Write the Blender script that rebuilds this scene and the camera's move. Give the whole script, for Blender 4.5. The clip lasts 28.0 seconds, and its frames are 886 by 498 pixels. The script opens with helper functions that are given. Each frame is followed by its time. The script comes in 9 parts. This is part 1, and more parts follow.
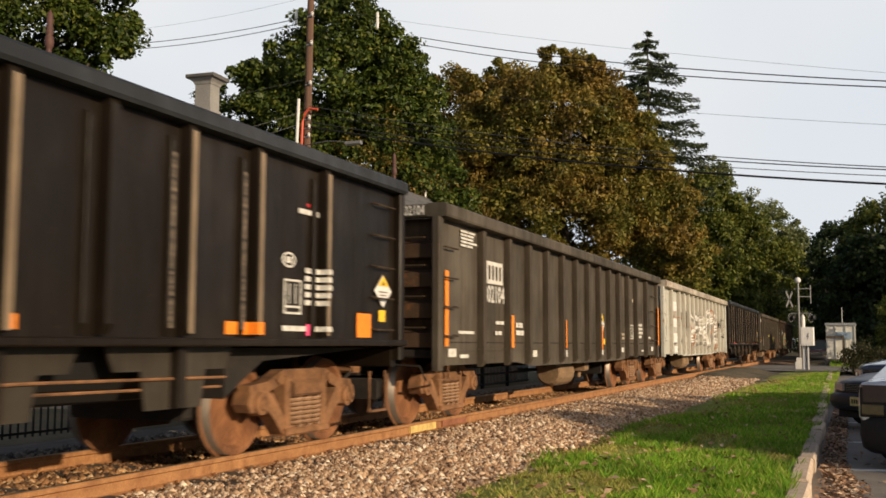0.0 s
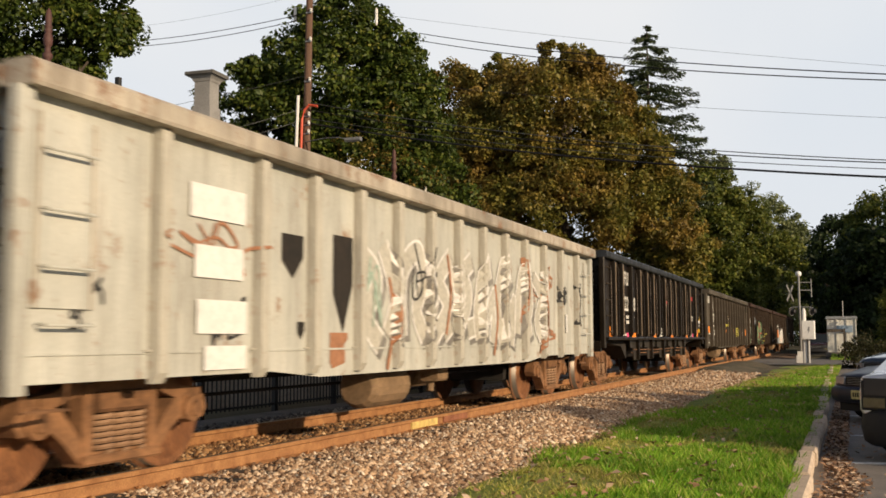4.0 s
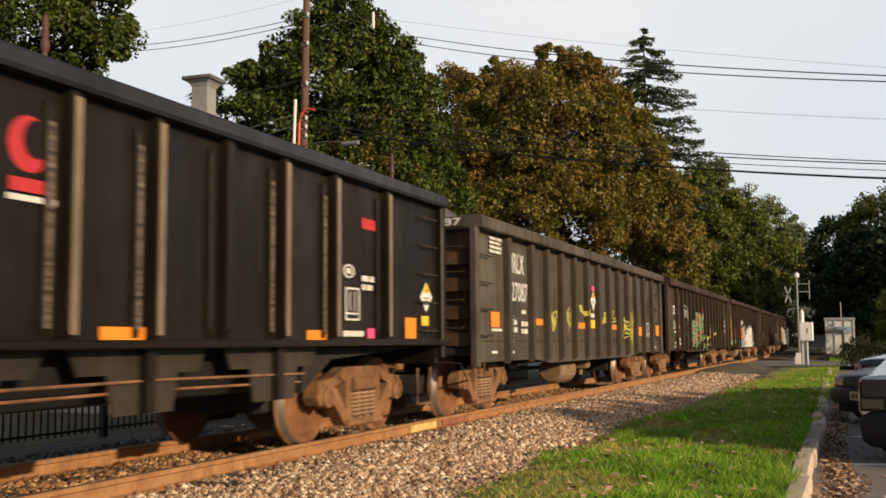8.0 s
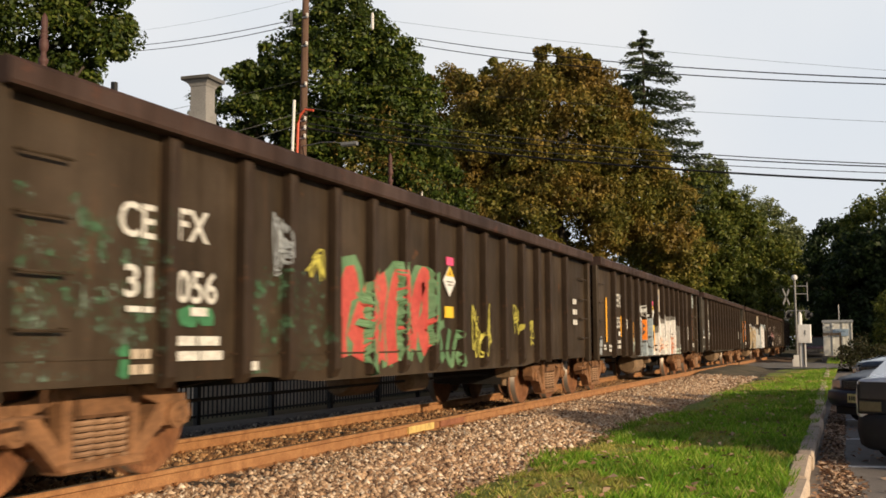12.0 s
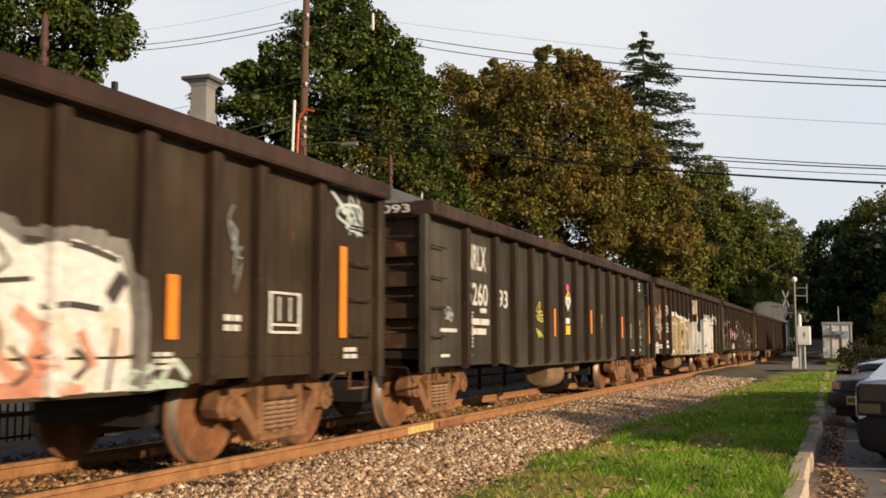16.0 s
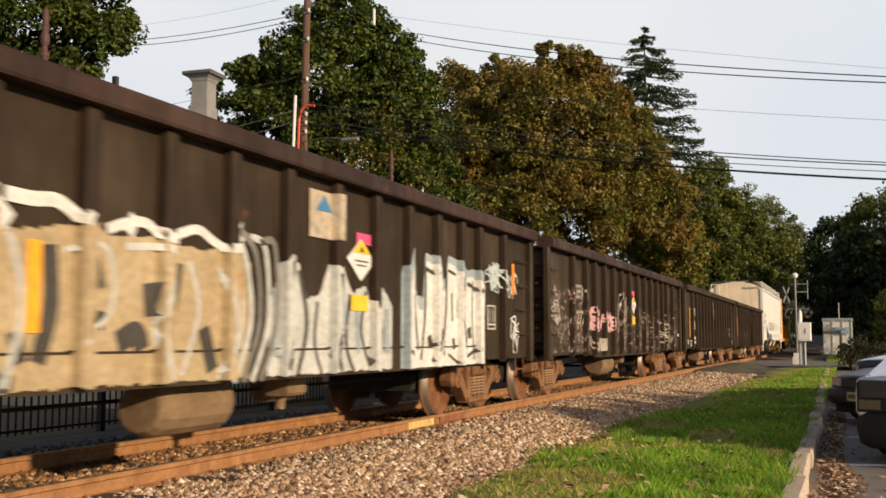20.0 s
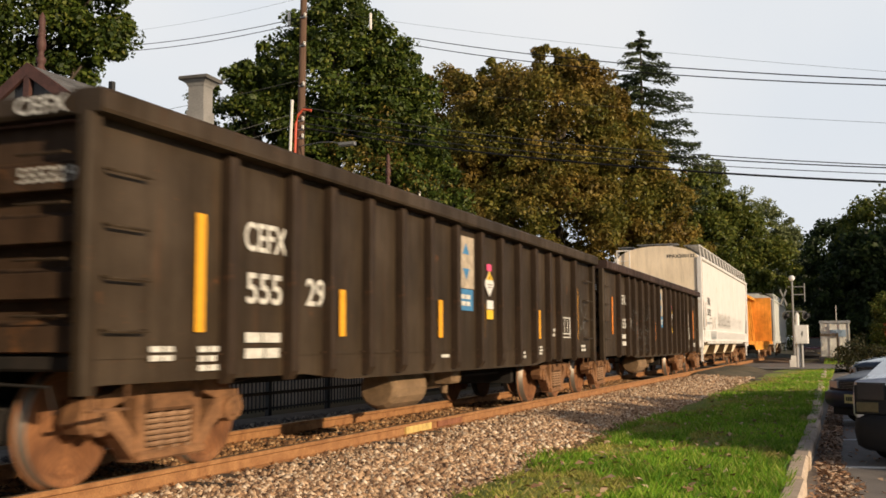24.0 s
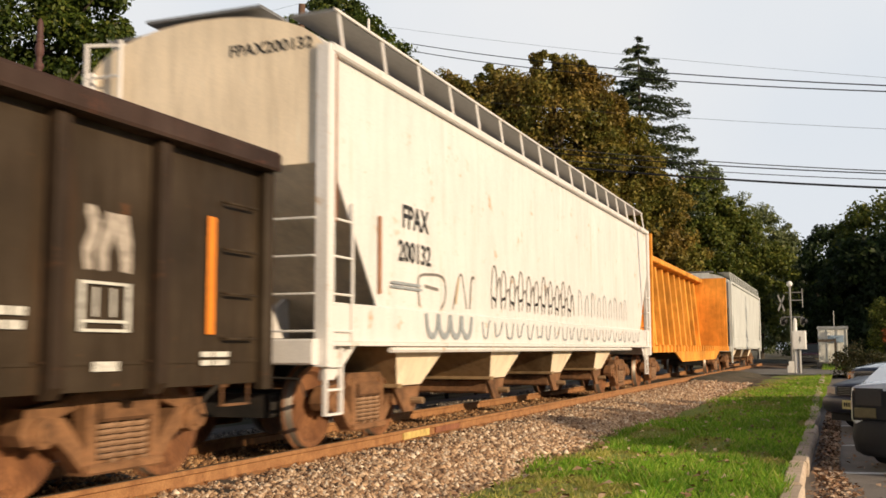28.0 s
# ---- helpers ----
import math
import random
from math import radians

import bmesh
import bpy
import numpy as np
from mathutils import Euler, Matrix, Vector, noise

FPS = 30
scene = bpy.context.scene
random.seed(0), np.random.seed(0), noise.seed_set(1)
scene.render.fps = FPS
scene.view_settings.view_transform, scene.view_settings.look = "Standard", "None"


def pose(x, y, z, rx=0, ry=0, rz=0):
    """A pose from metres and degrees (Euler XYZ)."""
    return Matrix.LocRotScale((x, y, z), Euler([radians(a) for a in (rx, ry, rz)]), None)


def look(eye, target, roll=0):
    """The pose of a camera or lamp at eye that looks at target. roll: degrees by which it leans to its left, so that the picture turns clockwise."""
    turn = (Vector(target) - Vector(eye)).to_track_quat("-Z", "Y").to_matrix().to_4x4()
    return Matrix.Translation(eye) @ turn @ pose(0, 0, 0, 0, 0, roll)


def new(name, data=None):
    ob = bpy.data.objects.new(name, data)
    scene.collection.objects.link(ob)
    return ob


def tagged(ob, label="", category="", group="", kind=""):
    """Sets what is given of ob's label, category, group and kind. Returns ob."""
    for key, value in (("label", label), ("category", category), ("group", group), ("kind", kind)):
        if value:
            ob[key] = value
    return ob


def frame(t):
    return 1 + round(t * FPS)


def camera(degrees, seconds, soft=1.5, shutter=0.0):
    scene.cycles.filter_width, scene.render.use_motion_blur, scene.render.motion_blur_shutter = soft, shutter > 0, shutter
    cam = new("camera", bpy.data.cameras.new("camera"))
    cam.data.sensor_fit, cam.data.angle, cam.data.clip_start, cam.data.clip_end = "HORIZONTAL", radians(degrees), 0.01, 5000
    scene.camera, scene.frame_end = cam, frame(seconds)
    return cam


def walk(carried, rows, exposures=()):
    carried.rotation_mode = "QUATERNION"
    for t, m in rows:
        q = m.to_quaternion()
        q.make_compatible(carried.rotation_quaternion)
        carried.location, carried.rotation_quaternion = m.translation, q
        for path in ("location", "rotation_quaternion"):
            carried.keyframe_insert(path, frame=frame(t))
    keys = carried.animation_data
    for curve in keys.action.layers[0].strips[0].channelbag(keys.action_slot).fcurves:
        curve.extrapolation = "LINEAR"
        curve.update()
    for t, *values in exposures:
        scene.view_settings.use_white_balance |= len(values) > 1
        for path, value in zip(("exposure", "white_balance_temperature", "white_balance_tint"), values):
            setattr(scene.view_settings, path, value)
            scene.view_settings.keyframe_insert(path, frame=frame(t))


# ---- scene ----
cam = camera(47.7, 28.0, soft=1.6, shutter=0.4)
EYE = (0.0, 0.0, 1.085)
# seconds and the camera's turn (Euler XYZ, degrees): held by hand on one spot
TURNS = [
    (0, 95.40, -0.16, 22.06),
    (0.5, 95.25, -0.14, 22.08),
    (1, 95.21, -0.23, 22.08),
    (1.5, 95.25, -0.20, 22.12),
    (2, 95.21, 0.21, 22.18),
    (2.5, 95.14, 0.79, 22.21),
    (3, 95.15, 0.31, 22.07),
    (3.5, 95.13, 0.18, 22.11),
    (5.5, 95.48, 0.33, 22.08),
    (6, 95.58, 0.35, 21.99),
    (6.5, 95.61, 0.35, 21.97),
    (7, 95.65, 0.29, 22.03),
    (7.5, 95.42, 0.46, 22.06),
    (8, 95.35, 0.48, 22.03),
    (8.5, 95.26, 0.49, 21.94),
    (9, 95.33, 0.59, 21.82),
    (9.5, 95.50, 0.56, 21.83),
    (10, 95.51, 0.33, 21.85),
    (10.5, 95.37, 0.21, 21.91),
    (11, 95.21, 0.19, 21.95),
    (11.5, 95.22, 0.21, 21.92),
    (12, 95.41, 0.30, 21.92),
    (12.5, 95.74, 0.30, 21.85),
    (14.5, 95.33, 0.05, 22.02),
    (15, 95.31, 0.26, 21.99),
    (15.5, 95.37, 0.20, 21.87),
    (16, 95.45, 0.11, 21.89),
    (16.5, 95.34, -0.02, 21.89),
    (17, 95.33, -0.01, 21.92),
    (17.5, 95.28, 0.10, 21.91),
    (18, 95.31, 0.11, 21.80),
    (18.5, 95.34, 0.08, 21.85),
    (19, 95.33, -0.04, 21.90),
    (19.5, 95.24, -0.03, 21.92),
    (20, 95.19, 0.00, 21.92),
    (20.5, 95.16, -0.05, 21.86),
    (21, 95.20, 0.00, 21.75),
    (21.5, 95.27, 0.16, 21.73),
    (23.5, 95.28, 0.24, 21.82),
    (24, 95.42, 0.23, 21.78),
    (24.5, 95.56, 0.31, 21.70),
    (25, 95.79, 0.33, 21.66),
    (25.5, 95.81, 0.36, 21.69),
    (26, 95.72, 0.29, 21.77),
    (26.5, 95.70, 0.21, 21.81),
    (27, 95.78, 0.35, 21.83),
    (27.5, 95.74, 0.34, 21.69),
    (28, 95.74, 0.23, 21.66),
]
walk(cam, [(t, pose(*EYE, rx, ry, rz)) for t, rx, ry, rz in TURNS])

# ---- sky, sun, exposure ----
SUN_AT = Vector((1.0, -0.40, 0.30)).normalized()
world = bpy.data.worlds.new("sky")
scene.world = world
world.use_nodes = True
wn = world.node_tree
sky = wn.nodes.new("ShaderNodeTexSky")
sky.sky_type, sky.sun_disc = "NISHITA", False
sky.sun_elevation = math.asin(SUN_AT.z)
sky.sun_rotation = math.atan2(SUN_AT.x, SUN_AT.y)
sky.air_density, sky.dust_density, sky.ozone_density = 0.6, 5.0, 1.0
# thin bright haze low over the horizon all round, the plain sky above it
hz = wn.nodes.new("ShaderNodeTexCoord")
sep = wn.nodes.new("ShaderNodeSeparateXYZ")
wn.links.new(hz.outputs["Generated"], sep.inputs[0])
veil = wn.nodes.new("ShaderNodeValToRGB")
veil.color_ramp.elements[0].position, veil.color_ramp.elements[0].color = 0.36, (1, 1, 1, 1)
veil.color_ramp.elements[1].position, veil.color_ramp.elements[1].color = 0.50, (0, 0, 0, 1)
wn.links.new(sep.outputs["Z"], veil.inputs[0])
both = wn.nodes.new("ShaderNodeMix")
both.data_type = "RGBA"
# faint uneven cloud in the haze
cloud = wn.nodes.new("ShaderNodeTexNoise")
cloud.inputs["Scale"].default_value, cloud.inputs["Detail"].default_value = 2.2, 3.0
wn.links.new(hz.outputs["Generated"], cloud.inputs["Vector"])
tint = wn.nodes.new("ShaderNodeValToRGB")
tint.color_ramp.elements[0].position, tint.color_ramp.elements[0].color = 0.35, (7.75, 8.2, 8.75, 1)
tint.color_ramp.elements[1].position, tint.color_ramp.elements[1].color = 0.62, (8.7, 8.8, 8.95, 1)
wn.links.new(cloud.outputs["Fac"], tint.inputs[0])
wn.links.new(tint.outputs[0], both.inputs[7])
wn.links.new(veil.outputs[0], both.inputs[0])
clear = wn.nodes.new("ShaderNodeMix")
clear.data_type, clear.blend_type = "RGBA", "MULTIPLY"
clear.inputs[0].default_value, clear.inputs[7].default_value = 1.0, (0.88, 0.90, 0.94, 1)
wn.links.new(sky.outputs[0], clear.inputs[6])
wn.links.new(clear.outputs[2], both.inputs[6])
wn.links.new(both.outputs[2], wn.nodes["Background"].inputs[0])
wn.nodes["Background"].inputs[1].default_value = 0.090
sun = new("sun", bpy.data.lights.new("sun", "SUN"))
sun.data.energy, sun.data.angle, sun.data.color = 4.8, radians(0.6), (1.0, 0.775, 0.52)
sun.matrix_world = look(SUN_AT * 60, (0, 0, 0))
scene.view_settings.exposure = 0.09

# ---- materials ----
def nodes_of(name):
    m = bpy.data.materials.new(name)
    m.use_nodes = True
    return m, m.node_tree, m.node_tree.nodes["Principled BSDF"]


def ramp(nt, src, stops):
    r = nt.nodes.new("ShaderNodeValToRGB")
    e = r.color_ramp.elements
    while len(e) < len(stops):
        e.new(0.5)
    for el, (p, c) in zip(e, stops):
        el.position, el.color = p, (*c, 1) if len(c) == 3 else c
    nt.links.new(src, r.inputs[0])
    return r.outputs[0]


def noise_tex(nt, scale, detail=4.0, rough=0.6, coords="Object", stretch=(1, 1, 1)):
    c = nt.nodes.new("ShaderNodeTexCoord")
    mp = nt.nodes.new("ShaderNodeMapping")
    mp.inputs["Scale"].default_value = stretch
    nt.links.new(c.outputs[coords], mp.inputs[0])
    n = nt.nodes.new("ShaderNodeTexNoise")
    n.inputs["Scale"].default_value, n.inputs["Detail"].default_value, n.inputs["Roughness"].default_value = scale, detail, rough
    nt.links.new(mp.outputs[0], n.inputs["Vector"])
    return n.outputs["Fac"]


def mix(nt, fac, a, b, kind="MIX"):
    m = nt.nodes.new("ShaderNodeMix")
    m.data_type, m.blend_type = "RGBA", kind
    for sock, v in ((m.inputs[0], fac), (m.inputs[6], a), (m.inputs[7], b)):
        if isinstance(v, (int, float)):
            sock.default_value = v
        elif isinstance(v, tuple):
            sock.default_value = (*v, 1)
        else:
            nt.links.new(v, sock)
    return m.outputs[2]


def bump(nt, bsdf, src, strength=0.3, dist=0.02):
    b = nt.nodes.new("ShaderNodeBump")
    b.inputs["Strength"].default_value, b.inputs["Distance"].default_value = strength, dist
    nt.links.new(src, b.inputs["Height"])
    nt.links.new(b.outputs[0], bsdf.inputs["Normal"])


def grained(name, a, b, scale=3.0, rough=0.85, fine=40.0, relief=0.3, dist=0.01, metal=0.0, coords="Object", stretch=(1, 1, 1), vary=0.0):
    """Two colours mottled at a coarse and a fine scale, with a fine relief."""
    m, nt, p = nodes_of(name)
    coarse = noise_tex(nt, scale, 5, 0.65, coords, stretch)
    small = noise_tex(nt, fine, 4, 0.6, coords, stretch)
    col = ramp(nt, coarse, [(0.35, a), (0.65, b)])
    dark = ramp(nt, small, [(0.3, (0.62, 0.62, 0.62)), (0.7, (1.15, 1.15, 1.15))])
    col = mix(nt, 0.7, col, dark, "MULTIPLY")
    if vary:
        info = nt.nodes.new("ShaderNodeObjectInfo")
        lo, hi = 1 - vary, 1 + vary
        col = mix(nt, 1.0, col, ramp(nt, info.outputs["Random"], [(0, (lo, lo, lo)), (1, (hi, hi, hi))]), "MULTIPLY")
    nt.links.new(col, p.inputs["Base Color"])
    p.inputs["Roughness"].default_value, p.inputs["Metallic"].default_value = rough, metal
    bump(nt, p, small, relief, dist)
    return m


def painted_steel(name, base, rust=(0.16, 0.06, 0.025), amount=0.35, rough=0.55, streak=0.5, fading=1.0):
    """Weathered paint: broad fading, vertical streaks of grime and patches of rust."""
    m, nt, p = nodes_of(name)
    fade = noise_tex(nt, 0.8, 4, 0.6)
    run = noise_tex(nt, 5.0, 5, 0.7, "Object", (1, 1, 0.12))
    spots = noise_tex(nt, 2.6, 8, 0.72)
    fine = noise_tex(nt, 45, 3, 0.6)
    b2 = tuple(min(1, c * (1 + 0.35 * fading) + 0.006) for c in base)
    col = ramp(nt, fade, [(0.32, tuple(c * (1 - 0.34 * fading) for c in base)), (0.5, base), (0.68, b2)])
    col = mix(nt, streak, col, ramp(nt, run, [(0.34, (0.45, 0.40, 0.36)), (0.52, (1.0, 1.0, 1.0)), (0.68, (1.22, 1.18, 1.12))]), "MULTIPLY")
    bleed = noise_tex(nt, 3.1, 6, 0.75, "Object", (1, 1, 0.06))
    col = mix(nt, ramp(nt, bleed, [(0.60, (0, 0, 0)), (0.72, (amount * 1.3,) * 3)]), col, rust)
    lo = 0.72 - 0.3 * amount
    col = mix(nt, ramp(nt, spots, [(lo, (0, 0, 0)), (lo + 0.09, (0.85, 0.85, 0.85))]), col, rust)
    specks = noise_tex(nt, 19, 3, 0.6)
    col = mix(nt, ramp(nt, specks, [(0.69, (0, 0, 0)), (0.73, (0.35 + amount,) * 3)]), col, rust)
    scratch = noise_tex(nt, 13, 4, 0.7, "Object", (1, 1, 0.05))
    col = mix(nt, ramp(nt, scratch, [(0.62, (0, 0, 0)), (0.70, (0.55, 0.55, 0.55))]), col, tuple(min(1, c * 1.6 + 0.01) for c in base))
    col = mix(nt, 0.35, col, ramp(nt, fine, [(0.3, (0.7, 0.7, 0.7)), (0.7, (1.1, 1.1, 1.1))]), "MULTIPLY")
    nt.links.new(col, p.inputs["Base Color"])
    nt.links.new(ramp(nt, run, [(0.3, (rough + 0.2,) * 3), (0.7, (rough - 0.08,) * 3)]), p.inputs["Roughness"])
    p.inputs["Specular IOR Level"].default_value = 0.18
    bump(nt, p, mix(nt, 0.5, fade, spots), 0.45, 0.03)
    return m


def plain(name, c, rough=0.6, metal=0.0, wear=0.25, scale=14.0):
    m, nt, p = nodes_of(name)
    n = noise_tex(nt, scale, 6, 0.7)
    lo = 1 - wear
    nt.links.new(mix(nt, 1.0, c, ramp(nt, n, [(0.3, (lo, lo, lo)), (0.6, (1, 1, 1))]), "MULTIPLY"), p.inputs["Base Color"])
    p.inputs["Roughness"].default_value, p.inputs["Metallic"].default_value = rough, metal
    p.inputs["Specular IOR Level"].default_value = 0.4
    return m


def leafy(name, stops, rough=0.55, back=0.35, other=None):
    """Leaves: each its own hue, letting some light through."""
    m, nt, p = nodes_of(name)
    g = nt.nodes.new("ShaderNodeNewGeometry")
    col = ramp(nt, g.outputs["Random Per Island"], stops)
    big = noise_tex(nt, 0.45, 3, 0.6)
    if other:
        col = mix(nt, ramp(nt, noise_tex(nt, 0.33, 4, 0.65), [(0.42, (0, 0, 0)), (0.60, (1, 1, 1))]), col, ramp(nt, g.outputs["Random Per Island"], other))
    col = mix(nt, 0.8, col, ramp(nt, big, [(0.35, (0.55, 0.58, 0.55)), (0.65, (1.15, 1.12, 1.05))]), "MULTIPLY")
    nt.links.new(col, p.inputs["Base Color"])
    p.inputs["Roughness"].default_value = rough
    p.inputs["Specular IOR Level"].default_value = 0.3
    t = nt.nodes.new("ShaderNodeBsdfTranslucent")
    nt.links.new(col, t.inputs[0])
    mx = nt.nodes.new("ShaderNodeMixShader")
    mx.inputs[0].default_value = back
    nt.links.new(p.outputs[0], mx.inputs[1])
    nt.links.new(t.outputs[0], mx.inputs[2])
    nt.links.new(mx.outputs[0], nt.nodes["Material Output"].inputs[0])
    return m


def islands(name, stops, rough=0.9, fine=30.0):
    """Loose small pieces, each with a colour of its own."""
    m, nt, p = nodes_of(name)
    g = nt.nodes.new("ShaderNodeNewGeometry")
    col = ramp(nt, g.outputs["Random Per Island"], stops)
    n = noise_tex(nt, fine, 4, 0.6)
    col = mix(nt, 0.6, col, ramp(nt, n, [(0.3, (0.6, 0.6, 0.6)), (0.7, (1.15, 1.15, 1.15))]), "MULTIPLY")
    nt.links.new(col, p.inputs["Base Color"])
    p.inputs["Roughness"].default_value = rough
    return m


M_BALLAST = grained("ballast_bed", (0.10, 0.06, 0.034), (0.20, 0.125, 0.07), 4, 0.95, 60, 0.8, 0.03)
M_STONE = islands("ballast_stone", [(0.0, (0.14, 0.08, 0.047)), (0.3, (0.38, 0.23, 0.13)), (0.65, (0.59, 0.40, 0.245)), (0.88, (0.74, 0.565, 0.40)), (1.0, (0.86, 0.74, 0.58))])
M_RUSTSTONE = islands("rust_stained_stone", [(0.0, (0.08, 0.040, 0.020)), (0.4, (0.28, 0.14, 0.058)), (0.8, (0.46, 0.26, 0.115)), (1.0, (0.62, 0.42, 0.24))])
M_DARKSTONE = islands("grey_brown_ballast_stone", [(0.0, (0.07, 0.058, 0.047)), (0.6, (0.20, 0.165, 0.13)), (1.0, (0.42, 0.36, 0.29))])
M_MARK = plain("faded_yellow_mark", (0.70, 0.50, 0.17), 0.7, 0, 0.45, 9)
M_RAIL = grained("rusty_rail", (0.26, 0.115, 0.042), (0.40, 0.20, 0.078), 6, 0.8, 60, 0.3, 0.004)
M_JOINT = grained("red_rust_joint", (0.20, 0.072, 0.035), (0.32, 0.13, 0.065), 6, 0.85, 60, 0.3, 0.004)
M_RAILTOP = plain("worn_rail_head", (0.34, 0.24, 0.16), 0.35, 0.7, 0.3, 30)
M_TIE = grained("creosoted_tie", (0.035, 0.028, 0.022), (0.09, 0.07, 0.055), 5, 0.9, 50, 0.6, 0.01, vary=0.25, stretch=(0.3, 3, 3))
M_GROUND = grained("soil_and_litter", (0.07, 0.075, 0.035), (0.14, 0.11, 0.06), 0.6, 0.95, 9, 0.5, 0.05)
M_LAWN = grained("lawn_soil", (0.15, 0.23, 0.028), (0.28, 0.30, 0.055), 1.5, 0.95, 30, 0.7, 0.03)
M_GRASS = leafy("grass_blades", [(0.0, (0.10, 0.27, 0.02)), (0.5, (0.255, 0.48, 0.036)), (0.84, (0.41, 0.54, 0.07)), (1.0, (0.58, 0.53, 0.19))], 0.6, 0.45)
M_DRYGRASS = leafy("dry_grass", [(0.0, (0.24, 0.30, 0.045)), (0.5, (0.43, 0.42, 0.09)), (1.0, (0.60, 0.49, 0.20))], 0.7, 0.3)
M_ASPHALT = grained("asphalt", (0.19, 0.17, 0.152), (0.28, 0.25, 0.222), 0.9, 0.9, 90, 0.5, 0.006)
M_APRON = grained("trodden_soil", (0.06, 0.055, 0.032), (0.15, 0.12, 0.075), 1.1, 0.95, 25, 0.7, 0.03)
M_ROAD = grained("crossing_road", (0.15, 0.145, 0.14), (0.22, 0.21, 0.195), 0.7, 0.9, 70, 0.4, 0.006)
M_PATH = grained("gravel_path", (0.14, 0.125, 0.11), (0.24, 0.215, 0.185), 2.0, 0.95, 60, 0.6, 0.015)
M_KERB = grained("kerb_concrete", (0.42, 0.33, 0.25), (0.64, 0.52, 0.40), 2.5, 0.9, 50, 0.5, 0.008, vary=0.15)
M_LINE = plain("road_paint", (0.78, 0.78, 0.76), 0.8, 0, 0.35, 9)
M_LITTER = islands("fallen_leaf", [(0.0, (0.20, 0.11, 0.06)), (0.5, (0.44, 0.26, 0.15)), (1.0, (0.68, 0.52, 0.37))])
M_BLACKIRON = plain("black_iron", (0.012, 0.012, 0.013), 0.45, 0.3)
M_BARK = grained("bark", (0.05, 0.04, 0.03), (0.12, 0.095, 0.07), 3, 0.95, 25, 0.8, 0.03, stretch=(3, 3, 0.5))
M_POLE = grained("pole_wood", (0.09, 0.05, 0.032), (0.155, 0.09, 0.058), 2, 0.9, 30, 0.5, 0.01, stretch=(4, 4, 0.25))
M_WIRE = plain("cable_sheath", (0.075, 0.078, 0.075), 0.6)
M_CABLE = plain("black_cable_sheath", (0.015, 0.015, 0.016), 0.6)
M_SHINGLE = grained("roof_shingle", (0.075, 0.076, 0.08), (0.13, 0.13, 0.135), 2, 0.9, 40, 0.4, 0.01, vary=0.2)
M_STUCCO = grained("chimney_stucco", (0.22, 0.215, 0.205), (0.30, 0.29, 0.275), 1.5, 0.9, 30, 0.4, 0.01)
M_WALL = grained("station_wall", (0.32, 0.27, 0.21), (0.42, 0.36, 0.29), 1.2, 0.9, 25, 0.4, 0.01)
M_TERRACOTTA = grained("painted_finial", (0.06, 0.025, 0.02), (0.10, 0.042, 0.033), 4, 0.7, 30, 0.3, 0.006)
M_WHITE = plain("white_paint", (0.74, 0.73, 0.70), 0.55, 0, 0.2)
M_STENCIL = plain("stencil_white", (0.70, 0.68, 0.62), 0.7, 0, 0.5, 22)
M_BLACKTEXT = plain("stencil_black", (0.03, 0.03, 0.03), 0.7, 0, 0.4, 22)
M_ORANGE = plain("reflective_orange", (0.88, 0.26, 0.02), 0.5, 0, 0.2)
M_AMBER = plain("reflective_amber", (0.86, 0.40, 0.02), 0.5, 0, 0.2)
M_YELLOW = plain("yellow_paint", (0.84, 0.54, 0.035), 0.55, 0, 0.2)
M_PINK = plain("pink_sticker", (0.80, 0.09, 0.22), 0.55, 0, 0.1)
M_RED = plain("red_mark", (0.45, 0.03, 0.035), 0.55, 0, 0.2)
M_BLUE = plain("blue_panel", (0.06, 0.22, 0.42), 0.6, 0, 0.3)
M_CREAM = plain("cream_panel", (0.52, 0.43, 0.32), 0.65, 0, 0.55, 6)
M_AGED = plain("aged_aluminium", (0.24, 0.24, 0.235), 0.5, 0.4)
M_GALV = plain("galvanised_steel", (0.42, 0.42, 0.41), 0.45, 0.6)
M_TRUCK = grained("rusty_truck_casting", (0.095, 0.044, 0.018), (0.285, 0.138, 0.060), 3, 0.9, 30, 0.4, 0.008)
M_TANK = grained("dusty_tank_paint", (0.15, 0.095, 0.05), (0.29, 0.185, 0.10), 3, 0.85, 30, 0.3, 0.006)
M_SPRING = grained("dusty_coil_spring", (0.20, 0.11, 0.06), (0.38, 0.23, 0.13), 5, 0.85, 30, 0.2, 0.004)
M_WHEEL = grained("rusty_wheel", (0.13, 0.05, 0.018), (0.26, 0.11, 0.042), 3, 0.85, 30, 0.3, 0.004)
M_TREAD = plain("bright_tread", (0.24, 0.205, 0.17), 0.5, 0.7, 0.2, 30)
# grime, darkened further so the shade under the cars is in the colour
M_UNDER = grained("underframe_grime_and_shade", (0.008, 0.007, 0.006), (0.026, 0.019, 0.014), 3, 0.95, 30, 0.3, 0.008)
M_GLASS = plain("dark_car_glass", (0.02, 0.025, 0.03), 0.06, 0.0, 0.0)
M_TYRE = plain("tyre_rubber", (0.018, 0.018, 0.019), 0.85)
M_TRIM = plain("black_bumper", (0.018, 0.019, 0.022), 0.72)


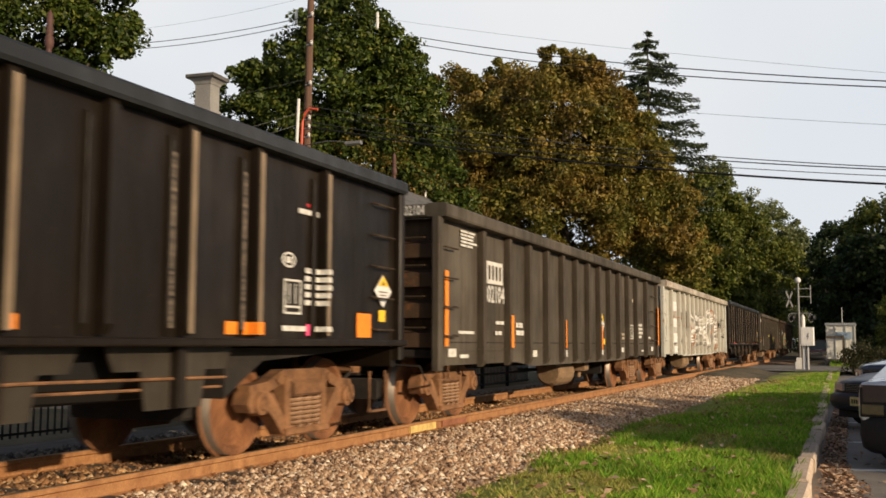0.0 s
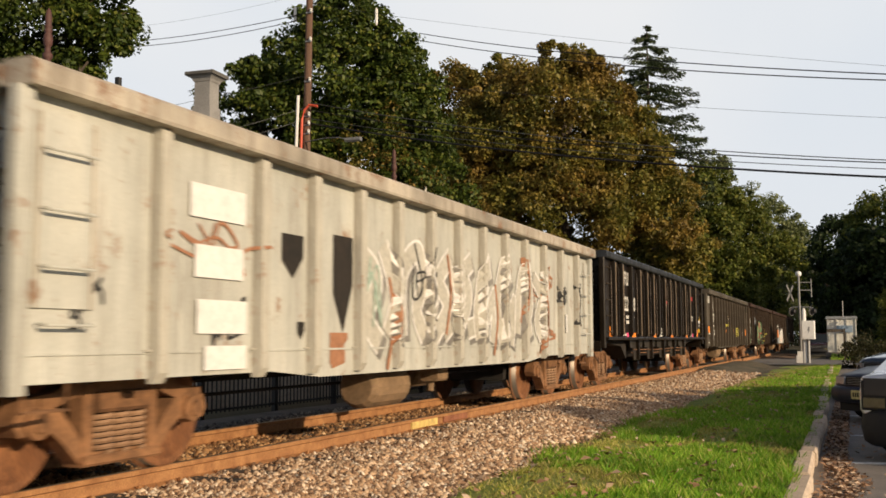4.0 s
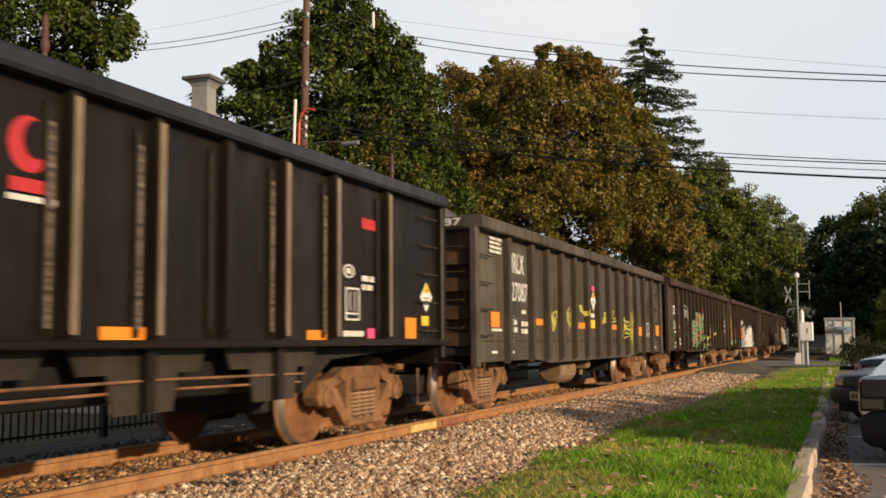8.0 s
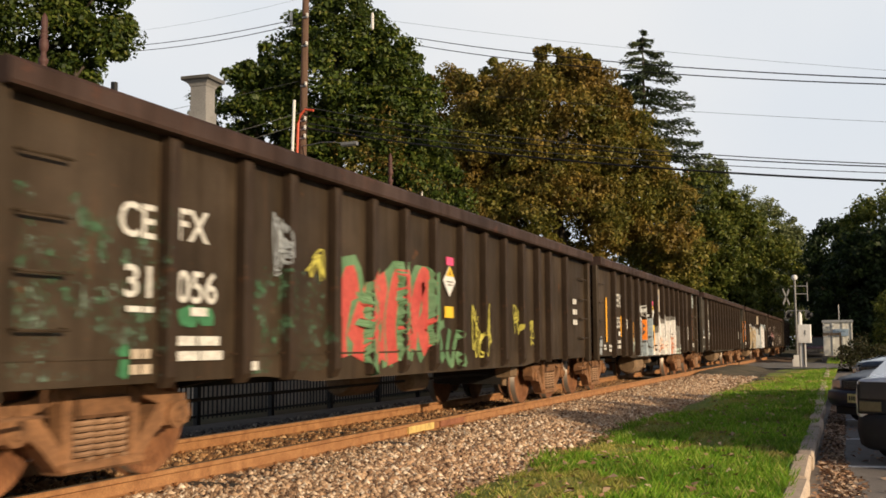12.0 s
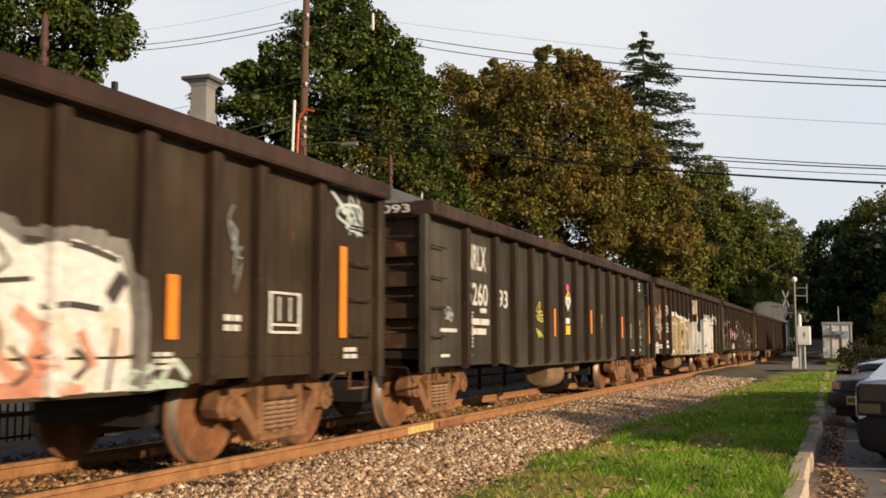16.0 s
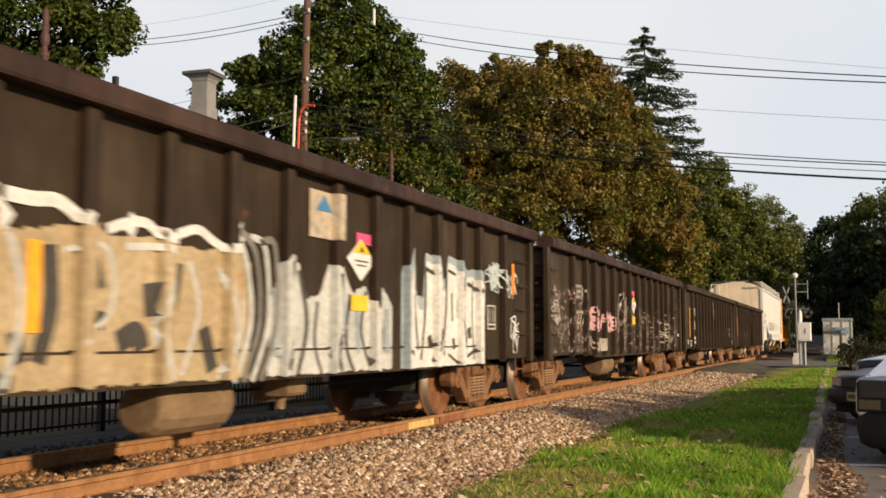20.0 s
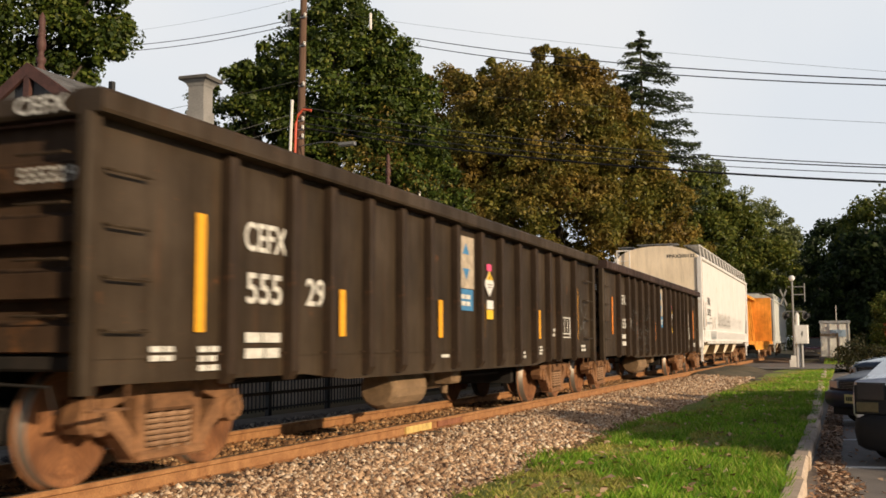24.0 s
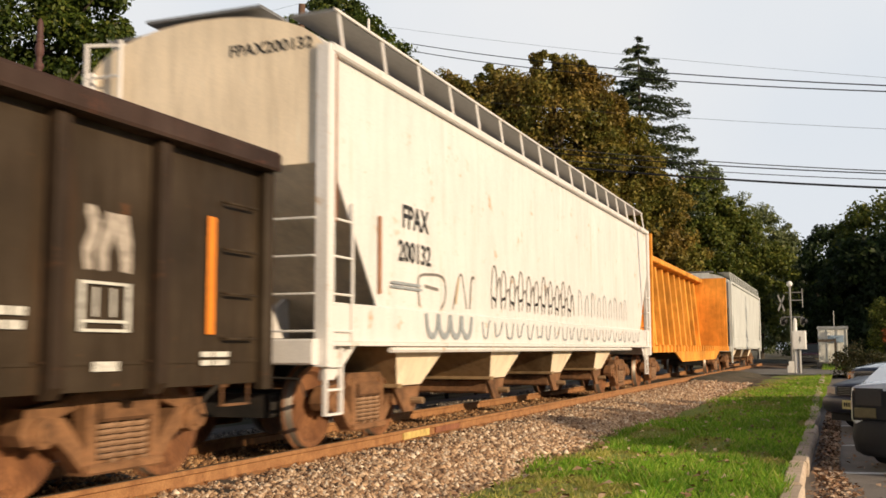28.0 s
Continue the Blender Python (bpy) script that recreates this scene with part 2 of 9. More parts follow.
# ---- mesh building ----
class Mesh:
    """Collects vertices and faces of one mesh."""

    def __init__(self):
        self.v, self.f = [], []

    def add(self, verts, faces):
        n = len(self.v)
        self.v += [tuple(p) for p in verts]
        self.f += [tuple(i + n for i in fc) for fc in faces]
        return self

    def box(self, x0, x1, y0, y1, z0, z1, b=0.0):
        """A box, with bevelled upright and lying edges along its longest side where b is given."""
        if b:
            d = (x1 - x0, y1 - y0, z1 - z0)
            ax = d.index(max(d))
            lo, hi = (x0, y0, z0), (x1, y1, z1)
            u, w = [a for a in range(3) if a != ax]
            ring = [(lo[u] + b, lo[w]), (hi[u] - b, lo[w]), (hi[u], lo[w] + b), (hi[u], hi[w] - b), (hi[u] - b, hi[w]), (lo[u] + b, hi[w]), (lo[u], hi[w] - b), (lo[u], lo[w] + b)]
            vs = []
            for end in (lo[ax], hi[ax]):
                for p, q in ring:
                    c = [0, 0, 0]
                    c[ax], c[u], c[w] = end, p, q
                    vs.append(c)
            fs = [(i, (i + 1) % 8, (i + 1) % 8 + 8, i + 8) for i in range(8)] + [tuple(range(7, -1, -1)), tuple(range(8, 16))]
            if ax == 1:
                fs = [tuple(reversed(f)) for f in fs]
            return self.add(vs, fs)
        vs = [(x, y, z) for x in (x0, x1) for y in (y0, y1) for z in (z0, z1)]
        return self.add(vs, [(0, 1, 3, 2), (4, 6, 7, 5), (0, 4, 5, 1), (2, 3, 7, 6), (0, 2, 6, 4), (1, 5, 7, 3)])

    def tube(self, a, b, r0, r1=None, n=8, caps=True):
        r1 = r0 if r1 is None else r1
        a, b = Vector(a), Vector(b)
        d = (b - a).normalized()
        u = d.cross(Vector((0, 0, 1)) if abs(d.z) < 0.9 else Vector((1, 0, 0))).normalized()
        w = d.cross(u)
        vs = [p + (u * math.cos(k * math.tau / n) + w * math.sin(k * math.tau / n)) * r for p, r in ((a, r0), (b, r1)) for k in range(n)]
        fs = [(k, (k + 1) % n, n + (k + 1) % n, n + k) for k in range(n)]
        if caps:
            fs += [tuple(range(n - 1, -1, -1)), tuple(range(n, 2 * n))]
        return self.add(vs, fs)

    def chain(self, pts, r, n=6):
        """A bent round bar through the points."""
        ps = [Vector(p) for p in pts]
        m, vs = len(ps), []
        for i, p in enumerate(ps):
            d = (ps[min(i + 1, m - 1)] - ps[max(i - 1, 0)]).normalized()
            u = d.cross(Vector((0, 0, 1)) if abs(d.z) < 0.9 else Vector((1, 0, 0))).normalized()
            w = d.cross(u)
            vs += [p + (u * math.cos(k * math.tau / n) + w * math.sin(k * math.tau / n)) * r for k in range(n)]
        fs = [(i * n + k, i * n + (k + 1) % n, (i + 1) * n + (k + 1) % n, (i + 1) * n + k) for i in range(m - 1) for k in range(n)]
        return self.add(vs, fs + [tuple(range(n - 1, -1, -1)), tuple(range((m - 1) * n, m * n))])

    def prism(self, poly, axis, lo, hi):
        """A flat outline, pulled along an axis: poly gives the two other coordinates in order."""
        n = len(poly)
        u, w = [a for a in range(3) if a != axis]
        vs = []
        for e in (lo, hi):
            for p, q in poly:
                c = [0, 0, 0]
                c[axis], c[u], c[w] = e, p, q
                vs.append(c)
        return self.add(vs, [(i, (i + 1) % n, n + (i + 1) % n, n + i) for i in range(n)] + [tuple(range(n - 1, -1, -1)), tuple(range(n, 2 * n))])

    def lathe(self, profile, n=12, at=(0, 0, 0), axis=2):
        """A turned shape: profile is rows of radius and height."""
        vs = []
        for r, h in profile:
            for k in range(n):
                c, s = r * math.cos(k * math.tau / n), r * math.sin(k * math.tau / n)
                p = (c, s, h) if axis == 2 else (h, c, s)
                vs.append((p[0] + at[0], p[1] + at[1], p[2] + at[2]))
        m = len(profile)
        fs = [(j * n + k, j * n + (k + 1) % n, (j + 1) * n + (k + 1) % n, (j + 1) * n + k) for j in range(m - 1) for k in range(n)]
        fs += [tuple(range(n - 1, -1, -1)), tuple(range((m - 1) * n, m * n))]
        return self.add(vs, fs)

    def data(self, name, mat, smooth=False):
        me = bpy.data.meshes.new(name)
        me.from_pydata(self.v, [], self.f)
        bm = bmesh.new()
        bm.from_mesh(me)
        bmesh.ops.recalc_face_normals(bm, faces=bm.faces)
        bm.to_mesh(me)
        bm.free()
        me.materials.append(mat)
        if smooth:
            for p in me.polygons:
                p.use_smooth = len(p.vertices) == 4
        return me


def part(name, mesh, mat, parent=None, label="", at=None, smooth=False):
    """Links a Mesh (or mesh data already made) as one object under a thing or part."""
    data = mesh.data(name, mat, smooth) if isinstance(mesh, Mesh) else mesh
    ob = new(name, data)
    if parent is not None:
        ob.parent = parent
    if at is not None:
        ob.matrix_basis = at if isinstance(at, Matrix) else pose(*at)
    if label:
        ob["label"] = label
    return ob


def thing(name, label, category, at=None, group="", kind=""):
    ob = new(name)
    if at is not None:
        ob.matrix_basis = at if isinstance(at, Matrix) else pose(*at)
    return tagged(ob, label, category, group, kind)


def soup(name, verts, faces, mat, smooth=False):
    """Mesh data from arrays of vertices and of faces with equal corner counts."""
    me = bpy.data.meshes.new(name)
    k = faces.shape[1]
    me.vertices.add(len(verts))
    me.vertices.foreach_set("co", np.asarray(verts, np.float32).ravel())
    me.loops.add(faces.size)
    me.loops.foreach_set("vertex_index", faces.astype(np.int32).ravel())
    me.polygons.add(len(faces))
    me.polygons.foreach_set("loop_start", np.arange(0, faces.size, k, dtype=np.int32))
    me.update(calc_edges=True)
    me.validate()
    me.materials.append(mat)
    return me


RNG = np.random.default_rng(11)


def stones(name, pts, size, mat, flat=0.7):
    """Many small broken stones, each a skewed octahedron, at the points."""
    n = len(pts)
    base = np.array([(1, 0, 0), (-1, 0, 0), (0, 1, 0), (0, -1, 0), (0, 0, 1), (0, 0, -1)], float)
    tri = np.array([(0, 2, 4), (2, 1, 4), (1, 3, 4), (3, 0, 4), (2, 0, 5), (1, 2, 5), (3, 1, 5), (0, 3, 5)])
    v = base[None] * RNG.uniform(0.55, 1.3, (n, 6, 1)) + RNG.uniform(-0.25, 0.25, (n, 6, 3))
    s = RNG.uniform(0.45, 1.0, (n, 1, 1)) ** 2 * 2.0 * size
    v = v * s * np.array([1, 1, flat])
    a = RNG.uniform(0, math.tau, n)
    c, sn = np.cos(a)[:, None], np.sin(a)[:, None]
    x, y = v[..., 0] * c - v[..., 1] * sn, v[..., 0] * sn + v[..., 1] * c
    v = np.stack([x, y, v[..., 2]], -1) + np.asarray(pts)[:, None, :]
    f = tri[None] + (np.arange(n) * 6)[:, None, None]
    return soup(name, v.reshape(-1, 3), f.reshape(-1, 3), mat)


def flat_leaves(name, pts, size, mat):
    """Curled fallen leaves, one four-sided leaf at each point."""
    n = len(pts)
    a = RNG.uniform(0, math.tau, n)
    u = np.stack([np.cos(a), np.sin(a), RNG.uniform(-0.5, 0.5, n)], -1) * (size * RNG.uniform(0.6, 1.4, n))[:, None]
    w = np.stack([-np.sin(a), np.cos(a), RNG.uniform(-0.6, 0.6, n)], -1) * (size * RNG.uniform(0.4, 0.9, n))[:, None]
    p = np.asarray(pts)
    k = np.array([0, 0, size * 0.35])
    v = np.stack([p - u, p - w + k, p + u, p + w + k], 1)
    f = np.array([(0, 1, 2, 3)])[None] + (np.arange(n) * 4)[:, None, None]
    return soup(name, v.reshape(-1, 3), f.reshape(-1, 4), mat)


def blades(name, pts, high, wide, mat, lean=0.5):
    """Grass: one bent blade of two triangles' worth at each point."""
    n = len(pts)
    a = RNG.uniform(0, math.tau, n)
    h = RNG.uniform(0.5, 1.3, n) * high
    side = np.stack([np.cos(a), np.sin(a), np.zeros(n)], -1) * (wide * RNG.uniform(0.6, 1.3, n))[:, None]
    b = RNG.uniform(0, math.tau, n)
    tip = np.stack([np.cos(b) * lean, np.sin(b) * lean, np.ones(n)], -1) * h[:, None] * RNG.uniform(0.5, 1.0, (n, 1))
    p = np.asarray(pts)
    v = np.stack([p - side, p + side, p + tip * 0.6 + side * 0.7, p + tip], 1)
    f = np.array([(0, 1, 2, 3)])[None] + (np.arange(n) * 4)[:, None, None]
    return soup(name, v.reshape(-1, 3), f.reshape(-1, 4), mat)


# ---- ground, track, lawn, parking ----
def setting(name, mesh, mat, label="", smooth=False, category=""):
    return tagged(part(name, mesh, mat, None, "", None, smooth), label, category, kind="structure")


def sheet(x0, x1, y0, y1, z, nx, ny, rough=0.0, seed=0):
    """A slightly uneven sheet of ground."""
    m = Mesh()
    for j in range(ny + 1):
        for i in range(nx + 1):
            x, y = x0 + (x1 - x0) * i / nx, y0 + (y1 - y0) * j / ny
            m.v.append((x, y, z + rough * noise.noise(Vector((x * 0.7 + seed, y * 0.7, 0.3)))))
    m.f = [(j * (nx + 1) + i, j * (nx + 1) + i + 1, (j + 1) * (nx + 1) + i + 1, (j + 1) * (nx + 1) + i) for j in range(ny) for i in range(nx)]
    return m


TRACK_X, RAIL_NEAR, RAIL_FAR = -6.425, -5.625, -7.225
setting("ground", sheet(-1500, 1500, -1500, 1500, -0.47, 2, 2), M_GROUND, "bare soil with leaf litter stretching to the horizon")
setting("verge", sheet(-60, -8.9, -20, 52.6, -0.33, 40, 40, 0.04, 5), M_GROUND, "dark soil beyond the fence by the station")
setting("far_verge", sheet(-80, 60, 66.5, 260, -0.30, 60, 60, 0.12, 9), M_GROUND, "shaded woodland floor beyond the crossing")
setting("path", sheet(-10.3, -8.75, -12, 52.6, -0.27, 3, 60, 0.015, 3), M_PATH, "grey cinder strip along the iron fence")

BED = [(-9.3, -0.46), (-9.3, -0.30), (-8.45, -0.18), (-4.75, -0.18), (-3.9, -0.26), (-3.0, -0.31), (-3.0, -0.46)]
setting("track_bed", Mesh().prism(BED, 1, -14.0, 52.4), M_BALLAST, "tan stone ballast bed under the rusty rails")
setting("far_track_bed", Mesh().prism([(x, z) for x, z in BED], 1, 67.6, 90), M_BALLAST, "stone ballast bed beyond the crossing")

# lawn strip between ballast and kerb
lawn_sheet = sheet(-4.1, -0.50, -14, 52.4, -0.225, 22, 170, 0.035, 1)
lawn_sheet.v = [(x, y, z - 0.13 * min(1, max(0, (-3.0 - x) / 0.8))) for x, y, z in lawn_sheet.v]
setting("lawn", lawn_sheet, M_LAWN, "narrow green lawn strip with dry patches")
setting("parking_lot", sheet(-0.75, 60, -30, 52.6, -0.35, 30, 30, 0.0), M_ASPHALT, "worn dark asphalt of the parking bays")
apron = sheet(-5.45, -1.0, 37.0, 52.6, -0.235, 18, 40, 0.03, 7)
apron.v = [(x, y, z + 0.20 * min(1, max(0, (y - 37.5) / 3.0)) * min(1, max(0, (-3.6 - x) / 1.2))) for x, y, z in apron.v]
verge = sheet(-1.25, 9.0, 63.2, 84.0, -0.32, 24, 24, 0.03, 9)
verge.v = [(x, y, z + 0.34 * min(1, max(0, (y - 63.6) / 4.0))) for x, y, z in verge.v]
setting("grass_bank", verge, M_LAWN, "low grass bank beyond the road")
setting("dirt_apron", apron, M_APRON, "bare dark soil beside the track before the crossing")
setting("road", sheet(-60, 60, 52.3, 68.0, -0.20, 40, 8, 0.02, 4), M_ROAD, "grey asphalt road over the level crossing")


def rail_section(x, w=0.073, h=0.17):
    """Outline of a rail: head, web and foot."""
    return [(x - 0.07, -h), (x + 0.07, -h), (x + 0.07, -h + 0.015), (x + 0.014, -h + 0.035), (x + 0.012, -0.05), (x + w / 2, -0.038),
            (x + w / 2, -0.008), (x + w / 2 - 0.008, 0.0), (x - w / 2 + 0.008, 0.0), (x - w / 2, -0.008), (x - w / 2, -0.038),
            (x - 0.012, -0.05), (x - 0.014, -h + 0.035), (x - 0.07, -h + 0.015)]


for rx, nm in ((RAIL_NEAR, "near"), (RAIL_FAR, "far")):
    rail = setting("rail_" + nm, Mesh().prism(rail_section(rx), 1, -14.0, 78.0), M_RAIL, "rust-brown steel rail on ties", category="rail")
    head = Mesh()
    head.box(rx - 0.024, rx + 0.024, -14.0, 78.0, 0.0005, 0.0035)
    part("running_surface", head, M_RAILTOP, rail, "worn dull running surface")
    if nm == "near":
        part("paint_mark", Mesh().box(rx + 0.014, rx + 0.042, 12.62, 13.52, -0.13, -0.036), M_MARK, rail, "pale yellow paint mark on the rail web")
        part("joint_bar", Mesh().box(rx + 0.014, rx + 0.040, 13.78, 14.75, -0.128, -0.040, 0.006), M_JOINT, rail, "darker red-brown joint bar")
    clip_mesh = Mesh().box(-0.09, 0.09, -0.05, 0.05, -0.165, -0.148).box(-0.085, -0.06, -0.02, 0.02, -0.15, -0.12).box(0.06, 0.085, -0.02, 0.02, -0.15, -0.12).data("tie_plate", M_RAIL)
    for k in range(70):
        part("tie_plate", clip_mesh, None, rail, at=(rx, 3.0 + k * 0.56, 0))

tie_data = [Mesh().box(-1.36, 1.36, -0.115, 0.115, -0.34, -0.152 + d, 0.012).data("tie", M_TIE) for d in (0, 0.004, -0.006)]
ties = setting("tie_row", Mesh().box(-8.2, -4.65, 1.9, 2.1, -0.36, -0.20), M_TIE, "dark creosoted wooden ties under the rails", category="ties")
for k in range(72):
    part("tie", tie_data[k % 3], None, ties, at=(TRACK_X + random.uniform(-0.05, 0.05), 2.6 + k * 0.56, random.uniform(-0.008, 0.008), 0, 0, random.uniform(-1.2, 1.2)))


def scatter(n, x0, x1, y0, y1, power=1.0):
    """Points over a strip, denser towards its near end where power is above 1."""
    x = RNG.uniform(x0, x1, n)
    y = y0 + (y1 - y0) * RNG.uniform(0, 1, n) ** power
    return np.stack([x, y, np.zeros(n)], -1)


def bed_height(x):
    return np.interp(x, [-9.3, -8.45, -4.75, -3.9, -3.0], [-0.30, -0.18, -0.18, -0.26, -0.31])


def lawn_edge(y):
    """Where the ragged edge of the lawn runs."""
    return np.interp(y, [6, 8.5, 10.1, 11.3, 13.4, 18.6, 19.8, 22.5, 25.6, 31.2, 37.5, 46.6, 52.5], [-2.4, -2.95, -3.2, -3.6, -3.85, -3.75, -2.85, -2.55, -3.05, -2.95, -2.57, -2.0, -1.5]) + 0.10 * np.sin(y * 1.9) + 0.08 * np.sin(y * 0.87 + 1.0)


pts = scatter(125000, -5.53, -2.45, 5.2, 38, 1.6)
pts = pts[pts[:, 0] < lawn_edge(pts[:, 1]) + 0.15 + RNG.normal(0, 0.2, len(pts))]
phase = np.abs((pts[:, 1] - 2.6 + 0.28) % 0.56 - 0.28)
far_tie = np.sin(np.round((pts[:, 1] - 2.6) / 0.56) * 2.3) * 0.16
pts = pts[(pts[:, 0] > -5.12 + far_tie) | (phase > 0.115) | (RNG.uniform(0, 1, len(pts)) < 0.10)]
pts[:, 2] = bed_height(pts[:, 0]) + RNG.uniform(0.0, 0.025, len(pts))
tagged(part("shoulder_ballast", stones("shoulder_ballast", pts, 0.029, M_STONE), None), "tan and brown crushed stone along the rail", "ballast", kind="stuff")
pts = scatter(30000, -7.15, -5.7, 4.0, 34, 1.5)
pts[:, 2] = -0.175 + RNG.uniform(0.0, 0.022, len(pts))
tie_phase = np.abs((pts[:, 1] - 2.6 + 0.28) % 0.56 - 0.28)
pts = pts[(tie_phase > 0.10) | (RNG.uniform(0, 1, len(pts)) < 0.35)]
tagged(part("crib_ballast", stones("crib_ballast", pts, 0.032, M_RUSTSTONE), None), "brown crushed stone between the rails", "ballast", kind="stuff")
pts = scatter(26000, -9.4, -7.3, 7.0, 40, 1.4)
pts[:, 2] = bed_height(pts[:, 0]) + RNG.uniform(0.0, 0.03, len(pts))
tagged(part("far_ballast", stones("far_ballast", pts, 0.042, M_DARKSTONE), None), "grey crushed stone beyond the track", "ballast", kind="stuff")
pts = scatter(5000, -5.3, -3.2, 33, 40, 1.0)
pts[:, 2] = bed_height(pts[:, 0]) + 0.01
tagged(part("distant_ballast", stones("distant_ballast", pts, 0.06, M_STONE), None), "tan crushed stone near the crossing", "ballast", kind="stuff")


def lawn_height(p):
    return np.array([-0.225 + 0.035 * noise.noise(Vector((x * 0.7 + 1, y * 0.7, 0.3))) - 0.13 * min(1, max(0, (-3.0 - x) / 0.8)) for x, y, _ in p])


pts = scatter(190000, -4.4, -0.52, 6.4, 52.0, 1.9)
pts = pts[pts[:, 0] > lawn_edge(pts[:, 1]) + RNG.normal(0, 0.20, len(pts))]
pts[:, 2] = lawn_height(pts) - 0.01
patch = np.array([noise.noise(Vector((x * 0.9, y * 0.5, 4.0))) + 0.5 * noise.noise(Vector((x * 2.6, y * 1.5, 9.0))) for x, y, _ in pts])
rim = np.maximum(0, pts[:, 0] - lawn_edge(pts[:, 1]))
dry = patch + 0.60 * np.exp(-rim * 1.7) > 0.30
bare = (patch + 0.35 * np.exp(-rim * 2.5) > 0.52) & (RNG.uniform(0, 1, len(pts)) < 0.75)
tuft = np.array([noise.noise(Vector((x * 3.3, y * 2.2, 1.0))) for x, y, _ in pts])
lush, high = ~dry & (tuft < 0.12), ~dry & (tuft >= 0.12)
tagged(part("grass", blades("grass", pts[lush], 0.075, 0.008, M_GRASS, 0.9), None), "lush green lawn grass", "grass", kind="stuff")
bank = np.stack([RNG.uniform(-1.2, 6.0, 5000), RNG.uniform(63.4, 69.0, 5000), np.zeros(5000)], -1)
bank[:, 2] = -0.31 + 0.34 * np.clip((bank[:, 1] - 63.6) / 4.0, 0, 1)
tagged(part("verge_grass", blades("verge_grass", bank, 0.12, 0.02, M_GRASS, 0.8), None), "green grass on the bank before the hut", "grass", kind="stuff")
tagged(part("grass_tufts", blades("grass_tufts", pts[high], 0.125, 0.009, M_GRASS, 0.7), None), "taller tufts of green grass in the lawn", "grass", kind="stuff")
tagged(part("dry_grass", blades("dry_grass", pts[dry & ~bare], 0.06, 0.008, M_DRYGRASS, 0.9), None), "thin yellowing grass at the lawn's edge", "grass", kind="stuff")
pts = scatter(760, -3.9, -0.7, 7.0, 40, 1.5)
pts[:, 2] = lawn_height(pts) + 0.04
tagged(part("lawn_leaves", flat_leaves("lawn_leaves", pts, 0.045, M_LITTER), None), "fallen brown leaves on the lawn", "leaves", kind="stuff")
pts = np.concatenate([scatter(3600, -0.38, -0.10, 6, 30, 1.5), scatter(260, -0.38, 1.2, 6, 20, 1.5)])
heap = np.exp(-((pts[:, 1] - 10.8) / 1.3) ** 2) * 0.16
pts[:, 0] += heap * RNG.uniform(0, 1.6, len(pts))
pts[:, 2] = -0.345 + RNG.uniform(0.005, 0.06, len(pts)) * np.exp(-(pts[:, 0] + 0.38) * 3)
tagged(part("gutter_leaves", flat_leaves("gutter_leaves", pts, 0.034, M_LITTER), None), "dry brown leaves heaped in the gutter", "leaves", kind="stuff")

# kerb of single stones, some of them shifted
kerb = tagged(thing("kerb", "pale concrete kerb stones, some shifted out of line", "kerb"), kind="structure")
y = -13.6
k = 0
while y < 52:
    ln = random.uniform(1.7, 2.3)
    dx = random.uniform(-0.02, 0.02) + (0.04 if 15.2 < y < 17 else 0) - 0.011 * max(0, y - 9)
    st = Mesh().box(-0.09, 0.095, 0.0, ln - 0.010, -0.30, 0.0, 0.025)
    part("kerb_stone", st, M_KERB, kerb, at=(-0.475 + dx, y, -0.185 + random.uniform(-0.02, 0.015), random.uniform(-0.5, 0.5), random.uniform(-2, 3), random.uniform(-0.7, 0.7)))
    y += ln
for y in (12.62, 16.15, 20.2, 24.2):
    setting("bay_line", Mesh().prism([(-0.36, y - 0.085), (4.5, y + 0.83), (4.5, y + 0.97), (-0.36, y + 0.055)], 2, -0.35, -0.3455), M_LINE, "white painted parking bay line", category="line")

# ---- iron fence beyond the track ----
FENCE_X = -10.45
post_m = Mesh().box(-0.05, 0.05, -0.05, 0.05, -0.35, 1.0, 0.008).lathe([(0.0, 1.0), (0.06, 1.01), (0.06, 1.04), (0.02, 1.09), (0, 1.1)], 8).data("post", M_BLACKIRON)
picket_m = Mesh().box(-0.011, 0.011, -0.011, 0.011, -0.20, 0.86).lathe([(0.011, 0.86), (0.016, 0.88), (0.0, 0.94)], 5).data("picket", M_BLACKIRON)
for s in range(12):
    y0 = 5.0 + s * 2.4
    fence = thing("iron_fence", "black iron picket fence panel on the cinder strip", "fence", (FENCE_X, y0, 0), "fence panels")
    part("post", post_m, None, fence)
    for z in (-0.14, 0.72):
        part("rail", Mesh().box(-0.016, 0.016, 0.05, 2.35, z - 0.018, z + 0.018), M_BLACKIRON, fence)
    for k in range(16):
        part("picket", picket_m, None, fence, at=(0, 0.19 + k * 0.135, 0))


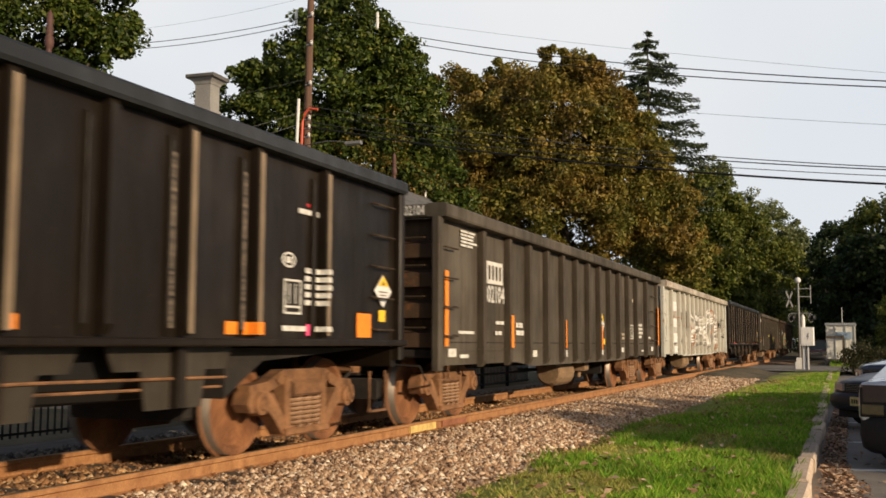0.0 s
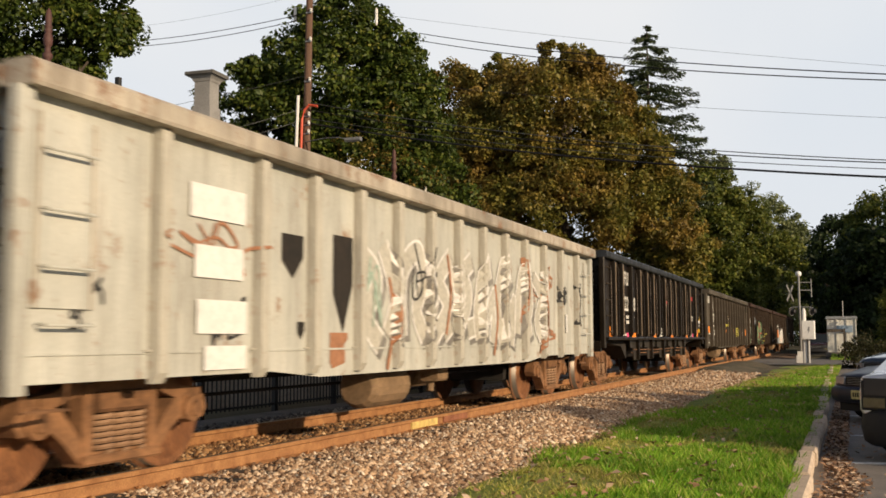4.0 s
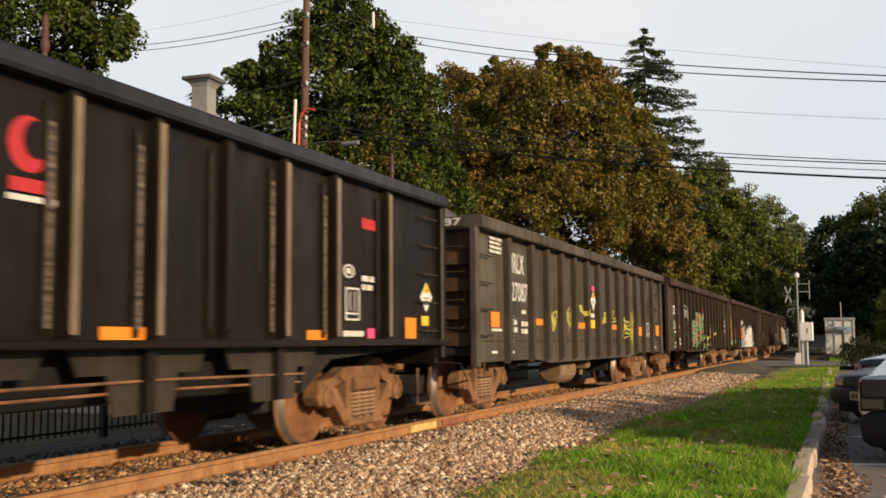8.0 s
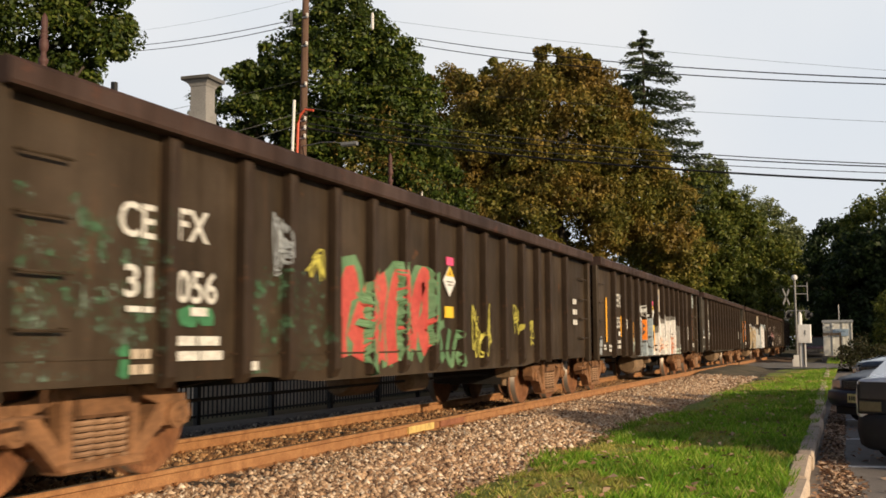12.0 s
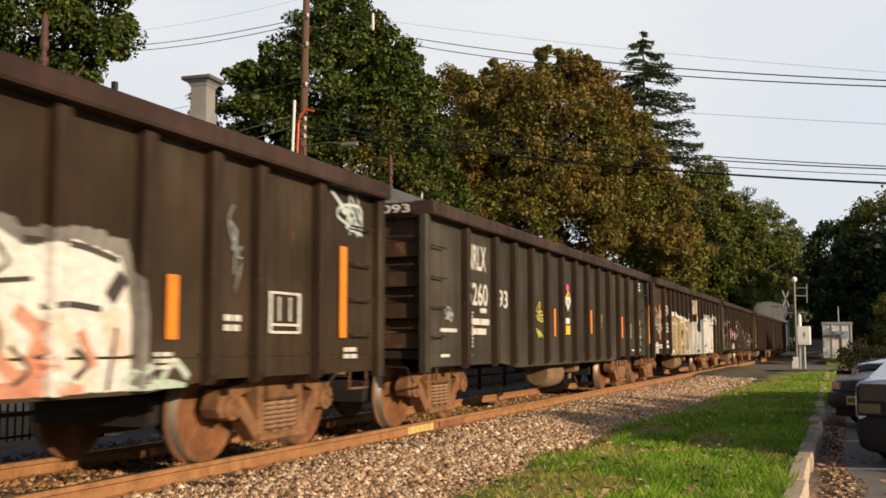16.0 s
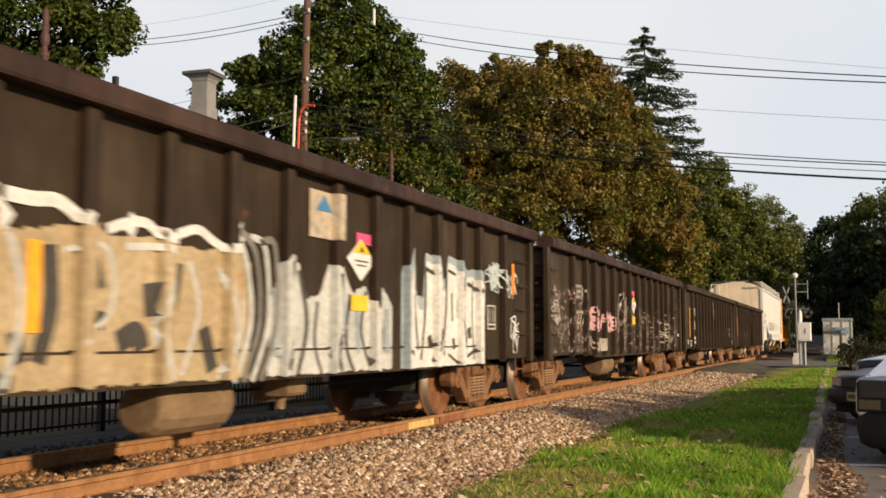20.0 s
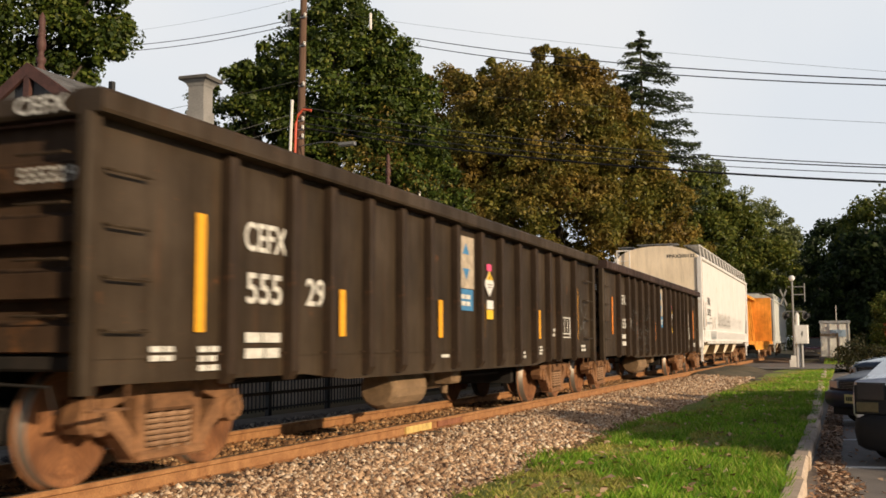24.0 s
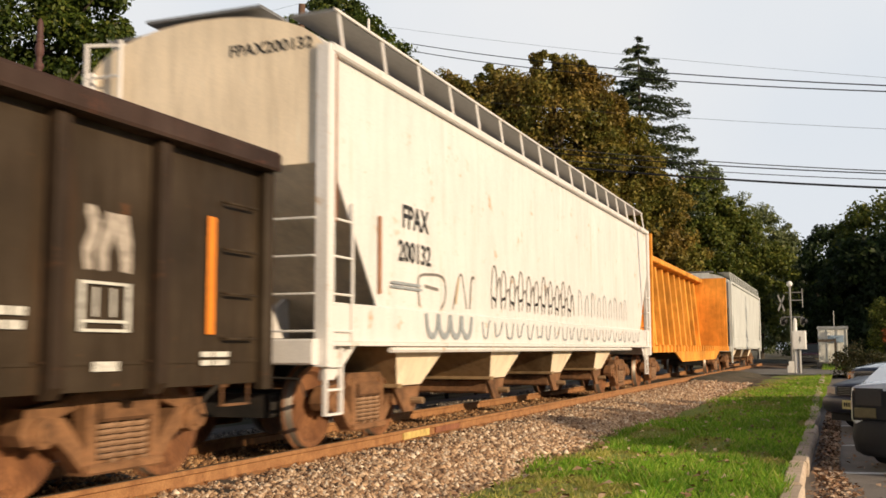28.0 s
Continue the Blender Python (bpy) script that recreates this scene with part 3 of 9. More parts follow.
# ---- trees ----
def leaf_cloud(name, lobes, clumps, leaves, size, mat, seed, droop=0.0, spread=1.0):
    """A crown: clumps set in the outer shells of the lobes, each a cluster of small leaves."""
    g = np.random.default_rng(seed)
    vol = np.array([lb[3] * lb[4] * lb[5] for lb in lobes]) ** 0.72
    pick = g.choice(len(lobes), clumps, p=vol / vol.sum())
    L = np.array(lobes)[pick]
    d = g.normal(size=(clumps, 3))
    d /= np.linalg.norm(d, axis=1)[:, None]
    r = g.uniform(0.45, 1.0, clumps) ** 0.5 * g.uniform(0.86, 1.08, clumps)
    c = L[:, :3] + d * L[:, 3:6] * r[:, None]
    cr = spread * g.uniform(0.5, 1.25, clumps) * (L[:, 3:6].mean(1) * 0.22 + 0.25)
    own = g.integers(0, clumps, leaves)
    e = g.normal(size=(leaves, 3))
    e /= np.linalg.norm(e, axis=1)[:, None]
    rr = g.uniform(0.25, 1.0, leaves) ** 0.6
    p = c[own] + e * (cr[own] * rr)[:, None] * np.array([1, 1, 0.75])
    p[:, 2] -= droop * rr * cr[own]
    nrm = e * 0.8 + g.normal(size=(leaves, 3)) * 0.7 + np.array([0, 0, 0.5])
    nrm /= np.linalg.norm(nrm, axis=1)[:, None]
    u = np.cross(nrm, g.normal(size=(leaves, 3)))
    u /= np.linalg.norm(u, axis=1)[:, None]
    w = np.cross(nrm, u)
    s = size * g.uniform(0.55, 1.3, leaves)[:, None]
    v = np.stack([p - u * s, p - w * s * 0.55 + nrm * s * 0.15, p + u * s, p + w * s * 0.55 + nrm * s * 0.15], 1)
    f = np.array([(0, 1, 2, 3)])[None] + (np.arange(leaves) * 4)[:, None, None]
    return soup(name, v.reshape(-1, 3), f.reshape(-1, 4), mat)


def trunk_mesh(base, top, r, limbs, seed):
    """A tapered, slightly bent trunk with limbs that reach into the crown."""
    g = random.Random(seed)
    m = Mesh()
    b, t = Vector(base), Vector(top)
    ps = [b.lerp(t, k / 6) + Vector((g.uniform(-1, 1), g.uniform(-1, 1), 0)) * r * 0.5 * (0 < k < 6) for k in range(7)]
    for k in range(6):
        m.tube(ps[k], ps[k + 1], r * (1.25 if k == 0 else 1 - k * 0.13), r * (1 - (k + 1) * 0.13), 9)
    for q in limbs:
        s = ps[g.choice((2, 3, 4))]
        q = Vector(q)
        mid = s.lerp(q, 0.5) + Vector((0, 0, (q - s).length * 0.12))
        m.tube(s, mid, r * 0.45, r * 0.26, 7)
        m.tube(mid, q, r * 0.26, r * 0.08, 6)
        for _ in range(3):
            e = q + Vector((g.uniform(-1, 1), g.uniform(-1, 1), g.uniform(-0.2, 1))) * (q - s).length * 0.14
            m.tube(mid.lerp(q, g.uniform(0.3, 0.9)), e, r * 0.12, r * 0.03, 5)
    return m


def tree(name, label, base, lobes, clumps, leaves, size, mat, seed, r=0.35, droop=0.0, spread=1.0, category="tree"):
    t = thing(name, label, category, (base[0], base[1], base[2]))
    off = Vector(base)
    rel = [(lb[0] - off.x, lb[1] - off.y, lb[2] - off.z, *lb[3:]) for lb in lobes]
    top = max(rel, key=lambda q: q[2])
    part("trunk", trunk_mesh((0, 0, -0.3), (top[0] * 0.8, top[1] * 0.8, top[2]), r, [lb[:3] for lb in rel], seed), M_BARK, t)
    part("crown", leaf_cloud("crown", rel, clumps, leaves, size, mat, seed, droop, spread), None, t)
    return t


M_GREEN = leafy("green_leaf", [(0.0, (0.024, 0.044, 0.007)), (0.5, (0.056, 0.088, 0.011)), (0.85, (0.095, 0.125, 0.016)), (1.0, (0.165, 0.17, 0.03))], back=0.22)
M_BROWNLEAF = leafy("turning_leaf", [(0.0, (0.075, 0.090, 0.014)), (0.5, (0.16, 0.155, 0.026)), (1.0, (0.27, 0.225, 0.045))], other=[(0.0, (0.11, 0.078, 0.016)), (0.5, (0.22, 0.146, 0.030)), (1.0, (0.37, 0.243, 0.06))])
M_FARGREEN = leafy("wood_leaf", [(0.0, (0.05, 0.075, 0.014)), (0.5, (0.115, 0.145, 0.024)), (1.0, (0.22, 0.22, 0.045))])
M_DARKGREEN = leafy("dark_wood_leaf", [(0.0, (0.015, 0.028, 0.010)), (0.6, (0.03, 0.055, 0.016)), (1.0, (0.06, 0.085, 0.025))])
M_PALEGREEN = leafy("pale_wood_leaf", [(0.0, (0.10, 0.13, 0.055)), (0.5, (0.17, 0.205, 0.085)), (1.0, (0.27, 0.285, 0.13))])
M_HEDGE = leafy("brownish_hedge_leaf", [(0.0, (0.02, 0.03, 0.011)), (0.6, (0.055, 0.056, 0.022)), (1.0, (0.10, 0.08, 0.036))])
M_REDLEAF = leafy("red_autumn_leaf", [(0.0, (0.16, 0.035, 0.012)), (0.6, (0.34, 0.085, 0.025)), (1.0, (0.48, 0.17, 0.05))])
M_NEEDLE = leafy("spruce_needle", [(0.0, (0.03, 0.045, 0.02)), (0.6, (0.055, 0.08, 0.032)), (1.0, (0.10, 0.115, 0.05))], 0.6, 0.2)

tree("maple_tree", "tall green maple beside the station roof", (-22.0, 21.5, -0.3),
     [(-21.6, 21.4, 12.0, 2.6, 2.6, 3.4), (-19.75, 22.1, 10.6, 1.2, 1.3, 1.7), (-19.6, 21.8, 8.9, 0.6, 0.8, 0.6), (-24.0, 20.2, 12.5, 2.5, 2.5, 4.0), (-23.2, 19.6, 9.0, 2.2, 2.0, 2.2)],
     460, 110000, 0.085, M_GREEN, 3, 0.4, 0.5, 0.85)
tree("oak_tree", "large dark green shade tree behind the pole", (-20.4, 37.2, -0.3),
     [(-20.0, 37.4, 12.4, 3.3, 3.0, 3.4), (-22.0, 36.4, 10.0, 2.6, 2.4, 2.6), (-18.3, 38.2, 11.4, 2.0, 2.2, 2.6), (-19.6, 37.5, 7.6, 3.8, 3.0, 3.0), (-23.9, 35.6, 11.3, 1.7, 1.5, 1.9), (-22.6, 36.0, 12.6, 1.5, 1.5, 1.5), (-19.6, 37.2, 14.5, 2.2, 1.7, 1.8), (-22.8, 35.4, 7.0, 2.2, 2.2, 2.2), (-16.6, 39.4, 7.0, 2.2, 2.2, 3.0), (-17.4, 37.6, 12.2, 1.7, 1.7, 1.9), (-17.0, 37.8, 9.6, 2.0, 2.0, 2.4)],
     800, 140000, 0.11, M_GREEN, 4, 0.5, 0.2, 0.82)
tree("turning_maple", "broad maple with rusty brown autumn leaves", (-15.6, 58.6, -0.3),
     [(-15.6, 58.4, 14.2, 4.4, 4.0, 4.4), (-19.4, 57.2, 12.6, 3.4, 3.4, 4.0), (-12.4, 59.6, 11.0, 3.2, 3.4, 4.2), (-16.6, 57.4, 8.4, 5.4, 4.6, 4.2), (-10.2, 60.4, 8.2, 2.5, 2.6, 3.4), (-16.2, 58.4, 18.0, 1.3, 1.4, 1.5), (-14.6, 58.4, 17.4, 1.7, 1.8, 1.6), (-13.0, 58.9, 14.8, 1.7, 1.8, 2.0), (-18.4, 58.0, 16.6, 1.6, 1.6, 1.4), (-9.0, 60.2, 5.4, 2.0, 2.0, 2.6), (-20.8, 56.6, 8.4, 3.0, 3.0, 4.0)],
     1250, 195000, 0.13, M_BROWNLEAF, 5, 0.6, 0.2, 0.80)
tree("turning_maple", "smaller maple with brownish green leaves behind", (-21.8, 61.0, -0.3),
     [(-23.6, 61.0, 16.8, 2.6, 2.4, 2.7), (-21.0, 60.6, 17.2, 2.0, 2.0, 2.2), (-24.6, 60.0, 12.0, 3.4, 3.0, 4.4), (-20.4, 62.0, 15.0, 3.0, 3.0, 4.2), (-22.5, 61, 8.5, 4, 3, 4)],
     380, 52000, 0.15, M_BROWNLEAF, 6, 0.45)
tree("dogwood", "thin pinkish brown small tree by the roof", (-17.9, 36.3, -0.3),
     [(-17.6, 36.1, 9.1, 1.5, 1.2, 1.5), (-16.9, 36.6, 7.7, 1.4, 1.2, 1.2), (-18.5, 35.8, 8.0, 1.0, 1.0, 1.2)],
     80, 3600, 0.075, M_BROWNLEAF, 7, 0.10)
tree("woodland_tree", "green tree at the edge of the far wood", (-12.6, 92.0, -0.3),
     [(-12.8, 92, 12.0, 3.8, 4.0, 5.0), (-10.6, 93, 9.0, 3.2, 3.2, 4.4), (-10.9, 92, 4.8, 3.6, 3.6, 4.0), (-14.6, 91, 7.0, 4.0, 4.0, 5.0), (-8.4, 94, 9.2, 2.6, 2.6, 5.0), (-5.9, 96, 6.8, 2.2, 2.2, 4.4), (-11.0, 92, 13.0, 2.4, 2.6, 3.4)],
     620, 76000, 0.20, M_FARGREEN, 8, 0.4, 0.0, 0.9)
tree("woodland_tree", "pale green tall tree behind the wires", (-14.4, 116.0, -0.3),
     [(-13.4, 116, 18.0, 2.2, 2.6, 4.2), (-10.2, 118, 14.8, 2.4, 2.6, 4.0), (-11.4, 117, 6.5, 3.6, 3.6, 5.4)],
     300, 22000, 0.18, M_PALEGREEN, 9, 0.4, 0.0, 0.85)
tree("woodland_tree", "pale hazy tree over the far end of the track", (-10.2, 140.0, -0.3),
     [(-9.2, 140, 15.4, 2.4, 4.0, 4.8), (-6.6, 143, 13.8, 1.8, 3.0, 4.4), (-8.6, 140, 6.0, 3.8, 4.0, 5.6)],
     320, 22000, 0.21, M_PALEGREEN, 10, 0.4, 0.0, 0.85)
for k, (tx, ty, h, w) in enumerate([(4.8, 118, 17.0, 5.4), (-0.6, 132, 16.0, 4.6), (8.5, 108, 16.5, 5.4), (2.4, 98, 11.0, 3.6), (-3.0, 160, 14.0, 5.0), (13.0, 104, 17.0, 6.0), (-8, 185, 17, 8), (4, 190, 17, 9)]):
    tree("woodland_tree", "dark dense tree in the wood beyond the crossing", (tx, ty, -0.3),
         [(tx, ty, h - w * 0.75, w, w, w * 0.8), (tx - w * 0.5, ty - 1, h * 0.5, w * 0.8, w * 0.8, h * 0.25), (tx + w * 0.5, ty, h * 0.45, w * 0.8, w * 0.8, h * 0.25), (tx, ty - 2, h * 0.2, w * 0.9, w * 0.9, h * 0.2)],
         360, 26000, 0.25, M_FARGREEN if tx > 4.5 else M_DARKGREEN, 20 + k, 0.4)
tree("shrub", "dark evergreen bush beside the equipment hut", (2.5, 66.0, -0.3),
     [(2.5, 66, 1.4, 1.0, 1.0, 1.6), (2.3, 66, 2.8, 0.75, 0.7, 1.0), (2.2, 66, 3.6, 0.35, 0.3, 0.7), (3.6, 66, 2.4, 1.0, 1.0, 2.0)],
     190, 16000, 0.085, M_FARGREEN, 31, 0.07, category="shrub")
tree("shrub", "low brownish hedge at the end of the parking bays", (0.8, 50.6, -0.4),
     [(-0.05, 50.4, 0.25, 0.42, 0.6, 0.7), (0.5, 50.8, 0.5, 0.5, 0.7, 0.8), (1.3, 51.2, 0.3, 0.6, 0.8, 0.7)],
     90, 7000, 0.06, M_HEDGE, 32, 0.05, category="shrub")


tree("shrub", "small orange-red autumn bush before the evergreen", (2.55, 64.2, -0.3),
     [(2.55, 64.2, 1.75, 0.28, 0.3, 0.40), (2.75, 64.3, 1.45, 0.22, 0.3, 0.30)],
     30, 900, 0.06, M_REDLEAF, 33, 0.04, category="shrub")


def conifer(base, h, seed):
    """A tall ragged spruce: whorls of drooping boughs hung with twigs, with gaps between."""
    g = np.random.default_rng(seed)
    t = thing("spruce_tree", "tall ragged dark spruce above the treetops", "tree", base)
    part("trunk", Mesh().tube((0, 0, -0.3), (0, 0, h), 0.45, 0.03, 8), M_BARK, t)
    rows = []
    d = 0.15
    while d < 19:
        for a in g.uniform(0, math.tau, 5 + int(min(4, d))):
            ln = (0.2 + 0.95 * min(d, 9.0) ** 0.82) * g.uniform(0.5, 1.1)
            n = int(34 + ln * 62)
            q = g.uniform(0.0, 1.0, n) ** 0.8
            r = ln * q
            side = g.normal(0, 1, n) * (0.06 + 0.20 * ln ** 0.5 * q * (1.25 - q))
            z = h - d - g.uniform(-0.12, 0.12) - 0.30 * r + 0.16 * r * q - np.abs(g.normal(0, 0.16, n)) * (0.4 + q * 0.9)
            p = np.stack([math.cos(a) * r - math.sin(a) * side, math.sin(a) * r + math.cos(a) * side, z], -1)
            k = g.uniform(-0.9, 0.9, n)
            u = np.stack([math.cos(a) - math.sin(a) * k, math.sin(a) + math.cos(a) * k, g.uniform(-1.1, 0.15, n)], -1)
            u *= (g.uniform(0.12, 0.30, n) / np.linalg.norm(u, axis=1))[:, None]
            w = g.normal(size=(n, 3)) * 0.035
            rows.append(np.stack([p - w, p + w, p + u + w * 0.5, p + u - w * 0.5], 1))
        d += g.uniform(0.38, 0.70) * (0.9 + d * 0.06)
    va = np.concatenate(rows).reshape(-1, 3)
    part("crown", soup("crown", va, np.arange(len(va)).reshape(-1, 4), M_NEEDLE), None, t)


conifer((-15.2, 83.6, -0.3), 28.0, 41)


# trees added out of view to shade the lawn and the far end of the track
def shade_tree(x, y, h, w, seed):
    tree("unseen_shade_tree", "added tree out of view, placed to cast shade", (x, y, -0.35),
         [(x, y, h - w, w, w, w), (x + w * 0.5, y + 1, h * 0.55, w * 0.7, w * 0.7, w * 0.7), (x - w * 0.5, y - 1, h * 0.6, w * 0.7, w * 0.7, w * 0.7)],
         220, 15000, 0.34, M_GREEN, seed, 0.3)


# ---- the freight train ----


def gone(t):
    """How far the train has come since the start, in metres."""
    return 5.8708 * t + 0.009065 * t * t + 0.0004154 * t ** 3


def on_track(q):
    """The pose of a point q metres along the track: straight, then a bend to the left."""
    if q <= 84:
        return pose(TRACK_X, q, 0)
    a = (q - 84) / 420
    return pose(TRACK_X - 420 * (1 - math.cos(a)), 84 + 420 * math.sin(a), 0, 0, 0, math.degrees(a))


M_GREYCAR = painted_steel("grey_brown_car_paint", (0.076, 0.064, 0.048), amount=0.2)
M_BROWNCAR = painted_steel("dark_brown_car_paint", (0.043, 0.0295, 0.0175), (0.15, 0.06, 0.022), amount=0.28)
M_OLIVECAR = painted_steel("grey_olive_car_paint", (0.052, 0.045, 0.034), (0.13, 0.06, 0.026), amount=0.36)
# posts darker than the panels: rust, plus their shaded flanks put into the colour
M_BROWNPOST = painted_steel("rust_and_shade_post_paint", (0.037, 0.0235, 0.0145), (0.13, 0.052, 0.02), amount=0.5, streak=0.7)
M_GREYPOST = painted_steel("stained_shaded_grey_post_paint", (0.062, 0.049, 0.035), (0.14, 0.06, 0.025), amount=0.42, streak=0.7)
M_WHITEPOST = painted_steel("rust_stained_white_post_paint", (0.45, 0.43, 0.37), (0.25, 0.135, 0.07), 0.56, 0.6, 0.5, 0.4)
M_REDRIM = painted_steel("rusted_top_chord", (0.046, 0.0275, 0.021), (0.13, 0.05, 0.028), amount=0.40)
M_BLACKCAR = painted_steel("black_car_paint", (0.013, 0.0092, 0.0058), (0.055, 0.031, 0.017), 0.14, 0.36)
# lighter than M_BLACKCAR: the sun on the skirts is put into the colour
M_SKIRT = painted_steel("sunlit_skirt_paint", (0.034, 0.028, 0.021), (0.09, 0.055, 0.032), 0.2, 0.45)
M_BLACKRIM = painted_steel("blue_black_top_chord", (0.028, 0.031, 0.036), (0.08, 0.05, 0.035), 0.12, 0.45)
M_TANPOST = painted_steel("scuffed_post_edge", (0.24, 0.18, 0.12), (0.09, 0.055, 0.035), 0.5, 0.42)
M_DIRTYWHITE = painted_steel("dirty_white_car_paint", (0.45, 0.45, 0.405), (0.25, 0.135, 0.07), 0.46, 0.6, 0.4, 0.3)
M_DIRTYRIM = painted_steel("rust_stained_chord", (0.38, 0.34, 0.28), (0.22, 0.11, 0.055), 0.55, 0.6)
M_HOPPERWHITE = painted_steel("white_hopper_paint", (0.72, 0.70, 0.68), (0.50, 0.31, 0.15), 0.42, 0.5, 0.14, 0.10)
M_HOPPEREND = painted_steel("dusty_cream_end_paint", (0.86, 0.72, 0.535), (0.55, 0.38, 0.24), 0.08, 0.6, 0.3, 0.25)
# cream under brown dirt, with the slopes' shade put into the colour
M_CHUTEBROWN = painted_steel("grime_and_shade_chute_paint", (0.26, 0.175, 0.095), (0.14, 0.075, 0.035), 0.4, 0.7)
M_HOPPERGREY = painted_steel("light_grey_hopper_paint", (0.58, 0.60, 0.58), (0.32, 0.22, 0.14), 0.10, 0.5, 0.3, 0.2)
M_FLATORANGE = painted_steel("orange_flatcar_paint", (0.72, 0.30, 0.045), (0.22, 0.09, 0.03), 0.25, 0.55, 0.4)

M_ENDRUST = painted_steel("rusty_end_paint", (0.066, 0.040, 0.024), (0.19, 0.085, 0.032), 0.5, 0.7)
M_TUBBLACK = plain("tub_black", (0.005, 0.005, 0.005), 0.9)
M_SCUFF = grained("banded_scuff", (0.012, 0.011, 0.010), (0.26, 0.20, 0.145), 26, 0.6, 60, 0.2, 0.003, stretch=(0.2, 0.2, 1))

# shared truck parts
WHEEL_R = 0.457
wheel_m = Mesh().lathe([(0.0, 0.035), (0.10, 0.05), (0.13, 0.02), (0.36, -0.01), (0.395, 0.045), (0.44, 0.05), (0.457, 0.045), (0.462, -0.045), (0.487, -0.06), (0.485, -0.085), (0.40, -0.085), (0.0, -0.05)], 36, axis=0).data("wheel", M_WHEEL)
wheel_m.materials.append(M_TREAD)
for pl in wheel_m.polygons:
    rr = math.hypot(pl.center.y, pl.center.z)
    if len(pl.vertices) == 4 and rr > 0.44 and abs(pl.normal.x) < 0.75:
        pl.material_index = 1
        pl.use_smooth = True
axle_m = Mesh().tube((-0.72, 0, 0), (0.72, 0, 0), 0.085, n=12).data("axle", M_TRUCK)
# an open cast frame: arched top member, V-shaped tension member, two columns and a pedestal over each bearing
sf_mesh = Mesh().prism([(-1.06, 0.58), (-1.04, 0.68), (-0.72, 0.71), (-0.44, 0.82), (0.44, 0.82), (0.72, 0.71), (1.04, 0.68), (1.06, 0.58), (0.74, 0.59), (0.40, 0.70), (-0.40, 0.70), (-0.74, 0.59)], 0, -0.07, 0.07)
sf_mesh.prism([(-0.80, 0.60), (-0.66, 0.60), (-0.34, 0.25), (0.34, 0.25), (0.66, 0.60), (0.80, 0.60), (0.80, 0.47), (0.64, 0.36), (0.42, 0.15), (-0.42, 0.15), (-0.64, 0.36), (-0.80, 0.47)], 0, -0.08, 0.08)
for sy in (-1, 1):
    sf_mesh.box(-0.06, 0.10, sy * 0.37 - 0.055, sy * 0.37 + 0.055, 0.20, 0.76, 0.015)
    sf_mesh.prism([(sy * 0.76, 0.42), (sy * 0.82, 0.62), (sy * 1.06, 0.62), (sy * 1.10, 0.50), (sy * 1.05, 0.42), (sy * 0.99, 0.42), (sy * 0.97, 0.56), (sy * 0.84, 0.56), (sy * 0.82, 0.42)], 0, -0.09, 0.09)
    sf_mesh.prism([(sy * 0.50, 0.66), (sy * 0.60, 0.72), (sy * 0.52, 0.78), (sy * 0.44, 0.74)], 0, 0.06, 0.09)
sf_mesh.box(-0.08, 0.13, -0.44, 0.44, 0.15, 0.23, 0.02).box(-0.06, 0.12, -0.30, 0.30, 0.54, 0.70, 0.03)
side_frame_m = sf_mesh.data("side_frame", M_TRUCK)
bearing_m = Mesh().lathe([(0.0, 0.10), (0.06, 0.10), (0.065, 0.08), (0.11, 0.07), (0.12, -0.05), (0.0, -0.06)], 16, axis=0).data("bearing", M_TRUCK)
spring_m = Mesh().chain([(0.085 * math.cos(k * 0.628), 0.085 * math.sin(k * 0.628), 0.24 + k * 0.0046) for k in range(64)], 0.019, 5).data("spring", M_SPRING)
bolster_m = Mesh().box(-1.02, 1.02, -0.2, 0.2, 0.54, 0.70, 0.04).box(-0.3, 0.3, -0.3, 0.3, 0.68, 0.84, 0.03).data("bolster", M_TRUCK)
# plain dark block added between the wheels in place of the shade there
shade_m = Mesh().box(-0.66, 0.66, -1.5, 1.5, 0.36, 0.62, 0.03).data("truck_shade_block", M_UNDER)
beam_m = Mesh().box(-0.8, 0.8, -0.05, 0.05, 0.34, 0.44).box(0.55, 0.72, -0.12, 0.02, 0.3, 0.5).box(-0.72, -0.55, -0.12, 0.02, 0.3, 0.5).data("brake_beam", M_UNDER)
SPIN = []


def truck(car, y, centre):
    """A two-axle bogie under a car, y metres from its middle. Its wheels are noted for turning."""
    tr = part("truck", bolster_m, None, car, "rusty cast-steel freight truck", (0, y, 0))
    for sx in (-1, 1):
        part("side_frame", side_frame_m, None, tr, at=(sx * 1.02, 0, 0, 0, 0, 0 if sx > 0 else 180))
        for dy in (-0.889, 0.889):
            w = part("wheel", wheel_m, None, tr, at=(sx * 0.80, dy, WHEEL_R, 0, 0, 0 if sx > 0 else 180))
            SPIN.append((w, sx, dy, centre + y + dy))
            part("bearing", bearing_m, None, tr, at=(sx * 1.07, dy, 0.50, 0, 0, 0 if sx > 0 else 180))
        for dy in (-0.19, 0.0, 0.19):
            part("spring", spring_m, None, tr, at=(sx * 1.06, dy, 0))
    # added block that closes the truck's inside with darkness
    part("truck_shade_block", shade_m, None, tr, "added dark block standing in for the shade inside the truck")
    for dy in (-0.889, 0.889):
        part("axle", axle_m, None, tr, at=(0, dy, WHEEL_R))
    for dy in (-0.42, 0.42):
        part("brake_beam", beam_m, None, tr, at=(0, dy, 0, 0, 0, 0 if dy < 0 else 180))


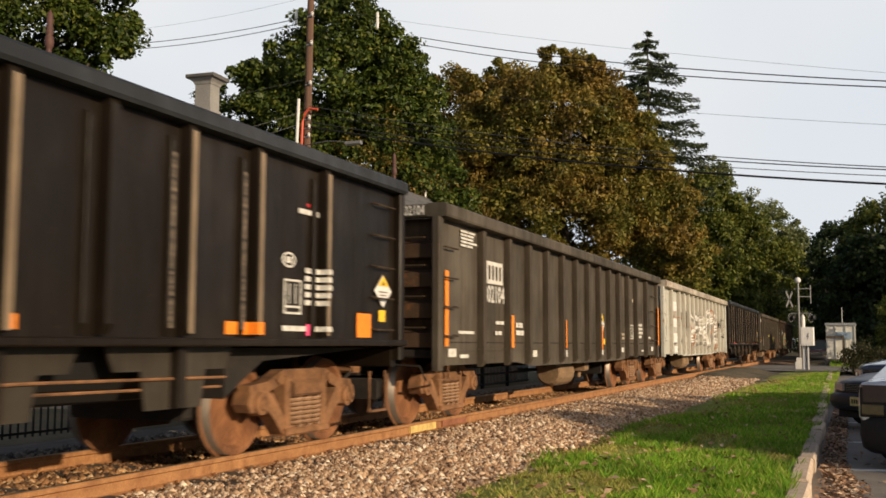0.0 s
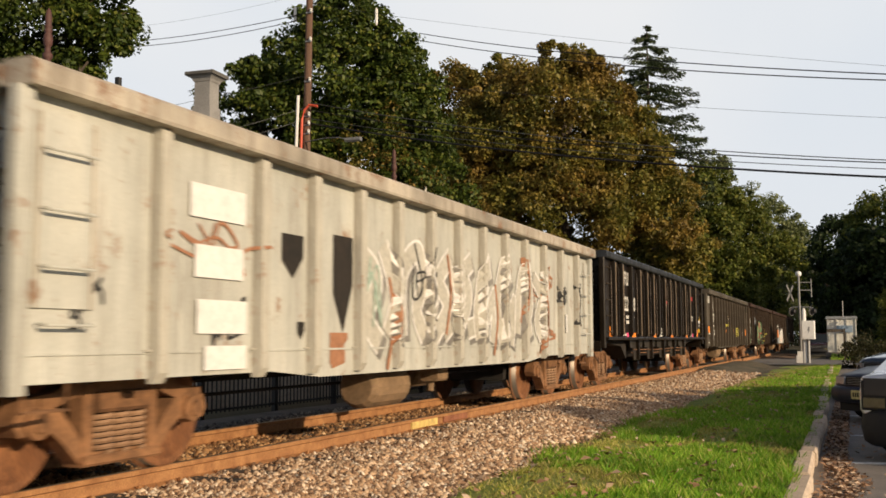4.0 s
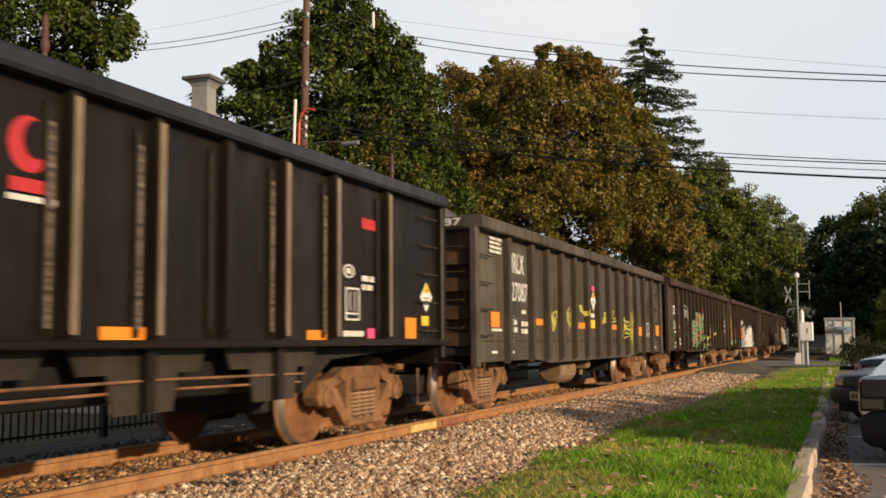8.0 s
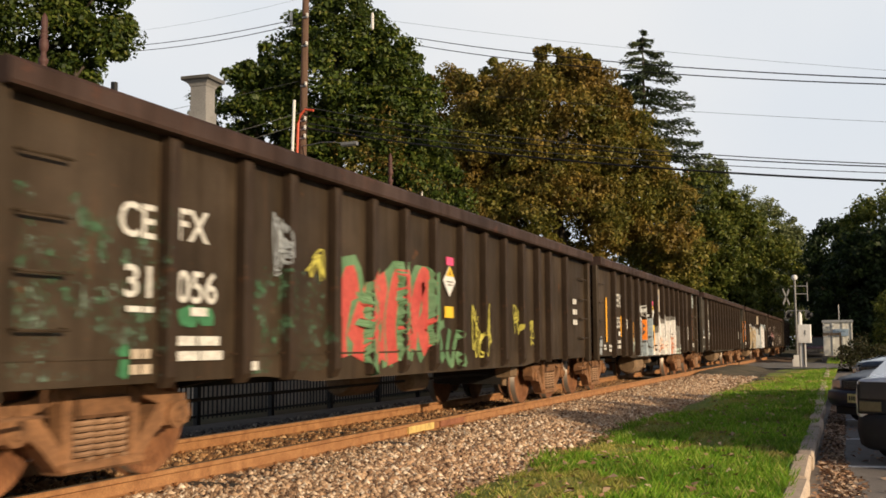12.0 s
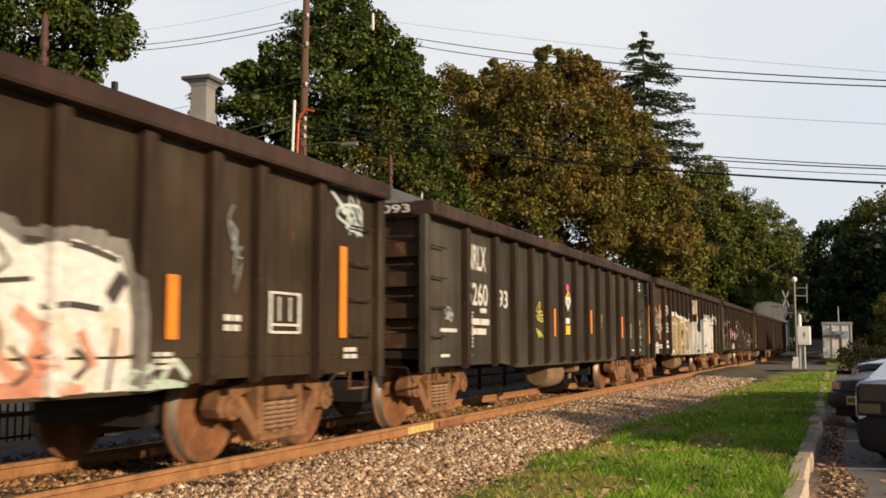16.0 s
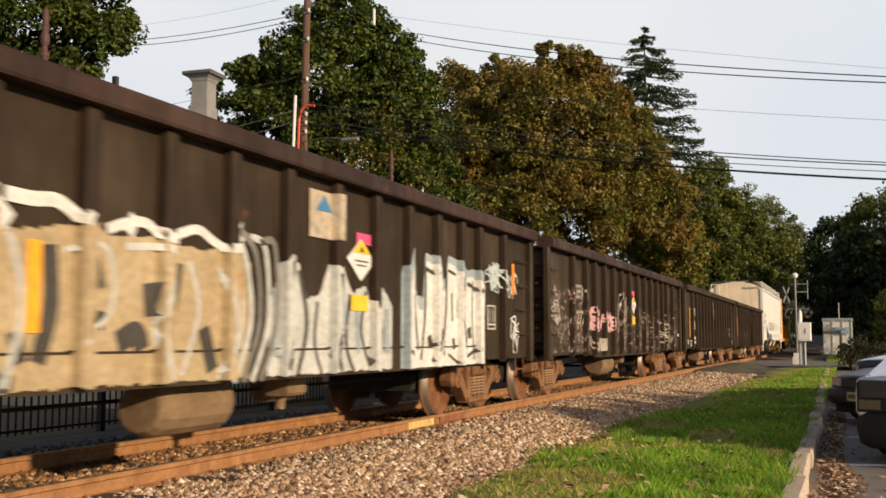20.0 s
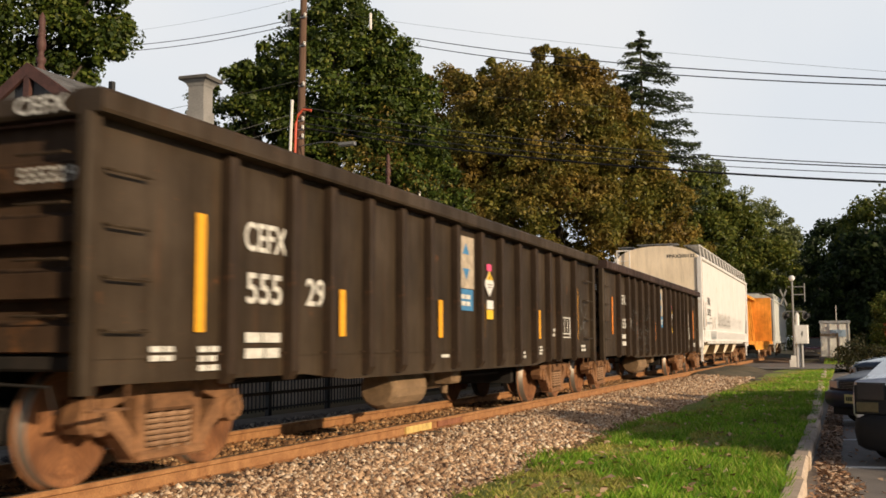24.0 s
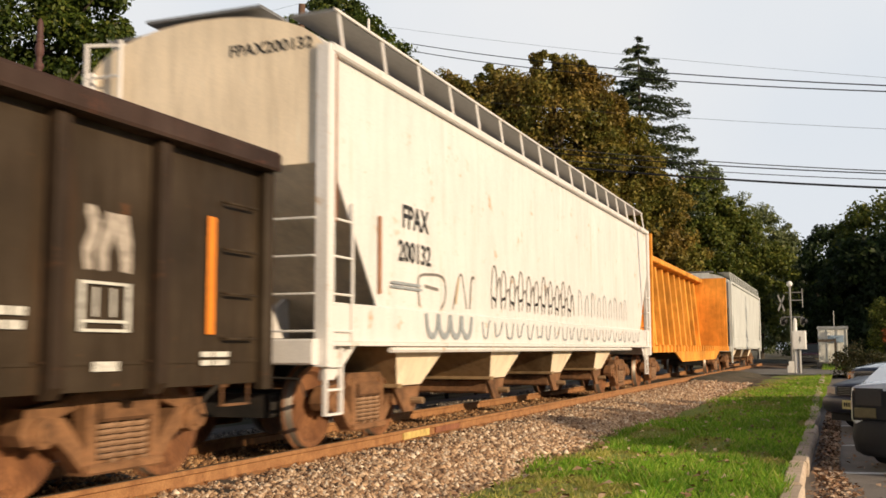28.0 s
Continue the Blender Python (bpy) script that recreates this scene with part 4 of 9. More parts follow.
coupler_m = Mesh().box(-0.09, 0.09, -0.35, 0.3, 0.76, 0.94, 0.02).box(-0.16, 0.16, -0.62, -0.33, 0.70, 1.0, 0.04).box(-0.30, 0.30, 0.1, 0.34, 0.70, 1.02, 0.03).data("coupler", M_TRUCK)
grab_side = Mesh().chain([(0, -0.22, 0), (0.07, -0.22, -0.015), (0.07, 0.22, -0.015), (0, 0.22, 0)], 0.012).data("grab_iron", M_BROWNCAR)
white_grab = Mesh().chain([(0, -0.22, 0), (0.07, -0.22, -0.015), (0.07, 0.22, -0.015), (0, 0.22, 0)], 0.012).data("grab_iron", M_DIRTYWHITE)
rung_end = Mesh().chain([(-0.22, 0, 0), (-0.22, -0.07, -0.01), (0.22, -0.07, -0.01), (0.22, 0, 0)], 0.012).data("grab_iron", M_BROWNCAR)
hose_m = Mesh().chain([(0.30, 0, 0.72), (0.30, -0.22, 0.60), (0.28, -0.36, 0.38), (0.22, -0.46, 0.30)], 0.025, 8).data("air_hose", M_UNDER)
lever_m = Mesh().chain([(0.15, -0.1, 0.84), (1.35, -0.12, 0.80), (1.45, -0.16, 0.62)], 0.012).data("uncoupling_lever", M_UNDER)
tank_m = Mesh().lathe([(0.0, -0.55), (0.16, -0.54), (0.2, -0.45), (0.2, 0.45), (0.16, 0.54), (0, 0.55)], 16).data("air_reservoir", M_TANK)
step_m = Mesh().chain([(0, -0.2, 0.78), (0, -0.2, 0.34), (0, 0.2, 0.34), (0, 0.2, 0.78)], 0.018).box(-0.03, 0.03, -0.2, 0.2, 0.325, 0.345).data("stirrup_step", M_TRUCK)
low_step = Mesh().chain([(0, -0.2, 0.86), (0, -0.2, 0.62), (0, 0.2, 0.62), (0, 0.2, 0.86)], 0.014).box(-0.03, 0.03, -0.2, 0.2, 0.61, 0.625).data("stirrup_step", M_TRUCK)


def running_gear(car, L, centre, inset=1.35):
    truck(car, -L / 2 + inset + 0.2, centre)
    truck(car, L / 2 - inset, centre)
    part("coupler", coupler_m, None, car, "rusty knuckle coupler", (0, -L / 2 - 0.1, 0))
    part("coupler", coupler_m, None, car, "rusty knuckle coupler", (0, L / 2 + 0.1, 0, 0, 0, 180))
    for e, r in ((-L / 2, 0), (L / 2, 180)):
        part("air_hose", hose_m, None, car, at=(0, e, 0, 0, 0, r))
        part("uncoupling_lever", lever_m, None, car, at=(0, e, 0, 0, 0, r))


def underframe(car, L, tank):
    m = Mesh().box(-0.26, 0.26, -L / 2 + 0.3, L / 2 - 0.3, 0.66, 1.0)
    for k in range(5):
        y = -4.2 + k * 2.1
        m.prism([(-1.45, 0.98), (-1.45, 0.86), (-0.3, 0.66), (0.3, 0.66), (1.45, 0.86), (1.45, 0.98)], 1, y - 0.05, y + 0.05)
    part("centre_sill", m, M_UNDER, car, "grimy centre sill and cross-bearers, blackened for the shade below")
    part("air_reservoir", tank_m, None, car, "brown brake reservoir", pose(0.98 if tank < 2 else -0.98, tank, 0.53, 90, 0, 0) @ Matrix.Diagonal((1.3, 1.3, 1.0, 1)))
    part("brake_valve", Mesh().box(0.92, 1.18, tank + 1.5, tank + 1.87, 0.52, 0.72, 0.03).tube((1.02, tank + 1.65, 0.55), (1.02, tank + 1.61, 0.38), 0.05), M_TANK, car, "brown brake valve")
    part("brake_cylinder", tank_m, None, car, "brown brake cylinder", pose(0.45, 1.3, 0.56, 90, 0, 0) @ Matrix.Diagonal((0.8, 0.8, 0.6, 1)))
    rod = Mesh().chain([(0.5, -L / 2 + 2.4, 0.55), (0.5, 0.9, 0.56)], 0.02).chain([(0.5, 1.7, 0.56), (0.4, L / 2 - 2.4, 0.55)], 0.02)
    part("brake_rod", rod, M_UNDER, car)


def side_outline(L, zb, ze, zt, run=4.5):
    """A side sheet's outline (y, z): level at the ends, dropping to zb along the middle."""
    h = L / 2
    return [(-h, ze), (-run - 0.9, ze), (-run, zb), (run, zb), (run + 0.9, ze), (h, ze), (h, zt), (-h, zt)]


def post_mesh(z0, z1, mat, w=0.07, name="post", deep=0.105, foot=True):
    m = Mesh()
    sec = [(0, -w), (deep * 0.93, -w * 0.88), (deep, -w * 0.76), (deep, w * 0.76), (deep * 0.93, w * 0.88), (0, w)]
    vs = [(x, y, z) for z, k in ((z0 + 0.02, 0.55), (z0 + 0.10, 1.0), (z1 - 0.04, 1.0), (z1, 0.8)) for x, y in [(a * k, b) for a, b in sec]]
    fs = [(r * 6 + i, r * 6 + (i + 1) % 6, (r + 1) * 6 + (i + 1) % 6, (r + 1) * 6 + i) for r in range(3) for i in range(6)]
    m.add(vs, fs + [tuple(range(5, -1, -1)), tuple(range(18, 24))])
    if foot:
        m.box(-0.002, 0.035, -w - 0.05, w + 0.05, z0 + 0.26, z0 + 0.275)
    return m.data(name, mat)


def gondola(label, front, L, paint, rim_paint, posts, zb=0.72, ze=0.80, run=3.5, top=2.897, tank=-1.15):
    """A high-sided open gondola car: front is where its near end stands at the start; posts are distances from that end."""
    centre = front + L / 2
    car = thing("gondola_car", label, "freight car", on_track(centre), "train cars")
    h, zt = L / 2, top - 0.177
    for sx in (1, -1):
        sh = Mesh().prism(side_outline(L, zb, ze, zt, run), 0, sx * 1.50 - 0.012, sx * 1.50)
        side = part("side_sheet", sh, paint, car)
        strip = Mesh().box(sx * 1.506 - 0.006, sx * 1.506 + 0.006, -h + 0.02, h - 0.02, 0.985, 1.005)
        part("weld_seam", strip, paint, side)
        if paint is M_GREYCAR:
            row = Mesh()
            for k in range(int(L / 0.13)):
                row.box(sx * 1.503 - 0.007, sx * 1.503 + 0.007, -h + 0.3 + k * 0.13, -h + 0.365 + k * 0.13, 1.095, 1.112)
            part("rivet_row", row, M_UNDER, side, "row of dark welds")
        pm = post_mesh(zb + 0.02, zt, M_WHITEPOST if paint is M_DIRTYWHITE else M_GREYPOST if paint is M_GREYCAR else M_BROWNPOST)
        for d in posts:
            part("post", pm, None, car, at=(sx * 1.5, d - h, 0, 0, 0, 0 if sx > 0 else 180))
        rim = Mesh().prism([(sx * 1.40, zt), (sx * 1.67, zt), (sx * 1.68, zt + 0.025), (sx * 1.68, top - 0.03), (sx * 1.655, top), (sx * 1.42, top), (sx * 1.40, top - 0.03)], 1, -h - 0.04, h + 0.04)
        part("top_chord", rim, rim_paint, car, "heavy dented top chord")
        for ey in (-1, 1):
            cp = Mesh().box(sx * 1.50 - 0.02, sx * 1.50 + 0.10, ey * h - 0.07, ey * h + 0.07, ze - 0.06, zt, 0.02)
            part("corner_post", cp, paint, car)
            for z in (1.20, 1.58, 1.96, 2.36):
                part("grab_iron", white_grab if paint is M_DIRTYWHITE else grab_side, None, car, at=(sx * (1.535 if paint is M_DIRTYWHITE else 1.51), ey * (h - 0.42), z, 0, 0, 0 if sx > 0 else 180))
            part("stirrup_step", low_step, None, car, at=(sx * 1.47, ey * (h - 0.35), 0))
    for ey in (-1, 1):
        y = ey * (h - 0.15)
        end_paint = paint if paint is M_DIRTYWHITE else M_ENDRUST
        endw = part("end_wall", Mesh().box(-1.49, 1.49, y - 0.012, y + 0.012, 1.0, zt), end_paint, car, "rusty ribbed end wall")
        for z in (1.14, 1.52, 1.92, 2.30):
            rb = Mesh().prism([(y, z - 0.12), (y + ey * 0.02, z - 0.12), (y + ey * 0.13, z - 0.10), (y + ey * 0.13, z + 0.08), (y + ey * 0.02, z + 0.13), (y, z + 0.13)], 0, -1.47, 1.47)
            part("end_rib", rb, end_paint, endw)
        tc = Mesh().prism([(y - 0.02, zt), (ey * (h + 0.03), zt), (ey * (h + 0.05), zt + 0.03), (ey * (h + 0.05), top - 0.04), (ey * (h + 0.02), top - 0.01), (y - 0.02, top - 0.01)], 0, -1.395, 1.395)
        part("end_chord", tc, rim_paint, car)
        part("end_sill", Mesh().box(-1.46, 1.46, ey * (h - 0.10) - 0.05, ey * (h - 0.10) + 0.05, 0.90, 1.0, 0.02), M_UNDER, car)
        part("draft_box", Mesh().box(-0.32, 0.32, ey * (h - 0.10) - 0.14, ey * (h - 0.10) + 0.14, 0.70, 1.02, 0.03), M_TRUCK, car, "rusty draft gear box")
        for z in (1.30, 1.70, 2.10, 2.46):
            for xx in (1.15, -1.15):
                part("grab_iron", rung_end, None, car, at=(xx, ey * (h - 0.02), z, 0, 0, 0 if ey < 0 else 180))
        br = Mesh().prism([(ey * h - ey * 0.05, 0.98), (ey * (h - 0.16), 0.98), (ey * (h - 0.16), 1.05), (ey * h - ey * 0.05, 1.0)], 0, -1.45, 1.45)
        part("end_platform", br, M_UNDER, car)
    part("floor", Mesh().box(-1.48, 1.48, -h + 0.26, h - 0.26, 0.99, 1.03), M_UNDER, car, "grimy steel floor")
    underframe(car, L, tank)
    running_gear(car, L, centre)
    MOVING.append((car, centre))
    return car, h


def tub_car(label, front, L, posts):
    """A black coal gondola with a drop-centre tub below its side sill."""
    centre = front + L / 2
    car = thing("coal_gondola", label, "freight car", on_track(centre), "train cars")
    h, top = L / 2, 2.98
    zt = top - 0.15
    for sx in (1, -1):
        side = part("side_sheet", Mesh().box(sx * 1.5 - 0.006, sx * 1.5 + 0.006, -h, h, 1.12, zt), M_BLACKCAR, car)
        pm = post_mesh(1.12, zt, M_BLACKCAR, 0.05, deep=0.115, foot=False)
        em = Mesh().box(0.116, 0.120, -0.025, 0.035, 1.16, zt - 0.05).data("worn_edge", M_TANPOST)
        sm = post_mesh(1.12, zt - 0.12, M_BLACKCAR, 0.04, "stiffener", 0.05, False)
        wm = Mesh().box(0.051, 0.0535, -0.022, 0.022, 1.2, zt - 0.25).data("scuffed_edge", M_SCUFF)
        for i, d in enumerate(posts):
            po = part("post", pm, None, car, at=(sx * 1.5, d - h, 0, 0, 0, 0 if sx > 0 else 180))
            if i % 4 != 2:
                part("worn_edge", em, None, po, "tan scuffed post edge")
            if 2.4 < d < 3.0:
                continue
            st = part("stiffener", sm, None, car, at=(sx * 1.5, d - h - 0.17, 0, 0, 0, 0 if sx > 0 else 180))
            if i % 3 != 1:
                part("scuffed_edge", wm, None, st, "rows of tan scuff marks")
        part("side_sill", Mesh().box(sx * 1.575 - 0.085, sx * 1.575 + 0.085, -h, h, 1.06, 1.125, 0.012), M_BLACKCAR, car)
        for zz, xx in ((0.80, 1.49), (0.72, 1.44)):
            part("brake_pipe", Mesh().chain([(sx * xx, -h + 3.4, zz + 0.03), (sx * xx, -1.2, zz), (sx * xx, 2.0, zz + 0.02), (sx * xx, h - 3.4, zz)], 0.012, 6), M_TRUCK, car, "thin dusty brake pipe")
        part("top_chord", Mesh().prism([(sx * 1.40, zt), (sx * 1.63, zt), (sx * 1.65, zt + 0.03), (sx * 1.65, top - 0.03), (sx * 1.62, top), (sx * 1.40, top)], 1, -h - 0.03, h + 0.03), M_BLACKRIM, car, "blue-black top chord")
        for i, d in enumerate(posts):
            y = d - h
            if abs(y) > h - 3.0 or i % 2 == 0:
                continue
            low = 0.57
            pl = Mesh().prism([(y - 0.80, 1.06), (y - 0.70, 0.87), (y - 0.40, 0.87), (y - 0.34, low), (y + 0.36, low), (y + 0.42, 0.87), (y + 0.70, 0.87), (y + 0.80, 1.06)], 0, sx * 1.46 - 0.01, sx * 1.46 + 0.01)
            skirt = part("skirt_plate", pl, M_SKIRT, car)
            part("skirt_post", Mesh().box(sx * 1.47 + min(0, sx * 0.08), sx * 1.47 + max(0, sx * 0.08), y - 0.05, y + 0.05, low + 0.01, 1.055), M_BLACKCAR, skirt)
        for ey in (-1, 1):
            part("corner_post", Mesh().box(sx * 1.5 - 0.03, sx * 1.5 + 0.10, ey * h - 0.06, ey * h + 0.06, 0.9, zt, 0.02), M_BLACKCAR, car)
            for z in (1.25, 1.60, 1.95, 2.30, 2.65):
                part("grab_iron", grab_side, None, car, at=(sx * 1.51, ey * (h - 0.42), z, 0, 0, 0 if sx > 0 else 180))
            part("stirrup_step", step_m, None, car, at=(sx * 1.45, ey * (h - 0.35), 0))
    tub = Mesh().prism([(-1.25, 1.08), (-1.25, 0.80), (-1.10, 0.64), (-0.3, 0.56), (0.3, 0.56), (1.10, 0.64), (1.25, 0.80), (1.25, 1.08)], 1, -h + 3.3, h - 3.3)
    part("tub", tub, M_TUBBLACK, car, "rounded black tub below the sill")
    for ey in (-1, 1):
        y = ey * (h - 0.10)
        endw = part("end_wall", Mesh().box(-1.49, 1.49, y - 0.012, y + 0.012, 1.0, zt), M_BLACKCAR, car)
        for z in (1.3, 1.75, 2.2, 2.6):
            part("end_rib", Mesh().box(-1.4, 1.4, y + min(0, ey * 0.08), y + max(0, ey * 0.08), z - 0.05, z + 0.05, 0.01), M_BLACKCAR, endw)
        part("end_chord", Mesh().box(-1.395, 1.395, ey * h - 0.14, ey * h + 0.03, zt, top - 0.005, 0.02), M_BLACKRIM, car)
        part("end_sill", Mesh().box(-1.5, 1.5, ey * h - 0.12, ey * h + 0.02, 0.82, 1.05, 0.02), M_BLACKCAR, car)
    m = Mesh().box(-0.26, 0.26, -h + 0.2, h - 0.2, 0.72, 1.02)
    part("centre_sill", m, M_UNDER, car)
    part("floor", Mesh().box(-1.48, 1.48, -h + 0.1, h - 0.1, 1.10, 1.12), M_UNDER, car)
    for ey in (-1, 1):
        part("slope_plate", Mesh().prism([(ey * (h - 0.3), 1.04), (ey * (h - 3.2), 1.04), (ey * (h - 3.2), 0.60), (ey * (h - 2.6), 0.92)], 0, -1.35, 1.35), M_UNDER, car)
    running_gear(car, L, centre)
    MOVING.append((car, centre))
    return car, h


def covered_hopper(label, front, L, paint, bays=4, top=4.20):
    """A covered hopper: tall smooth sides, arched roof, slope sheets at the ends and outlet chutes below."""
    centre = front + L / 2
    car = thing("covered_hopper", label, "freight car", on_track(centre), "train cars")
    h = L / 2
    zs = 1.16
    for sx in (1, -1):
        out = [(-h + 0.16, top), (-h + 0.16, 3.05), (-h + 1.25, 1.58), (h - 1.25, 1.58), (h - 0.16, 3.05), (h - 0.16, top)]
        side = part("side_sheet", Mesh().prism(out, 0, sx * 1.54 - 0.01, sx * 1.54 + 0.01), paint, car, "sunlit white side sheet")
        part("side_sill", Mesh().box(sx * 1.53 - 0.05, sx * 1.53 + 0.05, -h + 0.12, h - 0.12, zs, 1.58, 0.02), paint, car)
        part("sill_flange", Mesh().box(sx * 1.53 - 0.09, sx * 1.53 + 0.09, -h + 0.02, h - 0.02, zs - 0.03, zs + 0.01), paint, car)
        part("roof_rail", Mesh().box(sx * 1.56 - 0.07, sx * 1.56 + 0.07, -h + 0.06, h - 0.06, top - 0.02, top + 0.09, 0.02), paint, car)
        for ey in (-1, 1):
            part("corner_post", Mesh().box(sx * 1.53 - 0.085, sx * 1.53 + 0.085, ey * (h - 0.06) - 0.07, ey * (h - 0.06) + 0.07, 0.92, top + 0.06, 0.015), paint, car, "rust-edged corner post")
            lad = Mesh().tube((sx * 1.60, ey * (h - 0.55), 1.1), (sx * 1.60, ey * (h - 0.55), 2.65), 0.02)
            ladder = part("ladder", lad, paint, car, "white ladder")
            for z in (1.28, 1.66, 2.05, 2.44):
                part("rung", Mesh().tube((sx * 1.60, ey * (h - 0.55), z), (sx * 1.60, ey * (h - 0.06), z), 0.014, n=6), paint, ladder)
                part("rung", Mesh().tube((sx * 1.45, ey * (h + 0.02), z), (sx * 0.62, ey * (h + 0.02), z), 0.014, n=6), paint, ladder)
            foot = Mesh()
            for dy in (-0.17, 0.17):
                foot.box(sx * 1.52 - 0.02, sx * 1.52 + 0.02, ey * (h - 0.28) + dy - 0.022, ey * (h - 0.28) + dy + 0.022, 0.42, 1.14)
            for z in (0.43, 0.68, 0.92):
                foot.box(sx * 1.52 - 0.03, sx * 1.52 + 0.03, ey * (h - 0.28) - 0.17, ey * (h - 0.28) + 0.17, z - 0.012, z + 0.012)
            part("stirrup_step", foot, paint, car, "white foot ladder below the sill")
            part("gusset", Mesh().prism([(ey * (h - 0.1), zs), (ey * (h - 0.9), zs), (ey * (h - 0.35), 0.78), (ey * (h - 0.1), 0.78)], 0, sx * 1.48 - 0.015, sx * 1.48 + 0.015), paint, car)
    arch = [(1.52 * math.cos(a), top - 0.02 + 0.54 * math.sin(a)) for a in [math.pi * k / 16 for k in range(17)]]
    for ey in (-1, 1):
        y = ey * (h - 0.05)
        up = [(x, z) for x, z in arch] + [(-1.52, 3.02), (1.52, 3.02)]
        part("end_sheet", Mesh().prism(up, 1, y - 0.01, y + 0.01), M_HOPPEREND if top > 4 and bays == 4 else paint, car, "dusty tan end sheet")
        part("slope_sheet", Mesh().prism([(y, 3.05), (ey * (h - 2.6), 1.2), (ey * (h - 2.62), 1.16), (y - ey * 0.03, 3.01)], 0, -1.5, 1.5), M_HOPPEREND if bays == 4 else paint, car)
        part("end_sill", Mesh().box(-1.5, 1.5, ey * h - 0.14, ey * h + 0.02, 0.94, 1.2, 0.02), paint, car)
        part("end_platform", Mesh().box(-1.45, 1.45, ey * (h - 1.2) - 1.0, ey * (h - 1.2) + 1.0, 1.18, 1.21), M_UNDER, car)
        for xx in (-0.6, 0.6):
            part("end_strut", Mesh().chain([(xx, ey * (h - 0.12), 1.18), (xx * 0.9, ey * (h - 0.5), 2.62)], 0.06, 8), paint, car)
        part("crosswalk", Mesh().box(-0.75, 0.75, ey * (h - 0.28) - 0.26, ey * (h - 0.28) + 0.26, top + 0.56, top + 0.595), M_AGED, car, "grey grating walkway over the roof's end")
        tall = Mesh()
        for xx in (-1.5, -1.02):
            tall.tube((xx, ey * (h + 0.07), 1.1), (xx, ey * (h + 0.07), top + 0.38), 0.024)
        tall_ladder = part("end_ladder", tall, paint, car, "tall white ladder to the roof")
        for k in range(9):
            part("rung", Mesh().tube((-1.5, ey * (h + 0.07), 1.3 + k * 0.36), (-1.02, ey * (h + 0.07), 1.3 + k * 0.36), 0.014, n=6), paint, tall_ladder)
        part("ladder_top", Mesh().tube((-1.5, ey * (h + 0.07), top + 0.37), (-0.75, ey * (h - 0.28), top + 0.40), 0.02, n=6), paint, tall_ladder)
        part("bolster_web", Mesh().prism([(ey * (h - 0.8), 1.2), (ey * (h - 1.9), 1.2), (ey * (h - 1.9), 1.75)], 0, -0.04, 0.04), paint, car)
    roof = Mesh().prism(arch + [(-1.5, top - 0.06), (1.5, top - 0.06)], 1, -h + 0.16, h - 0.16)
    part("roof", roof, paint, car, smooth=False)
    for sx in (1, -1):
        rw = Mesh().box(sx * 1.22 - 0.27, sx * 1.22 + 0.27, -h + 0.3, h - 0.3, top + 0.51, top + 0.54)
        part("running_board", rw, M_AGED, car, "grey grating walkway on the roof")
        part("board_edge", Mesh().box(sx * 1.505 - 0.012, sx * 1.505 + 0.012, -h + 0.3, h - 0.3, top + 0.518, top + 0.546), paint, car, "pale edge strip of the roof walkway")
        for k in range(17):
            yy = -h + 0.4 + k * (L - 0.8) / 16
            part("running_board_bracket", Mesh().chain([(sx * 1.56, yy, top + 0.05), (sx * 1.49, yy, top + 0.53)], 0.019, 5), paint, car)
    for k in range(5):
        part("hatch", Mesh().box(-0.4, 0.4, -h + 1.8 + k * (L - 3.6) / 4 - 0.6, -h + 1.8 + k * (L - 3.6) / 4 + 0.6, top + 0.49, top + 0.62, 0.03), paint, car)
    span = (L - 4.2) / bays
    for k in range(bays):
        y = -h + 2.2 + span * (k + 0.15) + 0.15
        rim = [[(sx * x, y + sy * w, z) for sx, sy in ((-1, -1), (1, -1), (1, 1), (-1, 1))] for z, x, w in ((1.16, 1.44, 0.86), (0.64, 1.24, 0.38))]
        chute = part("outlet_chute", Mesh().add(rim[1], [(0, 1, 2, 3)]), M_CHUTEBROWN, car, "tapering outlet chute, cream with tan stains")
        for face in ((1, 2, 6, 5), (3, 0, 4, 7)):
            part("chute_side", Mesh().add([(rim[0] + rim[1])[i] for i in face], [(0, 1, 2, 3)]), M_HOPPEREND, chute, "cream side plate")
        for face in ((0, 1, 5, 4), (2, 3, 7, 6)):
            part("slope_plate", Mesh().add([(rim[0] + rim[1])[i] for i in face], [(0, 1, 2, 3)]), M_CHUTEBROWN, chute, "slope plate, brown for dirt and shade")
        part("chute_rib", Mesh().box(-1.3, 1.3, y - 0.50, y - 0.36, 0.615, 0.665, 0.01), M_CHUTEBROWN, chute)
        part("outlet_gate", Mesh().box(-1.16, 1.16, y - 0.34, y + 0.34, 0.40, 0.615, 0.03), M_TRUCK, car, "rusty outlet gate")
        for xx in (-1.2, 1.2):
            part("gate_bracket", Mesh().prism([(y - 0.42, 0.62), (y + 0.42, 0.62), (y + 0.2, 0.30), (y - 0.1, 0.30)], 0, xx - 0.02, xx + 0.02), M_TRUCK, car)
            part("gate_shaft", Mesh().tube((xx * 0.9, y + 0.1, 0.44), (xx * 1.16, y + 0.1, 0.44), 0.045), M_TANK, car)
    part("centre_sill", Mesh().box(-0.2, 0.2, -h + 0.1, h - 0.1, 0.72, 1.0), M_UNDER, car)
    part("brake_pipe", Mesh().chain([(1.56, -h + 1.6, 1.085), (1.56, h - 2.6, 1.085)], 0.035), paint, car, "pale pipe under the side sill")
    running_gear(car, L, centre, 1.75)
    MOVING.append((car, centre))
    return car, h


